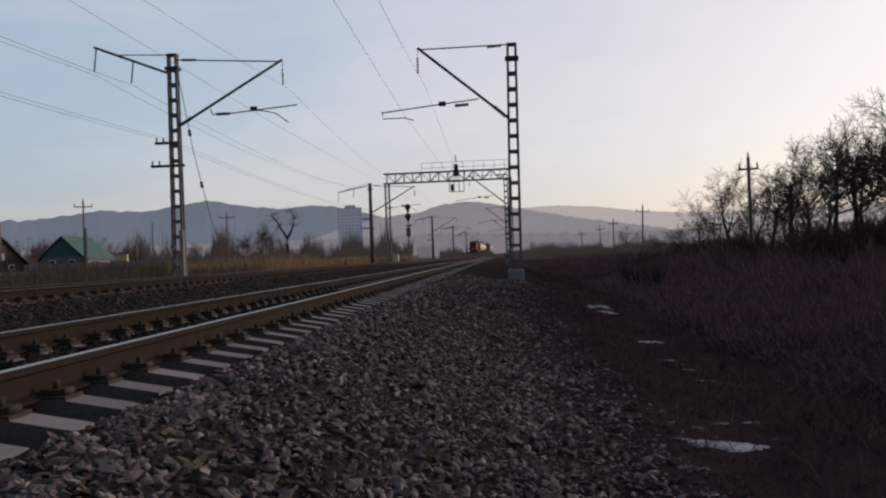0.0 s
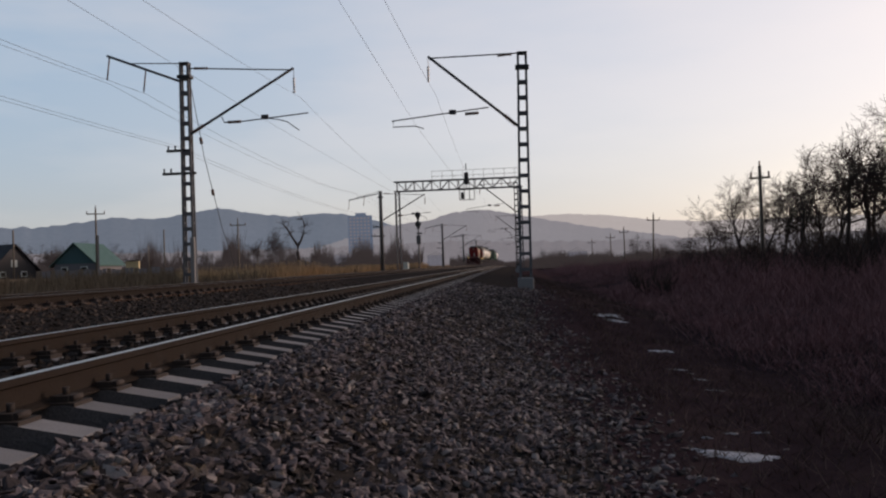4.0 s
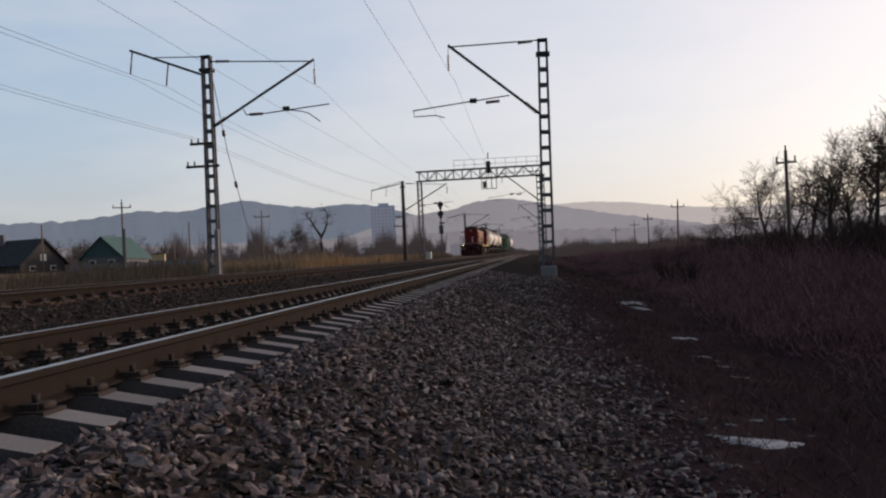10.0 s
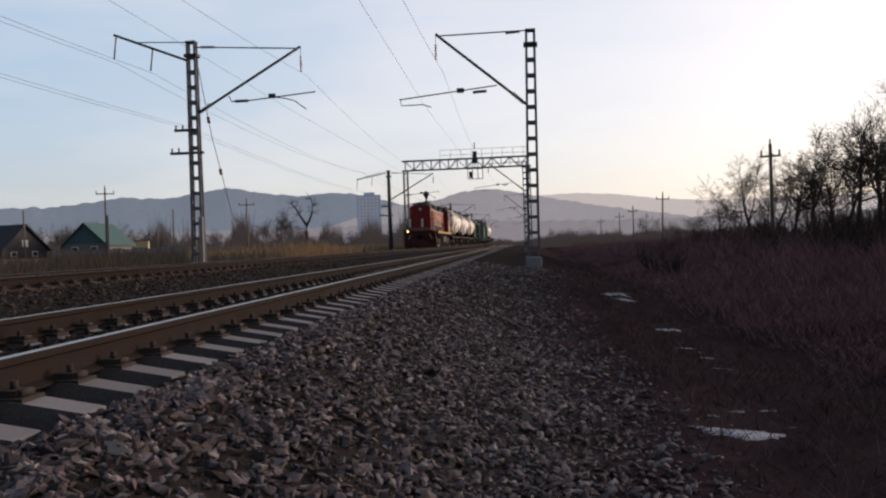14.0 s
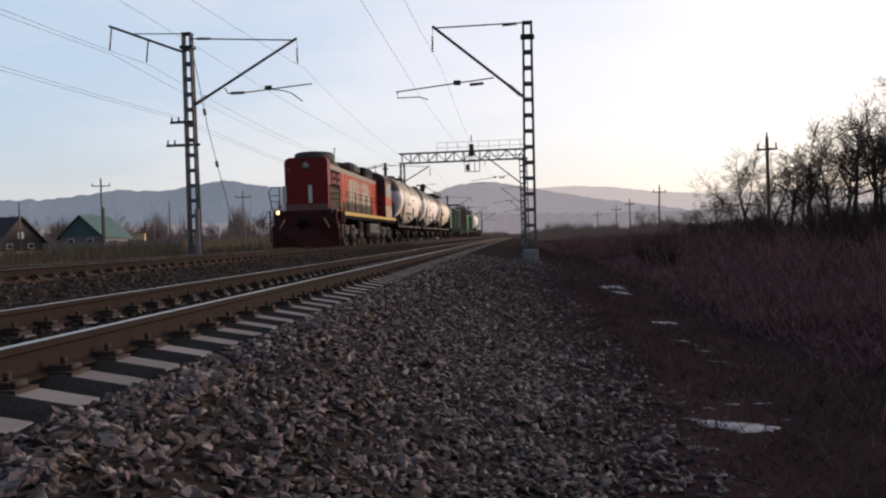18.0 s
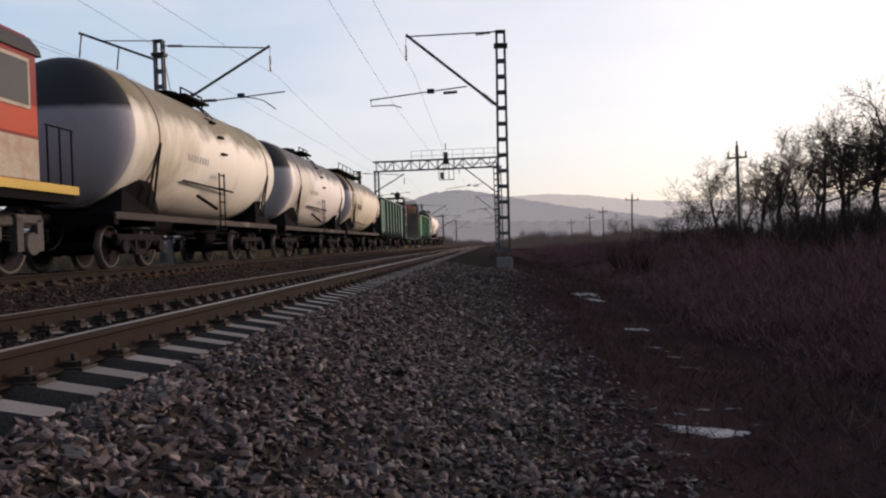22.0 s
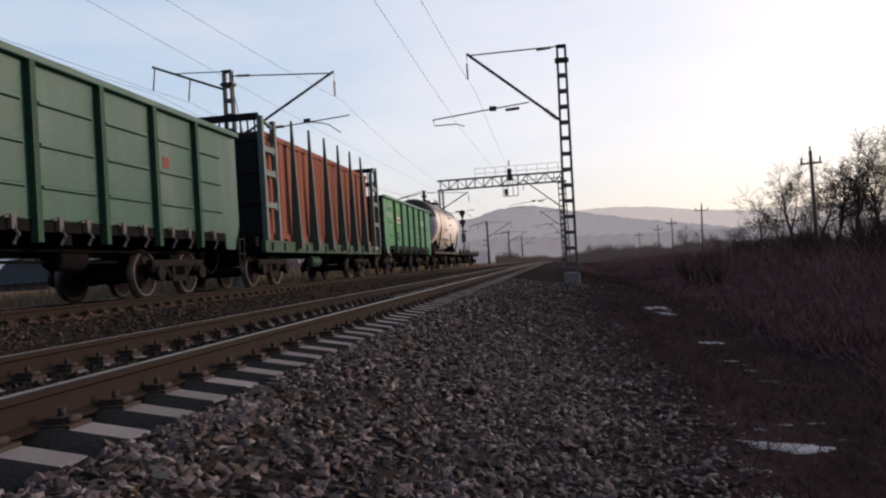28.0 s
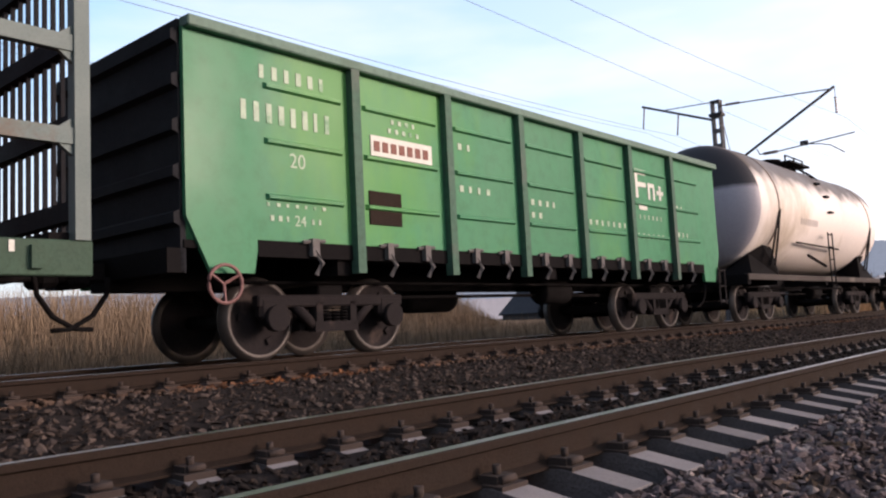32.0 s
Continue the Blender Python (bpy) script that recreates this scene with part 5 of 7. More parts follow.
            va = [bm.verts.new((s * x1, y, z)) for y, z in ring]
            vb = [bm.verts.new((s * (x1 + 0.005), y, z)) for y, z in ring]
            bm.faces.new(va)
            bm.faces.new(vb[::-1])
            for j in range(4):
                bm.faces.new((va[j], va[(j + 1) % 4], vb[(j + 1) % 4], vb[j]))
            bmesh.ops.recalc_face_normals(bm, faces=bm.faces)
            part("painted_mark", bm, M_LOCO_GREY, t)
        for k in range(3):
            y0 = 7.3 + k * 0.42
            bm = bmesh.new()
            box(bm, *side(s, x1, x1 + 0.005), y0, y0 + 0.1, 2.62, 2.94)
            box(bm, *side(s, x1, x1 + 0.005), y0 + 0.1, y0 + 0.3, 2.84, 2.94)
            part("painted_mark", bm, M_LOCO_ORANGE, t)
        bm = bmesh.new()
        box(bm, *side(s, x0, x1), 3.4, 11.1, ZD + 0.02, 2.1)
        part("lower_stripe", bm, M_LOCO_BAND, t, "dark grey lower band")
        bm = bmesh.new()
        box(bm, *side(s, x0 - 0.03, x1 + 0.01), 1.5, 12.38, HZ - 0.34, HZ - 0.13)
        part("upper_stripe", bm, M_LOCO_TOP, t, "grey band along the hood's top edge")
        for k in range(11):
            yy = 3.2 + k * 0.82
            bm = bmesh.new()
            box(bm, *side(s, x1, x1 + 0.01), yy, yy + 0.02, 1.68, 3.4)
            for z in (1.9, 2.35, 2.8):
                box(bm, *side(s, x1, x1 + 0.02), yy + 0.06, yy + 0.16, z, z + 0.05)
            tube(bm, [(s * (x1 + 0.03), yy + 0.66, 2.3), (s * (x1 + 0.03), yy + 0.66, 2.5)], 0.014, 5)
            part("hood_door", bm, M_LOCO_BAND, t)
        bm = bmesh.new()
        for q in range(5):
            tube(bm, [(s * 0.8, 3.3 + q * 0.9, HZ - 0.02), (s * 0.8, 3.3 + q * 0.9, HZ + 0.16)], 0.014, 5)
        tube(bm, [(s * 0.8, 3.2, HZ + 0.16), (s * 0.8, 7.0, HZ + 0.16)], 0.014, 5)
        part("roof_handrail", bm, M_BLACK, t)
    bm = bmesh.new()
    box(bm, -0.6, 0.6, 7.8, 9.9, HZ - 0.03, HZ + 0.6, bevel=0.2)
    part("roof_box", bm, M_ROOF, t)
    bm = bmesh.new()
    box(bm, -0.75, 0.75, 9.93, 10.37, HZ - 0.02, HZ + 0.5, bevel=0.05)
    part("exhaust_box", bm, M_BLACK, t)
    bm = bmesh.new()
    box(bm, -0.8, 0.8, 10.4, 12.35, HZ - 0.02, HZ + 0.5, bevel=0.03)
    for k in range(8):
        box(bm, 0.8, 0.83, 10.48 + k * 0.23, 10.58 + k * 0.23, HZ + 0.08, HZ + 0.46)
    part("roof_grille", bm, M_ROOF, t)
    for xx in (-0.25, 0.35):
        bm = bmesh.new()
        tube(bm, [(xx, 12.3, HZ + 0.42), (xx, 12.7, HZ + 0.46)], 0.1, 10, 0.15)
        part("roof_horn", bm, M_BLACK, t)
    for yy, hh in ((3.45, 0.95), (14.6, 0.55)):
        bm = bmesh.new()
        zz = HZ - 0.1 if yy < 10 else 4.2
        tube(bm, [(0.6, yy, zz), (0.6, yy, zz + hh)], 0.02, 5)
        tube(bm, [(0.6, yy, zz + hh), (0.6, yy + 0.25, zz + hh - 0.03)], 0.015, 5)
        part("roof_aerial", bm, M_BLACK, t)
    # cab
    bm = bmesh.new()
    prism(bm, arch(1.42, ZD, 4.18, 0.55), 12.9, 15.15)
    box(bm, -HW, HW, 12.38, 12.95, ZD, HZ)
    part("cab_body", bm, M_LOCO_RED, t, "red painted driver cab")
    for s in (-1, 1):
        bm = bmesh.new()
        box(bm, *side(s, 1.42, 1.43), 12.92, 15.13, 2.3, 2.8)
        part("cab_side_panel", bm, M_LOCO_ORANGE, t)
        bm = bmesh.new()
        box(bm, *side(s, 1.42, 1.432), 12.92, 15.13, ZD + 0.03, 2.25)
        part("cab_lower_panel", bm, M_LOCO_GREY, t, "pale grey lower cab panel")
        for a, b in ((13.1, 13.85), (14.05, 14.85)):
            bm = bmesh.new()
            box(bm, *side(s, 1.42, 1.45), a - 0.06, b + 0.06, 2.72, 3.55)
            wf = part("window_frame", bm, M_LOCO_GREY, t)
            bm = bmesh.new()
            box(bm, *side(s, 1.452, 1.457), a, b, 2.78, 3.49)
            part("pane", bm, M_GLASS, wf)
        bm = bmesh.new()
        box(bm, *side(s, 1.08, 1.35), 12.87, 12.9, 2.85, 3.6)
        part("pane", bm, M_GLASS, t)
    bm = bmesh.new()
    prism(bm, [(-1.45, 3.66), (1.45, 3.66), (1.42, 3.78), (1.25, 4.0), (0.95, 4.17), (0.5, 4.25), (-0.5, 4.25), (-0.95, 4.17), (-1.25, 4.0), (-1.42, 3.78)], 12.8, 15.3, smooth=False)
    part("cab_roof", bm, M_ROOF, t)
    bm = bmesh.new()
    lathe(bm, [(0.02, 0.0), (0.17, 0.01), (0.19, 0.05), (0.19, 0.3)], 'Y', 20, Matrix.Translation((0.0, 1.04, 3.55)))
    part("headlight", bm, M_ROOF, t)
    bm = bmesh.new()
    lathe(bm, [(0.02, 0.0), (0.13, 0.0), (0.13, 0.02), (0.02, 0.02)], 'Y', 20, Matrix.Translation((0, 1.025, 3.55)))
    part("headlight_lens", bm, M_LOCO_GREY, t, "unlit headlight lens")
    for xx in (-0.97, 0.17):
        bm = bmesh.new()
        box(bm, xx - 0.08, xx + 0.08, 1.04, 1.09, 1.95, 2.7)
        part("nose_strip", bm, M_WHITE, t, "white warning strip")
    bm = bmesh.new()
    box(bm, -HW + 0.03, HW - 0.03, 1.04, 1.09, ZD + 0.02, 1.9)
    part("nose_band", bm, M_LOCO_GREYRED, t)
    bm = bmesh.new()
    box(bm, -0.82, -0.7, 1.03, 1.09, 3.3, 3.46)
    part("marker_lamp", bm, M_LOCO_ORANGE, t)
    for s in (-1, 1):
        bm = bmesh.new()
        for k in range(8):
            yy = 2.3 + k * 1.42
            tube(bm, [(s * 1.46, yy, ZD), (s * 1.46, yy, ZD + 0.92)], 0.017, 5)
        for z in (ZD + 0.92, ZD + 0.48):
            tube(bm, [(s * 1.46, 2.2, z), (s * 1.46, 12.3, z)], 0.017, 5)
        part("railing", bm, M_BLACK, t)
        bm = bmesh.new()
        tube(bm, [(s * 1.46, 0.85, ZD + 0.1), (s * 1.55, 0.7, ZD + 0.9), (s * 1.4, 0.7, ZD + 1.1), (s * 1.06, 0.75, ZD + 1.1)], 0.022, 5)
        tube(bm, [(s * 1.1, 0.75, ZD + 0.1), (s * 1.1, 0.75, ZD + 1.1)], 0.022, 5)
        for z in (0.5, 0.75):
            tube(bm, [(s * 1.5, 0.75, ZD + z), (s * 1.1, 0.75, ZD + z)], 0.016, 5)
        part("end_handrail", bm, M_BLACK, t)
        bm = bmesh.new()
        for k in range(3):
            tube(bm, [(s * 1.46, 15.35 + k * 0.4, ZD), (s * 1.46, 15.35 + k * 0.4, ZD + 1.0)], 0.017, 5)
        tube(bm, [(s * 1.46, 15.3, ZD + 1.0), (s * 1.46, 16.2, ZD + 1.0)], 0.017, 5)
        part("railing", bm, M_BLACK, t)
    # fuel tank and the two three-axle trucks
    bm = bmesh.new()
    box(bm, -1.35, 1.35, 7.3, 10.4, 0.4, 1.12, bevel=0.1)
    part("fuel_tank", bm, M_BOGIE, t)
    bm = bmesh.new()
    box(bm, 1.3, 1.42, 7.7, 10.3, 0.62, 1.12, bevel=0.03)
    bb = part("battery_box", bm, M_BATTERY, t, "grey battery box with round caps")
    for k in range(3):
        bm = bmesh.new()
        tube(bm, [(1.41, 8.15 + k * 0.85, 0.88), (1.44, 8.15 + k * 0.85, 0.88)], 0.1, 14)
        part("round_cap", bm, M_LOCO_BAND, bb)
    for k, yy in enumerate((5.6, 11.0)):
        bm = bmesh.new()
        lathe(bm, [(0.05, -0.5), (0.2, -0.47), (0.22, -0.4), (0.22, 0.4), (0.2, 0.47), (0.05, 0.5)], 'Y', 14, Matrix.Translation((1.15, yy, 1.05)))
        part("air_reservoir", bm, M_BOGIE, t)
    for yc in (4.3, 13.1):
        for s in (-1, 1):
            bm = bmesh.new()
            box(bm, *side(s, 1.02, 1.14), yc - 2.6, yc + 2.6, 0.82, 0.98, bevel=0.03)
            for q in (-1.05, 1.05):
                box(bm, *side(s, 1.02, 1.16), yc + q - 0.35, yc + q + 0.35, 0.55, 0.84, bevel=0.05)
            part("truck_frame", bm, M_TRUCK, t, "dusty grey truck side frame")
            for q in (-2.1, 0, 2.1):
                bm = bmesh.new()
                tube(bm, [(s * 1.1, yc + q, 0.525), (s * 1.25, yc + q, 0.525)], 0.19, 14)
                for d in (-0.3, 0.3):
                    box(bm, *side(s, 1.06, 1.2), yc + q + d - 0.09, yc + q + d + 0.09, 0.4, 0.95)
                box(bm, *side(s, 1.06, 1.2), yc + q - 0.39, yc + q + 0.39, 0.86, 1.02, bevel=0.03)
                part("axle_box", bm, M_TRUCK, t)
                bm = bmesh.new()
                for d in (-0.55, 0.55):
                    for i in range(4):
                        tube(bm, [(s * 1.12, yc + q + d, 0.56 + i * 0.06), (s * 1.12, yc + q + d, 0.59 + i * 0.06)], 0.075, 8)
                part("spring_set", bm, M_BLACK, t)
        for q in (-2.1, 0, 2.1):
            wheelset(t, yc + q, 0.525, wheels)
    coupler(t, 0.5, -1)
    coupler(t, 16.6, 1)
    # the nose reaches further ahead of the front truck
    fixed = ("truck_frame", "axle_box", "spring_set", "fuel_tank", "battery_box")
    rolling = [w[0] for w in wheels]
    def longer(y):
        if y < 1.1:
            return y - 0.66
        return 0.44 + (y - 1.1) * 2.56 / 1.9 if y < 3.0 else y
    for ob in t.children_recursive:
        if ob.type != 'MESH' or ob in rolling or ob.parent in rolling or ob.name.split(".")[0] in fixed or ob.data.users > 1:
            continue
        drum = ob.name.startswith("fan_drum")
        for v in ob.data.vertices:
            v.co.y = v.co.y - 0.3 if drum else longer(v.co.y)
    TRAIN.append((t, back, wheels))


locomotive(-0.1)
tank(17.25, M_TANK_A, "cream tank wagon with dried oil along the top", 0)
tank(30.8, M_TANK_B, "white tank wagon with black oil stains on top", 0)
tank(43.75, M_TANK_D, "cream tank wagon with a long top walkway", 1)
gondola(56.9, 14.9, 3.72, M_GREEN_OLD, "faded dark green open gondola wagon", False)
stake_wagon(71.9, 15.3, "dark steel stake wagon with barred end frames")
gondola(87.1, 14.5, 3.57, M_GREEN, "bright green open gondola wagon with white stencils", True)
tank(102.2, M_TANK_C, "clean white tank wagon with a dark hatch", 0, R=1.64, ZC=2.98)
flat_wagon(115.5, 16.0, "empty black flat wagon at the train's end")

# ---- land, far to near ----
def at(az, dist):
    """A place by its turn to the right of the line and its distance from the stand."""
    return dist * math.sin(radians(az)), dist * math.cos(radians(az))


# the haze is put into these far colours, as tint and glow
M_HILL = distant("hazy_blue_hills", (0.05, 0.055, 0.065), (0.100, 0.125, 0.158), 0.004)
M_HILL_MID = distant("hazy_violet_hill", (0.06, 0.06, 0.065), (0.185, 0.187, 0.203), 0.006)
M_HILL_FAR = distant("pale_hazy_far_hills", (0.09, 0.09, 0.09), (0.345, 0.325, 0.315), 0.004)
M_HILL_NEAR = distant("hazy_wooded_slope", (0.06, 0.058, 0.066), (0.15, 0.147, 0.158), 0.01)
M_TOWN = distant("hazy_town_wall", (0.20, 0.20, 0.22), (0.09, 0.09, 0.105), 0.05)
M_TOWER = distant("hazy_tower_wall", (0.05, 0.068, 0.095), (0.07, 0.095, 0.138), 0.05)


def ridge(name, dist, table, base, mat, rough, seed, label, depth):
    """A run of hills: crest by angle, with wooded unevenness, falling to a base."""
    verts, faces = [], []
    azs = np.arange(table[0][0], table[-1][0], 0.12 if dist < 1500 else 0.2)
    rows = 8
    for a in azs:
        crest = lerp(a, table)
        bump = rough * (noise.noise((a * 1.7, seed, 0)) * 0.6 + noise.noise((a * 6.0, seed, 2)) * 0.3 + noise.noise((a * 19, seed, 4)) * 0.16)
        for r in range(rows):
            k = r / (rows - 1)
            d = dist * (1 - depth * (1 - k))
            x, y = at(a, d)
            verts.append((x, y, base + (dist * math.tan(radians(crest + bump * k ** 6)) - base) * k ** 1.3))
    for i in range(len(azs) - 1):
        for r in range(rows - 1):
            faces.append((i * rows + r, (i + 1) * rows + r, (i + 1) * rows + r + 1, i * rows + r + 1))
    return tagged(obj(name, verts, faces, mat, smooth=True), label, "hills", kind="structure")


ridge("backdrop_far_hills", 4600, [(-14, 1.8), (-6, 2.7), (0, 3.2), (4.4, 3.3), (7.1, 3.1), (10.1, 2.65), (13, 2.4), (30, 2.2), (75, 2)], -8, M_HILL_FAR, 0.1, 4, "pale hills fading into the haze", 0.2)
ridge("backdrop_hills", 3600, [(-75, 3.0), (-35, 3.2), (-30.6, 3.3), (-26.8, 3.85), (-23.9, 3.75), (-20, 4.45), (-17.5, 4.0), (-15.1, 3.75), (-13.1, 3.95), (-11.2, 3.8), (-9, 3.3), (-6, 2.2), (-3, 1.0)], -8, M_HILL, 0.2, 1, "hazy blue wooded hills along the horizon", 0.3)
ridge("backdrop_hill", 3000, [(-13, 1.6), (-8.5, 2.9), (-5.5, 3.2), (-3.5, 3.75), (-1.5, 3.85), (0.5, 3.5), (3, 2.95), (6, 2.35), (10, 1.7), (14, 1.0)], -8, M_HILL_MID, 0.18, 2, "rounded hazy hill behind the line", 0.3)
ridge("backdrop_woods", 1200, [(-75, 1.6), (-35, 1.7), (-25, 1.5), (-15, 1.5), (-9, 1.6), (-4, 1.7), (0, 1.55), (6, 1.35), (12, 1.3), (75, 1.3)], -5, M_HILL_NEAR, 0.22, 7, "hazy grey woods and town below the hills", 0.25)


def tower():
    x, y = at(-10.28, 720)
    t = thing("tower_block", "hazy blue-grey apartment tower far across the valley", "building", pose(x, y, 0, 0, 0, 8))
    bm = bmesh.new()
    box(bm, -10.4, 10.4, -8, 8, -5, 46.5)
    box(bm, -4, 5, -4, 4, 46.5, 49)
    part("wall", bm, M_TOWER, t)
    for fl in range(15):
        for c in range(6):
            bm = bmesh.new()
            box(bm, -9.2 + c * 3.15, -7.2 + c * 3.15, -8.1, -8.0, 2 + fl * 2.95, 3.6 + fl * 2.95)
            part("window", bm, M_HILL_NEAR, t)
    return t


tower()


def far_house(az, dist, w, h, roof, mat, label):
    x, y = at(az, dist)
    t = thing("far_house", label, "house", pose(x, y, 0, 0, 0, -az), "far houses")
    bm = bmesh.new()
    box(bm, -w / 2, w / 2, -w * 0.4, w * 0.4, -2, h)
    part("wall", bm, mat, t)
    bm = bmesh.new()
    prism(bm, [(-w * 0.56, h), (w * 0.56, h), (0, h + roof)], -w * 0.45, w * 0.45)
    part("roof", bm, M_HILL_NEAR, t)


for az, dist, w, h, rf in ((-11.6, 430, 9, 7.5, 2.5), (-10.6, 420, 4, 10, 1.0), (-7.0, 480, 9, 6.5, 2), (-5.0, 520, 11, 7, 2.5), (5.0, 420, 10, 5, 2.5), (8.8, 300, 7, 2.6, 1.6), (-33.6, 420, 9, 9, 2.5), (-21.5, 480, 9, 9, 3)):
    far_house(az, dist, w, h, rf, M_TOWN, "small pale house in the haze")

M_SLATE = material("dark_slate_roof", (0.02, 0.02, 0.026), 0.8, 0, 0.3, 2, 30, 0.2)
M_GREENROOF = material("green_sheet_roof", (0.032, 0.078, 0.07), 0.6, 0, 0.2, 1.5, 20, 0.1)
M_PLANK = material("pale_house_wall", (0.14, 0.135, 0.145), 0.85, 0, 0.2, 2, 20, 0.2)
M_DARKWOOD = material("dark_weathered_boards", (0.055, 0.05, 0.052), 0.9, 0, 0.3, 3, 20, 0.3)
M_TEAL = material("dark_teal_gable", (0.05, 0.10, 0.11), 0.8, 0, 0.2, 3, 20, 0.2)
M_SHED = material("ochre_shed_wall", (0.42, 0.34, 0.20), 0.85, 0, 0.2, 2, 20, 0.2)


def house(az, dist, zb, w, depth, eave, ridge_h, roof_mat, gable_mat, label, chimney, turn=-14):
    """A village house, its gable to the viewer: walls, two-sided roof with overhang, window, chimney."""
    x, y = at(az, dist)
    t = thing("village_house", label, "house", pose(x, y, zb, 0, 0, -az + turn), "village houses")
    bm = bmesh.new()
    box(bm, -w / 2, w / 2, 0, depth, -2, eave)
    part("wall", bm, M_PLANK if gable_mat is M_TEAL else gable_mat, t)
    for yy in (0, depth):
        bm = bmesh.new()
        prism(bm, [(-w / 2, eave), (w / 2, eave), (0, ridge_h)], yy - 0.06, yy + 0.06)
        part("gable", bm, gable_mat, t)
    for s in (-1, 1):
        bm = bmesh.new()
        k = (ridge_h - eave) / (w / 2)
        e = w / 2 + 0.5
        prism(bm, [(0, ridge_h + 0.03), (s * e, eave - 0.5 * k + 0.03), (s * e, eave - 0.5 * k + 0.2), (0, ridge_h + 0.22)], -0.5, depth + 0.5)
        part("roof", bm, roof_mat, t)
    for xx in (-w * 0.25, w * 0.22):
        bm = bmesh.new()
        box(bm, xx - 0.5, xx + 0.5, -0.1, -0.02, eave * 0.35, eave * 0.8)
        wn_ = part("window", bm, M_WHITE, t)
        bm = bmesh.new()
        box(bm, xx - 0.38, xx + 0.38, -0.14, -0.11, eave * 0.42, eave * 0.74)
        part("pane", bm, M_GLASS, wn_)
    if chimney:
        bm = bmesh.new()
        box(bm, -0.8, -0.35, depth * 0.55, depth * 0.7, ridge_h - 1, ridge_h + 1.1, bevel=0.04)
        part("chimney", bm, M_PLANK, t)
        bm = bmesh.new()
        box(bm, -0.5, 0.5, -0.12, -0.07, eave + 0.3, eave + 1.3)
        part("window", bm, M_WHITE, t)
    return t


house(-32.6, 132, 0.2, 7.6, 13, 1.8, 5.2, M_SLATE, M_DARKWOOD, "village house with a steep dark slate roof", True, 40)
house(-29.1, 130, 0.4, 6.2, 9, 2.1, 5.0, M_GREENROOF, M_TEAL, "village house with a green sheet-metal roof", False, -26)
x_, y_ = at(-25.6, 128)
shed_ = thing("shed", "small ochre garden shed by the houses", "shed", pose(x_, y_, 0.3, 0, 0, 20))
bm = bmesh.new()
box(bm, -0.9, 0.9, -0.9, 0.9, -1, 2.3)
part("wall", bm, M_SHED, shed_)
bm = bmesh.new()
box(bm, -1.05, 1.05, -1.05, 1.05, 2.3, 2.4)
part("roof", bm, M_SLATE, shed_)
x_, y_ = at(-27.2, 124)
fence_ = thing("board_fence", "weathered pale board fence by the houses", "fence", pose(x_, y_, 0.3, 0, 0, 25))
for k in range(30):
    bm = bmesh.new()
    box(bm, -9 + k * 0.6, -8.46 + k * 0.6, -0.02, 0.02, -1, 1.25 + 0.1 * math.sin(k * 5.1))
    part("board", bm, M_PLANK if k % 3 else M_WOOD, fence_)


def pole(az, dist, top, arm, label, stub=False, zb=-1.2, lean=0.0):
    """A line pole with a crossarm and pin insulators, some on a concrete stub."""
    x, y = at(az, dist)
    t = thing("utility_pole", label, "pole", pose(x, y, 0, 0, lean, -az), "utility poles")
    bm = bmesh.new()
    tube(bm, [(0, 0, zb), (0, 0, top)], 0.15, 8, 0.11)
    part("post", bm, M_WOOD, t)
    if stub:
        bm = bmesh.new()
        box(bm, 0.12, 0.34, -0.13, 0.13, zb, top * 0.62)
        part("stub", bm, M_POSTCON, t, "pale concrete stub")
    if arm:
        bm = bmesh.new()
        box(bm, -arm, arm, -0.06, 0.06, top - 0.9, top - 0.76)
        part("crossarm", bm, M_WOOD, t)
        for xx in (-arm + 0.08, arm - 0.08):
            bm = bmesh.new()
            tube(bm, [(xx, 0, top - 0.76), (xx, 0, top - 0.4)], 0.06, 6)
            part("insulator", bm, M_INSUL, t)
        bm = bmesh.new()
        tube(bm, [(0, 0, top), (0, 0, top + 0.35)], 0.06, 6)
        part("insulator", bm, M_INSUL, t)
    return t


pole(17.2, 60, 6.6, 0.65, "dark wooden line pole above the brush")
pole(10.15, 130, 7.2, 1.0, "dark wooden line pole above the brush", lean=2.0)
pole(8.24, 165, 6.6, 0.9, "dark wooden line pole above the brush")
pole(7.31, 200, 6.5, 1.1, "dark wooden line pole above the brush")
pole(6.03, 240, 6.3, 1.1, "dark wooden line pole above the brush")
pole(-27.8, 121, 10.0, 1.2, "wooden line pole on a pale concrete stub", True)
pole(-32.6, 130, 7.5, 0, "bare wooden pole by the houses")
pole(-23.6, 150, 8.4, 0, "bare wooden pole in the field")
pole(-24.6, 175, 6.5, 0, "bare wooden pole in the field")
pole(-18.75, 140, 9.2, 1.3, "wooden line pole with a crossarm in the field")
pole(-13.2, 220, 7.6, 1.4, "wooden line pole with a crossarm in the field")


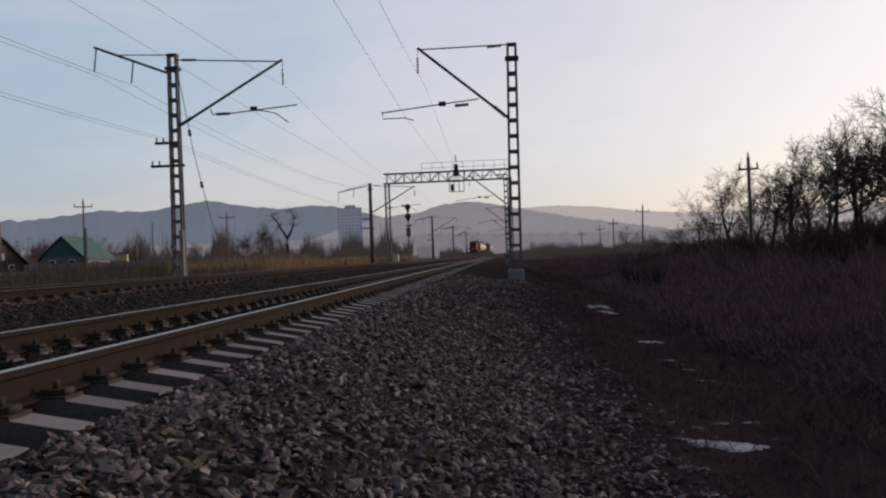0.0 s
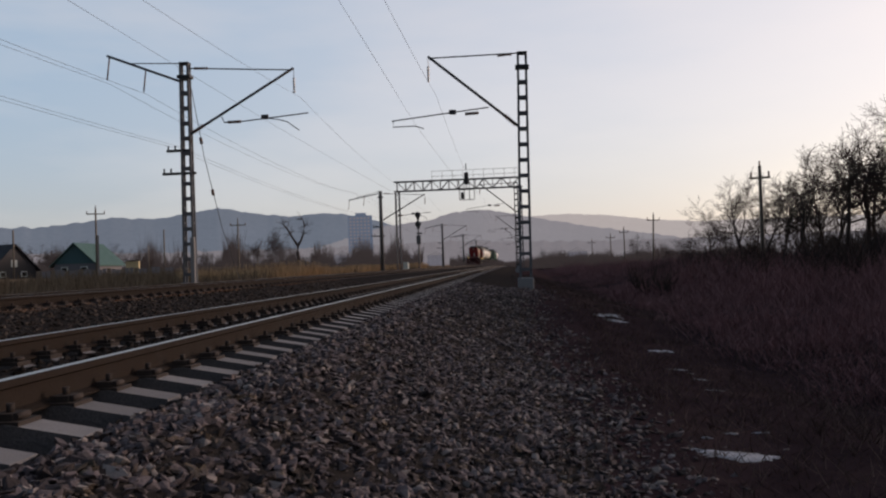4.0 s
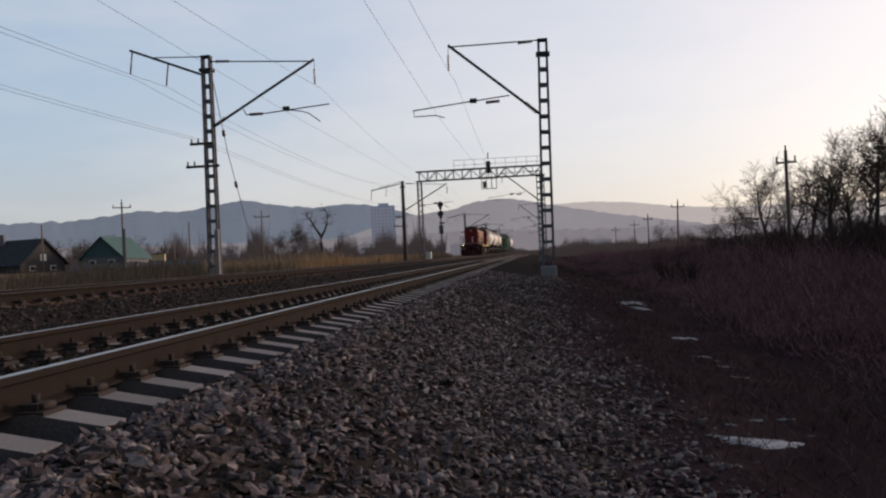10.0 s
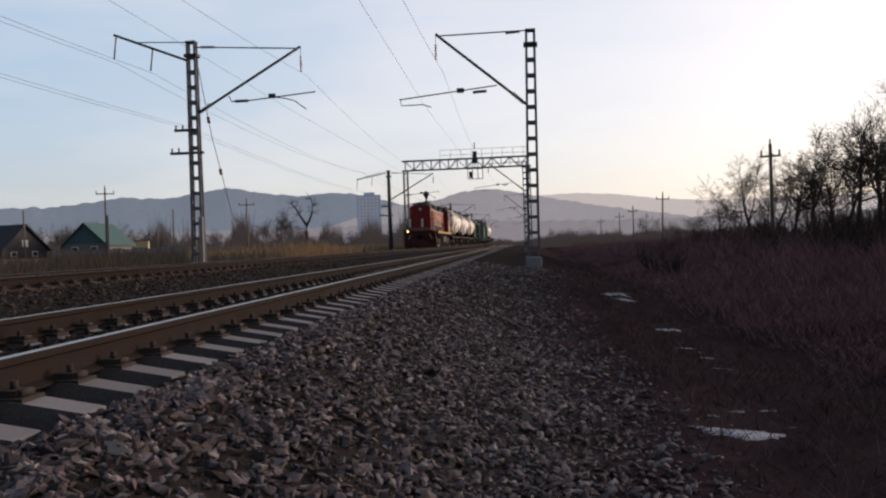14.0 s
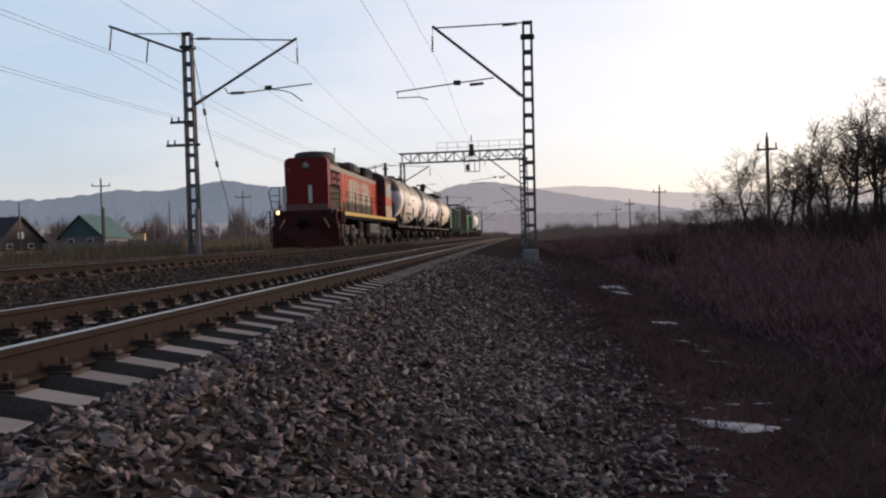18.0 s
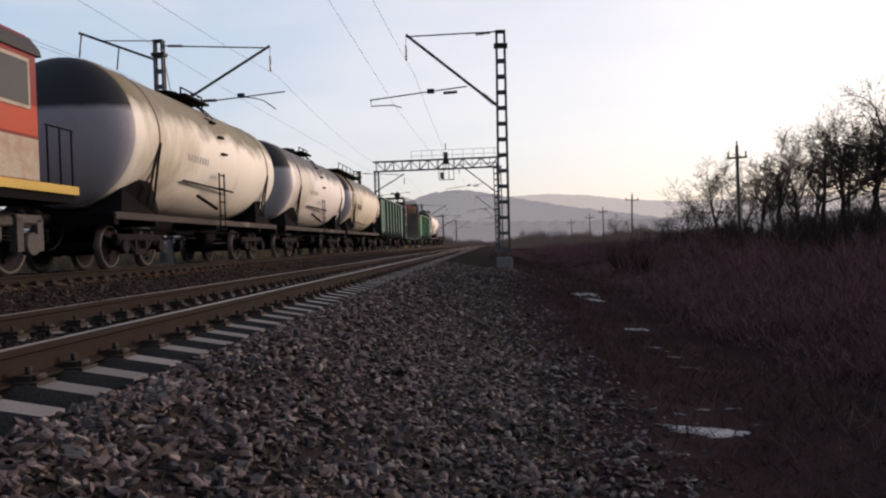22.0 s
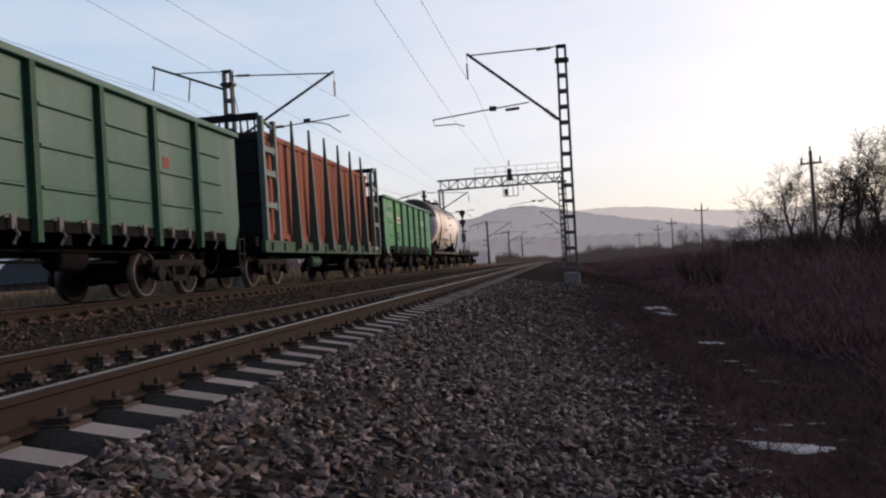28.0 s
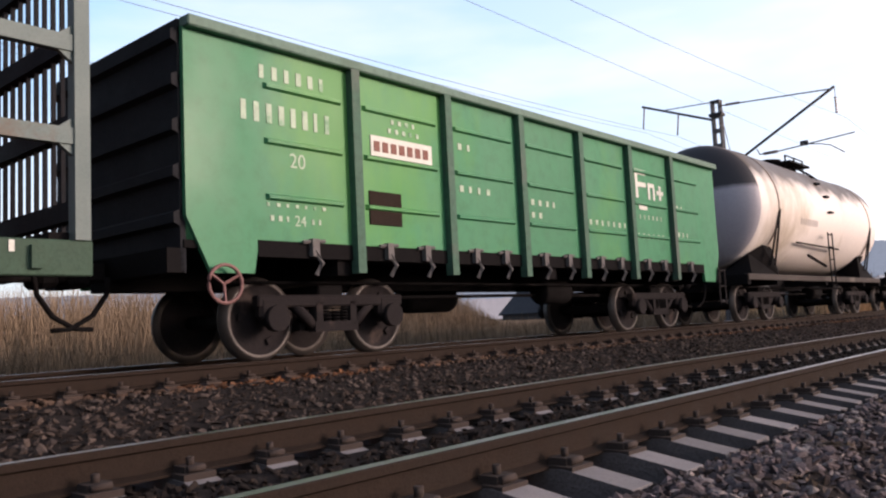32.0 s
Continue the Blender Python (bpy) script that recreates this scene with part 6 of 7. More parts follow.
# ---- gantry and signals ----
def gantry():
    y, xl, xr, zt, zb = 92.5, -12.35, 1.75, 10.25, 9.15
    t = thing("signal_gantry", "grey steel truss gantry spanning both tracks", "gantry", pose(0, y, 0))
    for x in (xl, xr):
        bm = bmesh.new()
        for sx in (-1, 1):
            for sy in (-1, 1):
                box(bm, x + sx * 0.22 - 0.05, x + sx * 0.22 + 0.05, sy * 0.35 - 0.05, sy * 0.35 + 0.05, -0.6, zb)
        part("column", bm, M_STEEL, t)
        for k in range(14):
            z = 0.2 + k * 0.64
            for sy in (-1, 1):
                bm = bmesh.new()
                tube(bm, [(x - 0.22, sy * 0.35, z), (x + 0.22, sy * 0.35, z + 0.6)], 0.02, 4)
                part("lacing_bar", bm, M_STEEL, t)
    for z in (zb, zt):
        for sy in (-1, 1):
            bm = bmesh.new()
            box(bm, xl - 0.35, xr + 0.35, sy * 0.4 - 0.05, sy * 0.4 + 0.05, z - 0.06, z + 0.06)
            part("chord", bm, M_STEEL, t)
    n = 14
    for k in range(n):
        a, b = xl + (xr - xl) * k / n, xl + (xr - xl) * (k + 1) / n
        p, q = ((a, zb), (b, zt)) if k % 2 else ((a, zt), (b, zb))
        for sy in (-1, 1):
            bm = bmesh.new()
            tube(bm, [(a, sy * 0.4, zb), (a, sy * 0.4, zt)], 0.035, 4)
            tube(bm, [(p[0], sy * 0.4, p[1]), (q[0], sy * 0.4, q[1])], 0.035, 4)
            part("brace", bm, M_STEEL, t)
    bm = bmesh.new()
    for k in range(9):
        x = -8.3 + k * 1.2
        tube(bm, [(x, 0.4, zt), (x, 0.4, zt + 1.15)], 0.02, 4)
    for z in (zt + 0.55, zt + 1.15):
        tube(bm, [(-8.3, 0.4, z), (xr, 0.4, z)], 0.02, 4)
    part("railing", bm, M_STEEL, t)
    # signal cage
    for sx in (-0.85, -0.3, 0.3, 0.85):
        bm = bmesh.new()
        tube(bm, [(-4.25 + sx, -0.6, 7.85), (-4.25 + sx, -0.6, zt)], 0.04, 4)
        part("cage_bar", bm, M_DARKSTEEL, t)
    for z in (7.85, 9.0):
        bm = bmesh.new()
        tube(bm, [(-5.1, -0.6, z), (-3.4, -0.6, z)], 0.04, 4)
        part("cage_rail", bm, M_DARKSTEEL, t)
    bm = bmesh.new()
    box(bm, -4.5, -4.0, -0.75, -0.55, 9.6, 11.0, bevel=0.06)
    tube(bm, [(-4.25, -0.65, 11.3), (-4.25, -0.65, 12.0)], 0.06, 6)
    part("signal_head", bm, M_DARKSTEEL, t)
    bm = bmesh.new()
    box(bm, -4.95, -4.6, -0.75, -0.5, 7.95, 8.7, bevel=0.04)
    part("signal_head", bm, M_DARKSTEEL, t)
    return t


gantry()


def signal_post():
    t = thing("colour_light_signal", "tall signal post with dark round lamp heads", "signal", pose(-12.15, 112, 0))
    bm = bmesh.new()
    tube(bm, [(0, 0, -0.6), (0, 0, 7.6)], 0.12, 8)
    part("post", bm, M_POSTCON, t)
    for z in (6.1, 7.4):
        bm = bmesh.new()
        lathe(bm, [(0.05, -0.08), (0.42, -0.06), (0.42, 0.04), (0.05, 0.06)], 'Y', 16, Matrix.Translation((0, -0.2, z + 0.2)))
        box(bm, -0.2, 0.2, -0.2, 0.15, z - 0.45, z + 0.6, bevel=0.05)
        part("lamp_head", bm, M_DARKSTEEL, t)
    bm = bmesh.new()
    box(bm, -0.25, 0.55, -0.15, 0.15, 4.9, 5.1)
    box(bm, -0.3, 0.3, -0.15, 0.2, 3.5, 4.7)
    part("signal_box", bm, M_STEEL, t)
    return t


signal_post()
cab_ = thing("relay_cabinet", "small white relay cabinet beside the track", "cabinet", pose(-11.75, 93.5, -0.4))
bm = bmesh.new()
box(bm, -0.3, 0.3, -0.25, 0.25, 0, 1.3, bevel=0.03)
part("body", bm, M_WHITE, cab_)
bm = bmesh.new()
box(bm, -0.34, 0.34, -0.29, 0.29, 1.3, 1.36)
part("lid", bm, M_WHITE, cab_)
post_ = thing("concrete_post", "pale concrete cable post beside a mast", "post", pose(-12.64, 31.6, -0.1))
bm = bmesh.new()
box(bm, -0.085, 0.085, -0.085, 0.085, -0.4, 2.05, bevel=0.02)
part("shaft", bm, M_POSTCON, post_)
bm = bmesh.new()
box(bm, -0.3, 0.3, -0.3, 0.3, -0.5, 0.06, bevel=0.03)
part("foot", bm, M_POSTCON, post_)
guy_ = thing("guy_wire", "dark anchor wire of a mast with insulators", "wire")
bm = bmesh.new()
tube(bm, [(-12.8, 32.1, 8.6), (-12.74, 33.4, 5.4), (-12.68, 35.2, 2.4), (-12.6, 37.5, -0.3)], 0.016, 5)
part("strand", bm, M_WIRE, guy_)
for p in ((-12.75, 33.1, 6.1), (-12.71, 34.2, 4.0)):
    bm = bmesh.new()
    tube(bm, [Vector(p) + Vector((0, -0.05, 0.12)), Vector(p) - Vector((0, -0.05, 0.12))], 0.07, 8)
    part("insulator", bm, M_INSUL, guy_)


# ---- bare trees ----
def limb(out, p, d, length, r, depth, rnd, fine):
    """Grows one limb and its forks as bent tapered bars."""
    steps = 3 if depth > 1 else 2
    q, dd, rr = p.copy(), d.copy(), r
    for i in range(steps):
        nd = (dd + Vector((rnd.gauss(0, 0.16), rnd.gauss(0, 0.16), rnd.gauss(0.09, 0.12)))).normalized()
        nq = q + nd * length / steps
        nr = rr * (0.82 if depth > 0 else 0.6)
        out.append((q.copy(), nq.copy(), rr, nr, depth))
        if depth > 0 and i > 0 or depth > 2:
            for _ in range(1):
                side = Vector((rnd.gauss(0, 1), rnd.gauss(0, 1), rnd.gauss(0.5, 0.45))).normalized()
                bd = (nd * 0.75 + side * 0.75).normalized()
                limb(out, nq, bd, length * rnd.uniform(0.58, 0.85), nr * rnd.uniform(0.5, 0.7), depth - 1, rnd, fine)
        q, dd, rr = nq, nd, nr
    if depth > 0:
        limb(out, q, dd, length * 0.7, rr, depth - 1, rnd, fine)


def segs_mesh(name, segs, sides, mat, parent, rmin, chain=False):
    """Tapered bars as one mesh; a chain joins each bar to the one before it."""
    verts, faces = [], []
    for no, (a, b, r0, r1, _) in enumerate(segs):
        d = (b - a).normalized()
        s = d.orthogonal().normalized()
        u = d.cross(s)
        i = len(verts)
        for p, r in ((a, max(r0, rmin)), (b, max(r1, rmin))):
            for k in range(sides):
                t = 2 * math.pi * k / sides
                verts.append(p + (s * math.cos(t) + u * math.sin(t)) * r)
        for k in range(sides):
            faces.append((i + k, i + (k + 1) % sides, i + sides + (k + 1) % sides, i + sides + k))
            if chain and no and (segs[no - 1][1] - a).length < 1e-4:
                faces.append((i - sides + k, i - sides + (k + 1) % sides, i + (k + 1) % sides, i + k))
    return obj(name, verts, faces, mat, parent, smooth=True)


def tree(seed, height, label, levels=4, forks=1, spread=0.35):
    """A bare tree of the given height: trunk, limbs, and a crown of fine twigs."""
    rnd = random.Random(seed)
    segs = []
    t = thing("bare_tree", label, "tree", group="bare trees")
    for k in range(forks):
        lean = Vector((rnd.gauss(0, spread * 0.5), rnd.gauss(0, spread * 0.5), 1)).normalized()
        limb(segs, Vector((rnd.gauss(0, 0.12), rnd.gauss(0, 0.12), -0.4)), lean, height * 0.42, height * 0.021, levels, rnd, 0)
    k = height / max(s[1].z for s in segs)
    segs = [(a * k, b * k, r0 * k, r1 * k, d) for a, b, r0, r1, d in segs]
    segs_mesh("trunk", [s for s in segs if s[4] >= levels - 1], 7, M_BARK, t, 0.035)
    segs_mesh("limb", [s for s in segs if 1 <= s[4] < levels - 1], 4, M_BARK, t, 0.014)["kind"] = "stuff"
    segs_mesh("crown", [s for s in segs if s[4] < 1], 3, M_BARK, t, 0.0065)["kind"] = "stuff"
    return t


def placed(ob, az, dist, turn, size, z=None):
    x, y = at(az, dist)
    zz = (ground_z(x, y) if z is None else z)
    return copy_thing(ob, pose(x, y, zz, 0, 0, turn) @ Matrix.Scale(size, 4))


def branch(out, p, d, length, r, level, last, limb_no, rnd):
    """Grows a winding branch and its side branches; each piece notes its level and its main limb."""
    steps = 6 if level == 0 else 4 if level < 3 else 3 if level < last else 2
    q, dd, turn = p.copy(), d.copy(), rnd.uniform(0, 6.28)
    wob = 0.09 if level == 0 else 0.2
    for i in range(steps):
        dd = (dd + Vector((rnd.gauss(0, wob), rnd.gauss(0, wob), rnd.gauss(0.05 if level < 3 else 0.0, wob * 0.7)))).normalized()
        nq = q + dd * length / steps
        f = (i + 1) / steps
        r0, r1 = r * (1 - 0.6 * i / steps), r * (1 - 0.6 * f)
        out.append((q.copy(), nq.copy(), r0, r1, level, limb_no))
        if level < last and f >= (0.6 if level == 0 else 0.24):
            for _ in range(2 if level in (0, last - 1) or rnd.random() < 0.25 else 1):
                turn += 2.4 + rnd.gauss(0, 0.4)
                side = dd.orthogonal().normalized()
                side = side * math.cos(turn) + dd.cross(side) * math.sin(turn)
                tilt = radians(rnd.uniform(38, 68) if level < 2 else rnd.uniform(30, 62))
                size = length * (rnd.uniform(0.5, 0.8) if level == 0 else rnd.uniform(0.42, 0.68)) * (1.15 - 0.4 * f)
                if level == 0:
                    limb_no += 1
                branch(out, nq, dd * math.cos(tilt) + side * math.sin(tilt), size, r1 * rnd.uniform(0.45, 0.7), level + 1, last, limb_no, rnd)
        q = nq
    if level < last:
        branch(out, q, dd, length * 0.55, r * 0.4, level + 1, last, 0, rnd)


def crowned_tree(seed, label, levels=4, lean=0.08, height=8.0):
    """A bare tree: a forking trunk, winding main limbs and a fine rounded crown of twigs."""
    rnd = random.Random(seed)
    segs = []
    t = thing("bare_tree", label, "tree", group="bare trees")
    branch(segs, Vector((0, 0, -0.4)), Vector((rnd.gauss(0, lean), rnd.gauss(0, lean), 1)).normalized(), 4.2, 0.17, 0, levels, 0, rnd)
    k = height / max(s[1].z for s in segs)
    segs = [(a * k, b * k, r0 * k, r1 * k, lv, n) for a, b, r0, r1, lv, n in segs]
    segs_mesh("trunk", [s[:5] for s in segs if s[4] == 0], 8, M_BARK, t, 0.04)
    for n in sorted({s[5] for s in segs if s[4] == 1}):
        segs_mesh("limb", [s[:5] for s in segs if s[4] == 1 and s[5] == n], 5, M_BARK, t, 0.016, True)
    segs_mesh("crown", [s[:5] for s in segs if s[4] > 1], 3, M_BARK, t, 0.0085)["kind"] = "stuff"
    return t


LABEL_T = "bare leafless tree with dark spreading branches"
protos = [crowned_tree(k + 3, LABEL_T) for k in range(5)]
SKYLINE = [(8, 1.6), (12, 2.2), (13, 3.0), (14.2, 3.5), (15.3, 5.5), (16, 5.9), (18, 6.0), (19.5, 6.4), (21, 7.9), (23.3, 9.3), (25, 9.8), (32, 10.4)]
spots = []
for az, dist, k in ((14.1, 80, 1.0), (16.1, 66, 1.0), (18.3, 68, 0.96), (19.9, 66, 1.0), (22.0, 66, 1.0), (24.6, 62, 1.0), (17.2, 80, 0.86), (20.9, 78, 0.86), (23.2, 76, 0.9), (26.6, 66, 1.0), (28.6, 60, 1.0), (31.0, 62, 1.0), (15.2, 92, 0.6), (12.9, 100, 0.7), (9.0, 185, 1.05), (11.2, 150, 0.6), (25.6, 80, 0.8), (18.9, 90, 0.7), (21.6, 92, 0.76), (23.9, 90, 0.8), (16.6, 100, 0.62), (20.2, 98, 0.66), (27.5, 84, 0.8)):
    x, y = at(az, dist)
    spots.append((az, dist, k * (dist * math.tan(radians(lerp(az, SKYLINE))) * 0.97 + 0.45 - ground_z(x, y)) / 8.0))
# unseen trees added to the right, out of view, to shade ground and train
rnd = random.Random(12)
for k in range(20):
    az, dist = 34 + 3.1 * k, 52 + rnd.uniform(-6, 6)
    spots.append((az, dist, rnd.uniform(1.45, 1.75)))
for k, (az, dist, size) in enumerate(spots):
    if k < len(protos):
        x, y = at(az, dist)
        protos[k].matrix_basis = pose(x, y, ground_z(x, y), 0, 0, k * 67) @ Matrix.Scale(size, 4)
    else:
        base = protos[k % len(protos)]
        keep = base.matrix_basis.copy()
        base.matrix_basis = Matrix.Identity(4)
        placed(base, az, dist, k * 47.0, size)
        base.matrix_basis = keep
left = [(-16.2, 165, 1.1), (-16.9, 160, 1.15), (-17.4, 172, 0.95), (-19.6, 175, 0.75), (-20.6, 180, 0.7), (-18.2, 190, 0.6), (-30.6, 160, 0.8), (-27.2, 165, 0.9), (-26.4, 170, 0.75), (-34, 155, 0.8), (-13.6, 210, 0.8), (-12.2, 230, 0.6), (-22.0, 185, 0.55), (-24.4, 190, 0.6), (-9.0, 260, 0.7), (-6.6, 280, 0.6), (2.5, 260, 0.6), (4.2, 250, 0.5), (-31.4, 185, 1.0), (-29.9, 190, 0.95), (-28.3, 185, 1.05), (-25.6, 195, 0.9), (-19.2, 185, 0.9), (-18.0, 178, 0.85), (-15.6, 185, 0.75), (-11.5, 210, 0.65), (-33.2, 175, 1.0)]
for k, (az, dist, size) in enumerate(left):
    base = protos[(k * 2) % 5]
    keep = base.matrix_basis.copy()
    base.matrix_basis = Matrix.Identity(4)
    placed(base, az, dist, k * 91.0, size, 0.0)
    base.matrix_basis = keep
# low bare shrubs among the brush
shrubs = [tree(60 + k, 3.0, "low many-stemmed bare shrub", 3, 6, 1.1) for k in range(3)]
for sh in shrubs:
    tagged(sh, "low many-stemmed bare shrub in the brush", "shrub", "bare shrubs")
    sh.name = "bare_shrub"
rnd = random.Random(77)
for k in range(110):
    az, dist = (rnd.uniform(9.5, 31), rnd.uniform(34, 62)) if k < 54 else (rnd.uniform(13, 32), rnd.uniform(58, 84))
    size = rnd.uniform(0.55, 1.0) * (0.6 + 0.035 * (az - 9)) * (1.0 if k < 54 else 1.35)
    x, y = at(az, dist)
    if k < 3:
        shrubs[k].matrix_basis = pose(x, y, ground_z(x, y), 0, 0, k * 70) @ Matrix.Scale(size, 4)
    else:
        base = shrubs[k % 3]
        keep = base.matrix_basis.copy()
        base.matrix_basis = Matrix.Identity(4)
        placed(base, az, dist, k * 53.0, size)
        base.matrix_basis = keep
# the pollarded tree with a forked top
def forked_tree():
    rnd = random.Random(41)
    t = thing("bare_tree", "pollarded tree with a tall forked top in the field", "tree", group="bare trees")
    bm = bmesh.new()
    tube(bm, [(0, 0, -0.5), (0.06, 0, 1.8), (-0.05, 0, 3.6), (0.02, 0, 5.0)], 0.34, 8, 0.26)
    part("trunk", bm, M_BARK, t)
    segs = []
    for pts in (((0.0, 4.9), (-0.6, 5.9), (-1.3, 7.0), (-1.9, 8.2), (-2.6, 9.0)), ((0.0, 4.9), (0.6, 5.9), (1.1, 7.2), (1.3, 8.5), (1.0, 9.7))):
        bm = bmesh.new()
        tube(bm, [(x, 0, z) for x, z in pts], 0.24, 7, 0.09)
        part("limb", bm, M_BARK, t)
        for x, z in pts[2:]:
            for _ in range(5):
                d = Vector((rnd.gauss(0, 1), rnd.gauss(0, 1), rnd.gauss(0.6, 0.6))).normalized()
                branch(segs, Vector((x, 0, z)), d, rnd.uniform(0.7, 1.5), 0.05, 3, 4, 0, rnd)
    segs_mesh("crown", [s[:5] for s in segs], 3, M_BARK, t, 0.012)["kind"] = "stuff"
    x, y = at(-14.7, 150)
    t.matrix_basis = pose(x, y, 0.0, 0, 0, 10)


forked_tree()


# ---- brush, reeds and dead grass ----
def needles(name, spots_, mat, label, category):
    """Upright twigs: slim three-sided spikes, joined."""
    verts, faces = [], []
    for x, y, z, h, lx, ly, r in spots_:
        i = len(verts)
        verts += [(x - r, y - r * 0.6, z), (x + r, y - r * 0.6, z), (x, y + r, z), (x + lx, y + ly, z + h)]
        faces += [(i, i + 1, i + 3), (i + 1, i + 2, i + 3), (i + 2, i, i + 3)]
    ob = obj(name, verts, faces, mat)
    return tagged(ob, label, category, kind="stuff")


def brush():
    rnd = random.Random(5)
    out = []
    # many-stemmed bushes, low at the ditch and taller behind
    for _ in range(6000):
        y = 5.5 + 150 * rnd.random() ** 2.0
        lo = 4.2 + 0.02 * y + 1.3 * noise.noise((y * 0.16, 2.0, 1.0)) + 0.8 * noise.noise((y * 0.5, 5.0, 1.0))
        if y < 14:
            lo += (14 - y) * 0.12
        x = lo + (10 + y * 0.55) * rnd.random() ** 1.5
        zb = ground_z(x, y)
        edge = min(1.0, max(0.06, (x - lo) / 6.0))
        lump = 0.5 + 0.9 * noise.noise((x * 0.2, y * 0.12, 9)) + 0.5 * noise.noise((x * 0.6, y * 0.5, 4))
        H = (0.2 + 1.15 * edge ** 0.8) * (0.5 + 1.1 * max(0.0, min(1.4, lump)))
        for _ in range(14 if y < 60 else 12):
            a, d = rnd.uniform(0, 6.283), abs(rnd.gauss(0, 0.34)) * (1 + y * 0.012)
            h = H * (rnd.uniform(0.3, 0.9) if rnd.random() < 0.9 else rnd.uniform(0.9, 1.25))
            px, py, lx, ly = x + d * math.cos(a), y + d * math.sin(a), rnd.gauss(0, 0.3) * h + 0.4 * d * math.cos(a), rnd.gauss(0, 0.3) * h + 0.4 * d * math.sin(a)
            wide = rnd.uniform(0.005, 0.010) * (1 + y * 0.02)
            out.append((px, py, zb - 0.05, h, lx, ly, wide))
            if y < 70:
                # forked twigs from the upper stem
                for f in (rnd.uniform(0.3, 0.5), rnd.uniform(0.5, 0.75)):
                    out.append((px + lx * f, py + ly * f, zb - 0.05 + h * f, h * 0.42, rnd.gauss(0, 0.3) * h, rnd.gauss(0, 0.3) * h, wide * 0.6))
    needles("brush_thicket", out, M_TWIG, "dense reddish-brown bare brush beside the ditch", "brush")
    out = []
    for _ in range(26000):
        y = 3.0 + 60 * rnd.random() ** 1.8
        x = 0.2 + 6.5 * rnd.random()
        u = x + 0.8 * noise.noise((x * 0.5, y * 0.5, 1))
        if u < 1.4 and rnd.random() > 0.12:
            continue
        h = rnd.uniform(0.03, 0.2) * (0.6 + 0.8 * (0.5 + noise.noise((x * 0.7, y * 0.7, 4))))
        out.append((x, y, ground_z(x, y) - 0.01, h, rnd.gauss(0, 0.9) * h, rnd.gauss(0, 0.9) * h, rnd.uniform(0.003, 0.006) * (1 + y * 0.02)))
    needles("dead_grass", out, M_DEADGRASS, "flattened dead grass on the slope and ditch", "grass")
    out = []
    for _ in range(26000):
        y = 24 + 110 * rnd.random() ** 1.3
        x = x_far(y) - 5.0 - 16 * rnd.random() ** 1.6
        g = noise.noise((x * 0.11, y * 0.06, 11))
        if g < -0.12 or -x / y > 0.42:
            continue
        h = rnd.uniform(0.7, 1.6) * (0.8 + 0.6 * g)
        out.append((x, y, ground_z(x, y) - 0.05, h, rnd.gauss(0, 0.14) * h, rnd.gauss(0, 0.14) * h, rnd.uniform(0.016, 0.03) * (1 + y * 0.012)))
    needles("dry_reeds", out, M_STRAW, "stand of dry straw-coloured reeds beyond the tracks", "reeds")
    out = []
    for _ in range(30000):
        y = 2 + 150 * rnd.random() ** 1.2
        x = x_far(y) - 4.6 - (6 + 0.35 * y) * rnd.random() ** 1.4
        if noise.noise((x * 0.11, y * 0.06, 11)) > 0.0 and y > 28 and rnd.random() > 0.2:
            continue
        h = rnd.uniform(0.5, 1.3) * (0.85 + 0.6 * noise.noise((x * 0.2, y * 0.2, 3)))
        out.append((x, y, ground_z(x, y) - 0.05, h, rnd.gauss(0, 0.22) * h, rnd.gauss(0, 0.22) * h, rnd.uniform(0.010, 0.022) * (1 + y * 0.02)))
    for _ in range(6000):
        y = -14 + 36 * rnd.random()
        x = x_far(y) - 4.8 - 7 * rnd.random() ** 1.3
        h = rnd.uniform(0.25, 1.0) * (0.9 + 0.7 * noise.noise((x * 0.3, y * 0.3, 3)))
        out.append((x, y, ground_z(x, y) - 0.05, h, rnd.gauss(0, 0.22) * h, rnd.gauss(0, 0.22) * h, rnd.uniform(0.012, 0.026)))
    needles("field_weeds", out, M_WEED, "brown dead weeds at the edge of the field", "weeds")
    out = []
    for _ in range(26000):
        x = -27 - 34 * rnd.random() ** 1.3
        y = -20 + (20 - x * 1.3) * rnd.random()
        lump = 0.6 + 0.7 * noise.noise((x * 0.12, y * 0.12, 21)) + 0.3 * noise.noise((x * 0.5, y * 0.5, 2))
        h = rnd.uniform(0.3, 1.0) * (3.0 + 1.9 * max(0.0, lump)) * min(1.0, (-x - 24) / 10) * min(1.0, (1.0 - x * 1.3 - y) / 8)
        out.append((x, y, ground_z(x, y) - 0.05, h, rnd.gauss(0, 0.2) * h, rnd.gauss(0, 0.2) * h, rnd.uniform(0.02, 0.05)))
    needles("field_thicket", out, M_WEED, "tall brown dead thicket out in the field", "brush")


# the haze before the scrub is put in as a faint glow
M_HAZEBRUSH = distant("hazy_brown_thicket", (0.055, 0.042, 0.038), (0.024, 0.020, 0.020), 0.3)


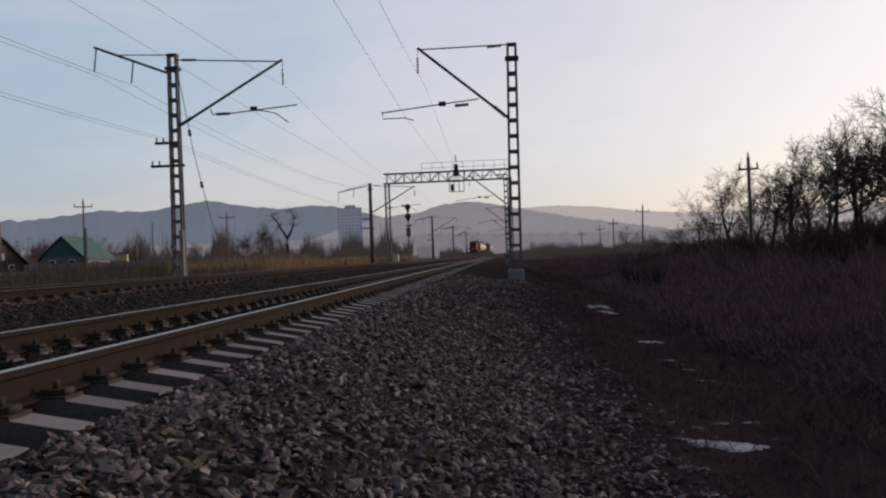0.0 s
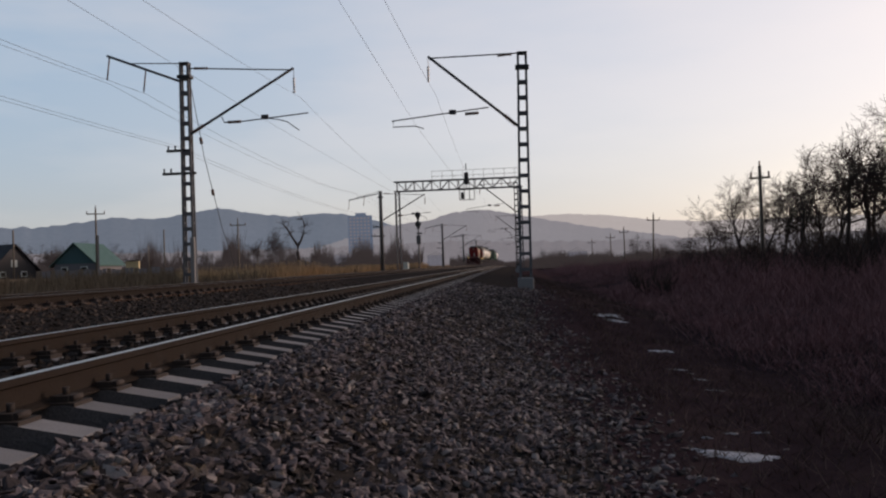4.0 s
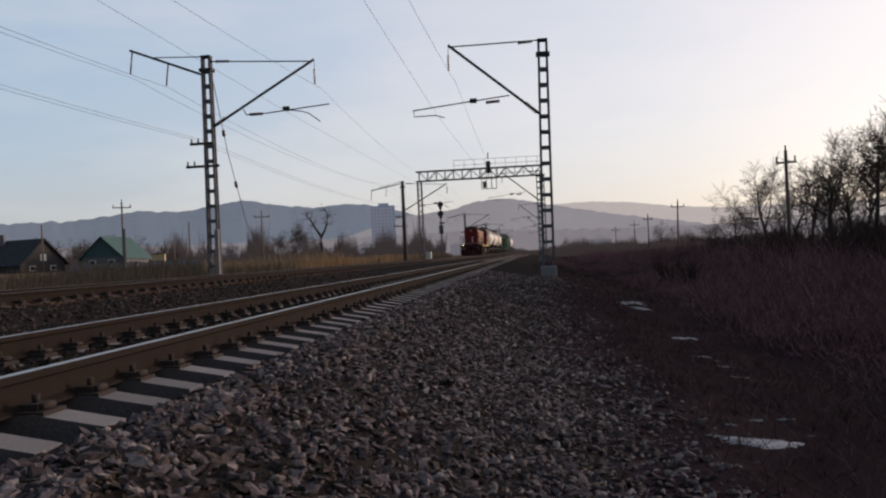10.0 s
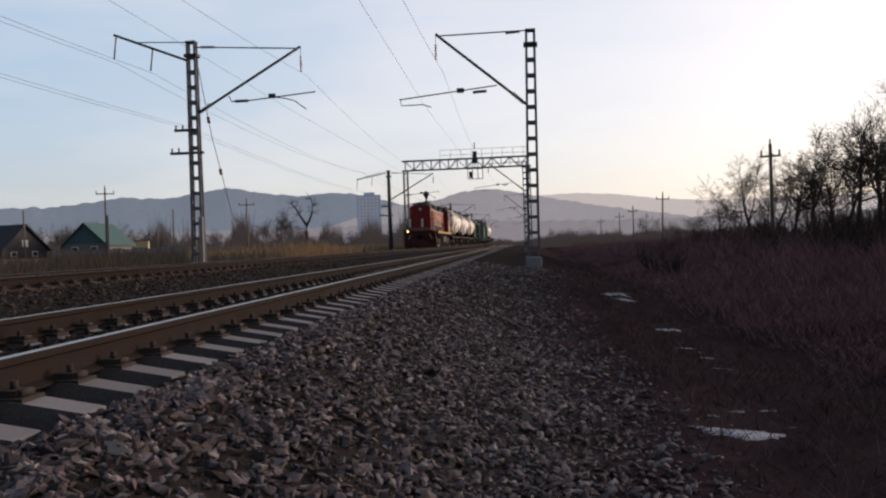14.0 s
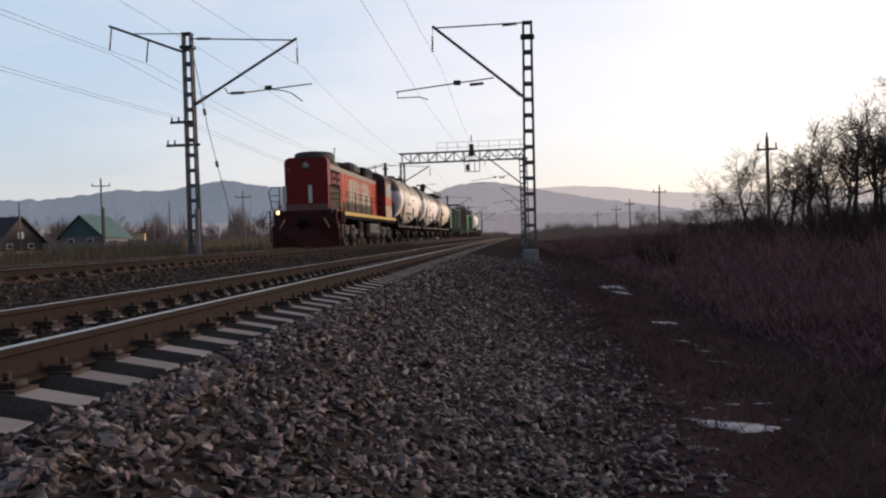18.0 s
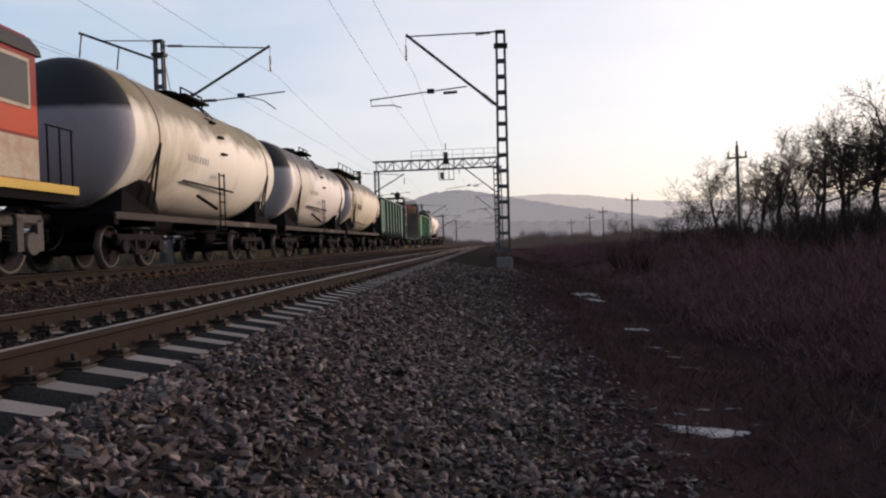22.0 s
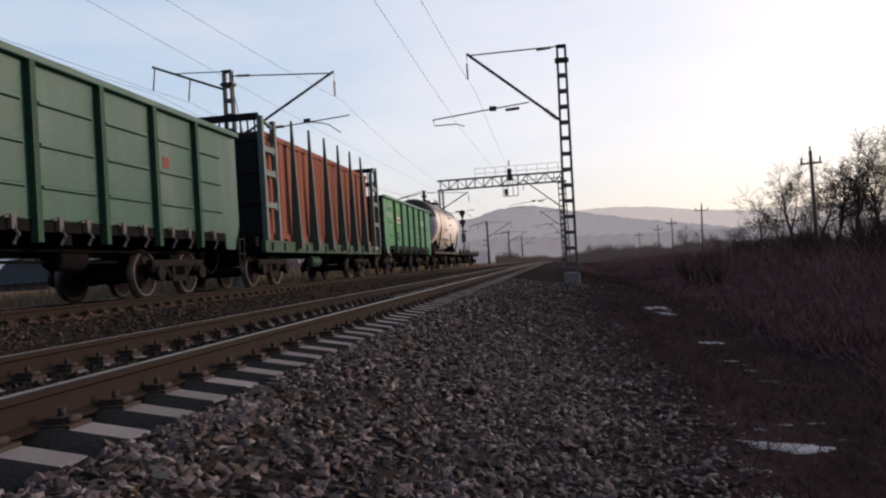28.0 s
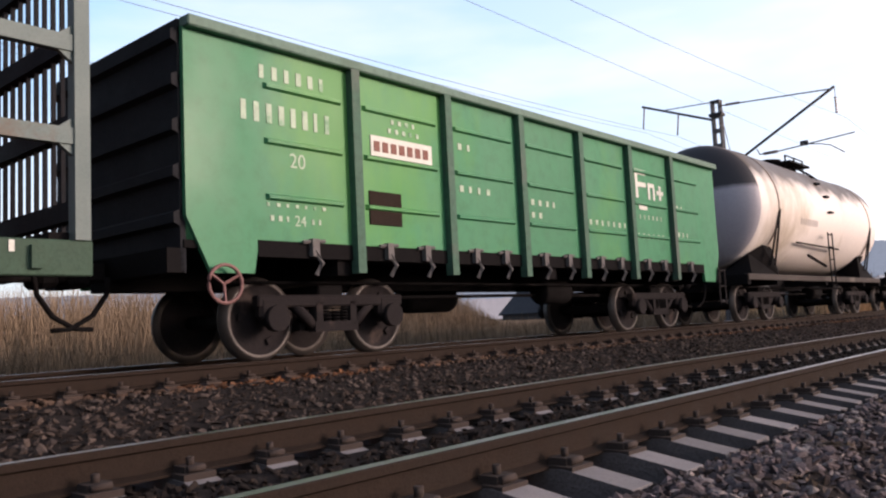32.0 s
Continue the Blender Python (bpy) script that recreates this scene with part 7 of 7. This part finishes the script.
def far_thicket():
    """Hazy brown scrub and garden trees behind the field and under the hills."""
    rnd = random.Random(31)
    out = []
    for _ in range(26000):
        az = -36 + 30 * rnd.random()
        d = 145 + 110 * rnd.random()
        x, y = at(az, d)
        lump = 0.55 + 0.9 * noise.noise((az * 0.55, d * 0.02, 6)) + 0.4 * noise.noise((az * 1.9, d * 0.05, 2))
        h = rnd.uniform(0.3, 1.0) * (1.2 + 7.0 * max(0.0, lump) ** 2) * d / 190
        out.append((x, y, 0.3, h, rnd.gauss(0, 0.12) * h, 0, rnd.uniform(0.06, 0.13)))
    for _ in range(12000):
        az = -4 + 22 * rnd.random()
        d = 170 + 130 * rnd.random()
        x, y = at(az, d)
        h = rnd.uniform(0.3, 1.0) * (1.0 + 3.0 * max(0.0, 0.5 + 0.9 * noise.noise((az * 0.7, d * 0.02, 16)))) * min(1.0, (abs(az) + 1.0) / 4)
        out.append((x, y, -1.0, h + 1.2, rnd.gauss(0, 0.12) * h, 0, rnd.uniform(0.07, 0.14)))
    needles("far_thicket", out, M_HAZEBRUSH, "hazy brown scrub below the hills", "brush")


far_thicket()
M_DEADGRASS = material("dead_grass_blades", (0.085, 0.056, 0.048), 0.95, 0, 0.3, 3, 30, 0.0, per_island=0.6, spec=0.0)
M_WEED = material("dead_weed_stalks", (0.17, 0.125, 0.085), 0.95, 0, 0.3, 3, 30, 0.0, per_island=0.5, spec=0.05)
brush()


def snow(az, dist, long, wide, seed):
    """A thin ragged patch of old snow lying on the ground."""
    rnd = random.Random(seed)
    x0, y0 = at(az, dist)
    bm = bmesh.new()
    n, rings = 56, 4
    grid = [[bm.verts.new((x0, y0, ground_z(x0, y0) + 0.012))] * n]
    for r in range(1, rings + 1):
        row = []
        for k in range(n):
            a = 2 * math.pi * k / n
            rag = max(0.15, 0.7 + 0.5 * noise.noise((math.cos(a) * 1.6, math.sin(a) * 1.6, seed * 3.3)) + 0.45 * noise.noise((math.cos(a) * 5, math.sin(a) * 5, seed)) + 0.25 * noise.noise((math.cos(a) * 12, math.sin(a) * 12, seed)))
            q = r / rings * rag
            x, y = x0 + math.cos(a) * long * q, y0 + math.sin(a) * wide * q
            row.append(bm.verts.new((x, y, ground_z(x, y) + (0.022 * (1 - (r / rings) ** 3) - 0.012))))
        grid.append(row)
    for k in range(n):
        bm.faces.new((grid[0][0], grid[1][k], grid[1][(k + 1) % n]))
    for a, b in zip(grid[1:], grid[2:]):
        for k in range(n):
            bm.faces.new((a[k], b[k], b[(k + 1) % n], a[(k + 1) % n]))
    t = thing("snow_patch", "small ragged patch of old snow in the ditch", "snow", group="snow patches")
    part("crust", bm, M_SNOW, t, smooth=True)


for az, dist, a, b, s in ((14.7, 7.3, 0.30, 0.34, 1), (16.3, 7.3, 0.22, 0.22, 2), (15.5, 7.1, 0.2, 0.16, 11), (13.2, 7.35, 0.14, 0.12, 3), (12.0, 7.4, 0.09, 0.08, 12), (6.7, 21.0, 0.34, 0.42, 4), (7.4, 20.4, 0.2, 0.2, 13), (10.2, 16.2, 0.26, 0.32, 5), (11.3, 13.6, 0.22, 0.16, 6), (7.1, 11.7, 0.07, 0.07, 7), (12.9, 12.6, 0.13, 0.12, 8), (13.8, 11.5, 0.16, 0.1, 9), (10.4, 7.5, 0.05, 0.04, 10), (14.6, 8.2, 0.08, 0.07, 14), (16.4, 8.3, 0.1, 0.06, 15), (14.2, 7.6, 0.04, 0.04, 16), (17.9, 7.7, 0.05, 0.05, 17), (13.0, 7.9, 0.05, 0.03, 18), (12.2, 13.2, 0.08, 0.06, 19)):
    snow(az, dist, a * 1.5, b * 0.75, s)

# ---- ballast stones ----
def stone_shapes(n):
    """Sharp broken stones: hulls of a few random points, some flat, some long."""
    shapes = []
    for k in range(n):
        rnd = random.Random(100 + k)
        s = Vector((rnd.uniform(0.9, 1.35), rnd.uniform(0.6, 0.95), rnd.uniform(0.35, 0.65)))
        bm = bmesh.new()
        for _ in range(9):
            d = Vector((rnd.gauss(0, 1), rnd.gauss(0, 1), rnd.gauss(0, 1))).normalized() * rnd.uniform(0.8, 1.05)
            bm.verts.new((d.x * s.x, d.y * s.y, d.z * s.z))
        res = bmesh.ops.convex_hull(bm, input=bm.verts)
        bmesh.ops.delete(bm, geom=[v for v in bm.verts if not v.link_faces], context='VERTS')
        bmesh.ops.triangulate(bm, faces=bm.faces)
        bm.verts.index_update()
        shapes.append((np.array([v.co[:] for v in bm.verts]), np.array([[v.index for v in fc.verts] for fc in bm.faces])))
        bm.free()
    return shapes


def in_sleeper(x, y):
    """Whether a spot lies on one of the near track's sleepers or rails."""
    u = x - x_near(y)
    k = (y - 3.075) / 0.5
    if abs(abs(u) - 0.796) < 0.1:
        return True
    return 0.45 < abs(u) < 1.32 and abs(k - round(k)) * 0.5 < 0.14


def stones():
    shapes = stone_shapes(12)
    rng = np.random.default_rng(4)
    spots = []
    def fill(count, y0, y1, pw, ua, ub, size, keep):
        n = 0
        while n < count:
            y = y0 + (y1 - y0) * rng.random() ** pw
            u = ua + (ub - ua) * rng.random()
            x = x_near(y) + u
            n += 1
            if in_sleeper(x, y) or rng.random() > keep(u, y):
                continue
            r = size * (0.5 + 1.1 * rng.random() ** 1.8)
            spots.append((x, y, ground_z(x, y) + r * (0.05 + 0.35 * rng.random()), r))
    fade = lambda u, y: 1.0 if u < 3.5 else max(0.0, 1 - (u - 3.5) / 1.6) ** 1.4
    fill(21000, 1.6, 9.5, 1.3, 1.36, 5.1, 0.033, fade)
    fill(900, 1.8, 9.0, 1.2, 1.5, 5.0, 0.046, fade)
    fill(13000, 9.5, 32.0, 1.5, 1.36, 4.9, 0.040, fade)
    fill(5000, -5.0, 1.7, 1.0, 1.36, 4.9, 0.036, fade)
    # heaped against the sleeper ends
    fill(5200, 1.5, 22.0, 1.4, 1.28, 1.75, 0.034, lambda u, y: 1.0)
    shoulder = list(spots)
    spots.clear()
    # between the two lines
    fill(13000, -1.0, 34.0, 1.3, -4.0, -1.4, 0.036, lambda u, y: 1.0)
    dusty = list(spots)
    spots.clear()
    fill(7000, 0.5, 18.0, 1.3, -1.35, 0.7, 0.032, lambda u, y: 1.0)
    fill(1500, 1.5, 12.0, 1.2, 0.85, 1.36, 0.030, lambda u, y: 1.0)
    oily = list(spots)
    spots.clear()
    # along the far line, stained by brake dust
    fill(13000, -3.0, 34.0, 1.2, -7.2, -3.9, 0.036, lambda u, y: 1.0)
    stained = list(spots)
    bed = thing("ballast", "angular grey crushed-stone ballast on the track shoulder", "ballast", kind="structure")
    meshes = []
    for V, F in shapes:
        me = bpy.data.meshes.new("stone")
        me.from_pydata(V.tolist(), [], F.tolist())
        me.materials.append(M_STONE)
        meshes.append(me)
    shoulder.sort(key=lambda s: s[0] ** 2 + (s[1] - 0.5) ** 2)
    near = set(id(s) for s in [s for s in shoulder if s[1] > 2.2 and s[0] > -2.0][:300])

    def turned():
        return Euler((rng.normal(0, 0.4), rng.normal(0, 0.4), rng.uniform(0, 6.28))), int(rng.integers(len(shapes)))

    def heap(name, chosen, mat):
        verts, faces, base = [], [], 0
        for x, y, z, r in chosen:
            rot, k = turned()
            V, F = shapes[k]
            verts.append(V @ np.array(rot.to_matrix()).T * r + np.array((x, y, z)))
            faces.append(F + base)
            base += len(V)
        verts, faces = np.concatenate(verts), np.concatenate(faces)
        me = bpy.data.meshes.new(name)
        me.vertices.add(len(verts))
        me.vertices.foreach_set("co", verts.ravel())
        me.loops.add(len(faces) * 3)
        me.loops.foreach_set("vertex_index", faces.ravel())
        me.polygons.add(len(faces))
        me.polygons.foreach_set("loop_start", np.arange(0, len(faces) * 3, 3))
        me.update()
        me.validate()
        me.shade_flat()
        me.materials.append(mat)
        rest = new(name, me)
        rest.parent = bed
        rest["kind"] = "stuff"

    for s in shoulder:
        if id(s) in near:
            x, y, z, r = s
            rot, k = turned()
            ob = new("stone", meshes[k])
            ob.parent = bed
            ob.matrix_basis = Matrix.LocRotScale((x, y, z), rot, (r, r, r))
    heap("loose_stones", [s for s in shoulder if id(s) not in near], M_STONE)
    heap("dusty_stones", dusty, M_DUSTSTONE)
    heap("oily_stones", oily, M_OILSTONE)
    heap("stained_stones", stained, M_RUSTSTONE)


stones()

# ---- what moves ----
SPEED = [220.8089, -343.4533, -5.6907, 46.0900, 15.4178, -16.8392]
DRIFT = [(0, 0.0), (11, -1.0), (17, -0.95), (18.4, -0.85), (19.5, -0.4), (20, 0.15), (22, 0.2), (24, 0.0), (32, 0.0)]
def front_at(t):
    """Where the train's front stands along the line: a steady slowing, and small changes of pace."""
    off = DRIFT[-1][1]
    for (a, fa), (b, fb) in zip(DRIFT, DRIFT[1:]):
        if t <= b:
            k = max(0.0, (t - a) / (b - a))
            off = fa + (fb - fa) * k * k * (3 - 2 * k)
            break
    return sum(c * (t / 32.0) ** i for i, c in enumerate(SPEED)) + off


def motions():
    times = [i * 0.5 for i in range(65)]
    for ob, back, wheels in TRAIN:
        rows = []
        for t in times:
            y = front_at(t) + back
            rows.append((t, pose(x_far(y), y, FAR_Z, 0, 0, heading_far(y))))
        walk(ob, rows)
        for w, x, dy, z, radius in wheels:
            # turning while it rolls past, from 55 m off
            marks = [0.0]
            t = 0.0
            while t < 32.0 and front_at(t) + back + dy > 55:
                t += 0.05
            step = 2.0 / FPS
            while t < 32.0 and front_at(t) + back + dy > -8:
                if t > 0.03:
                    marks.append(t)
                t += step
            if marks[-1] < 31.9:
                marks.append(32.0)
            seen, out = set(), []
            for t in marks:
                fr = frame(t)
                if fr in seen:
                    continue
                seen.add(fr)
                gone = max(-8.0, min(55.0, front_at((fr - 1) / FPS) + back + dy))
                out.append((t, pose(x, dy, z, -math.degrees(gone / radius) % 360.0)))
            walk(w, out)


motions()
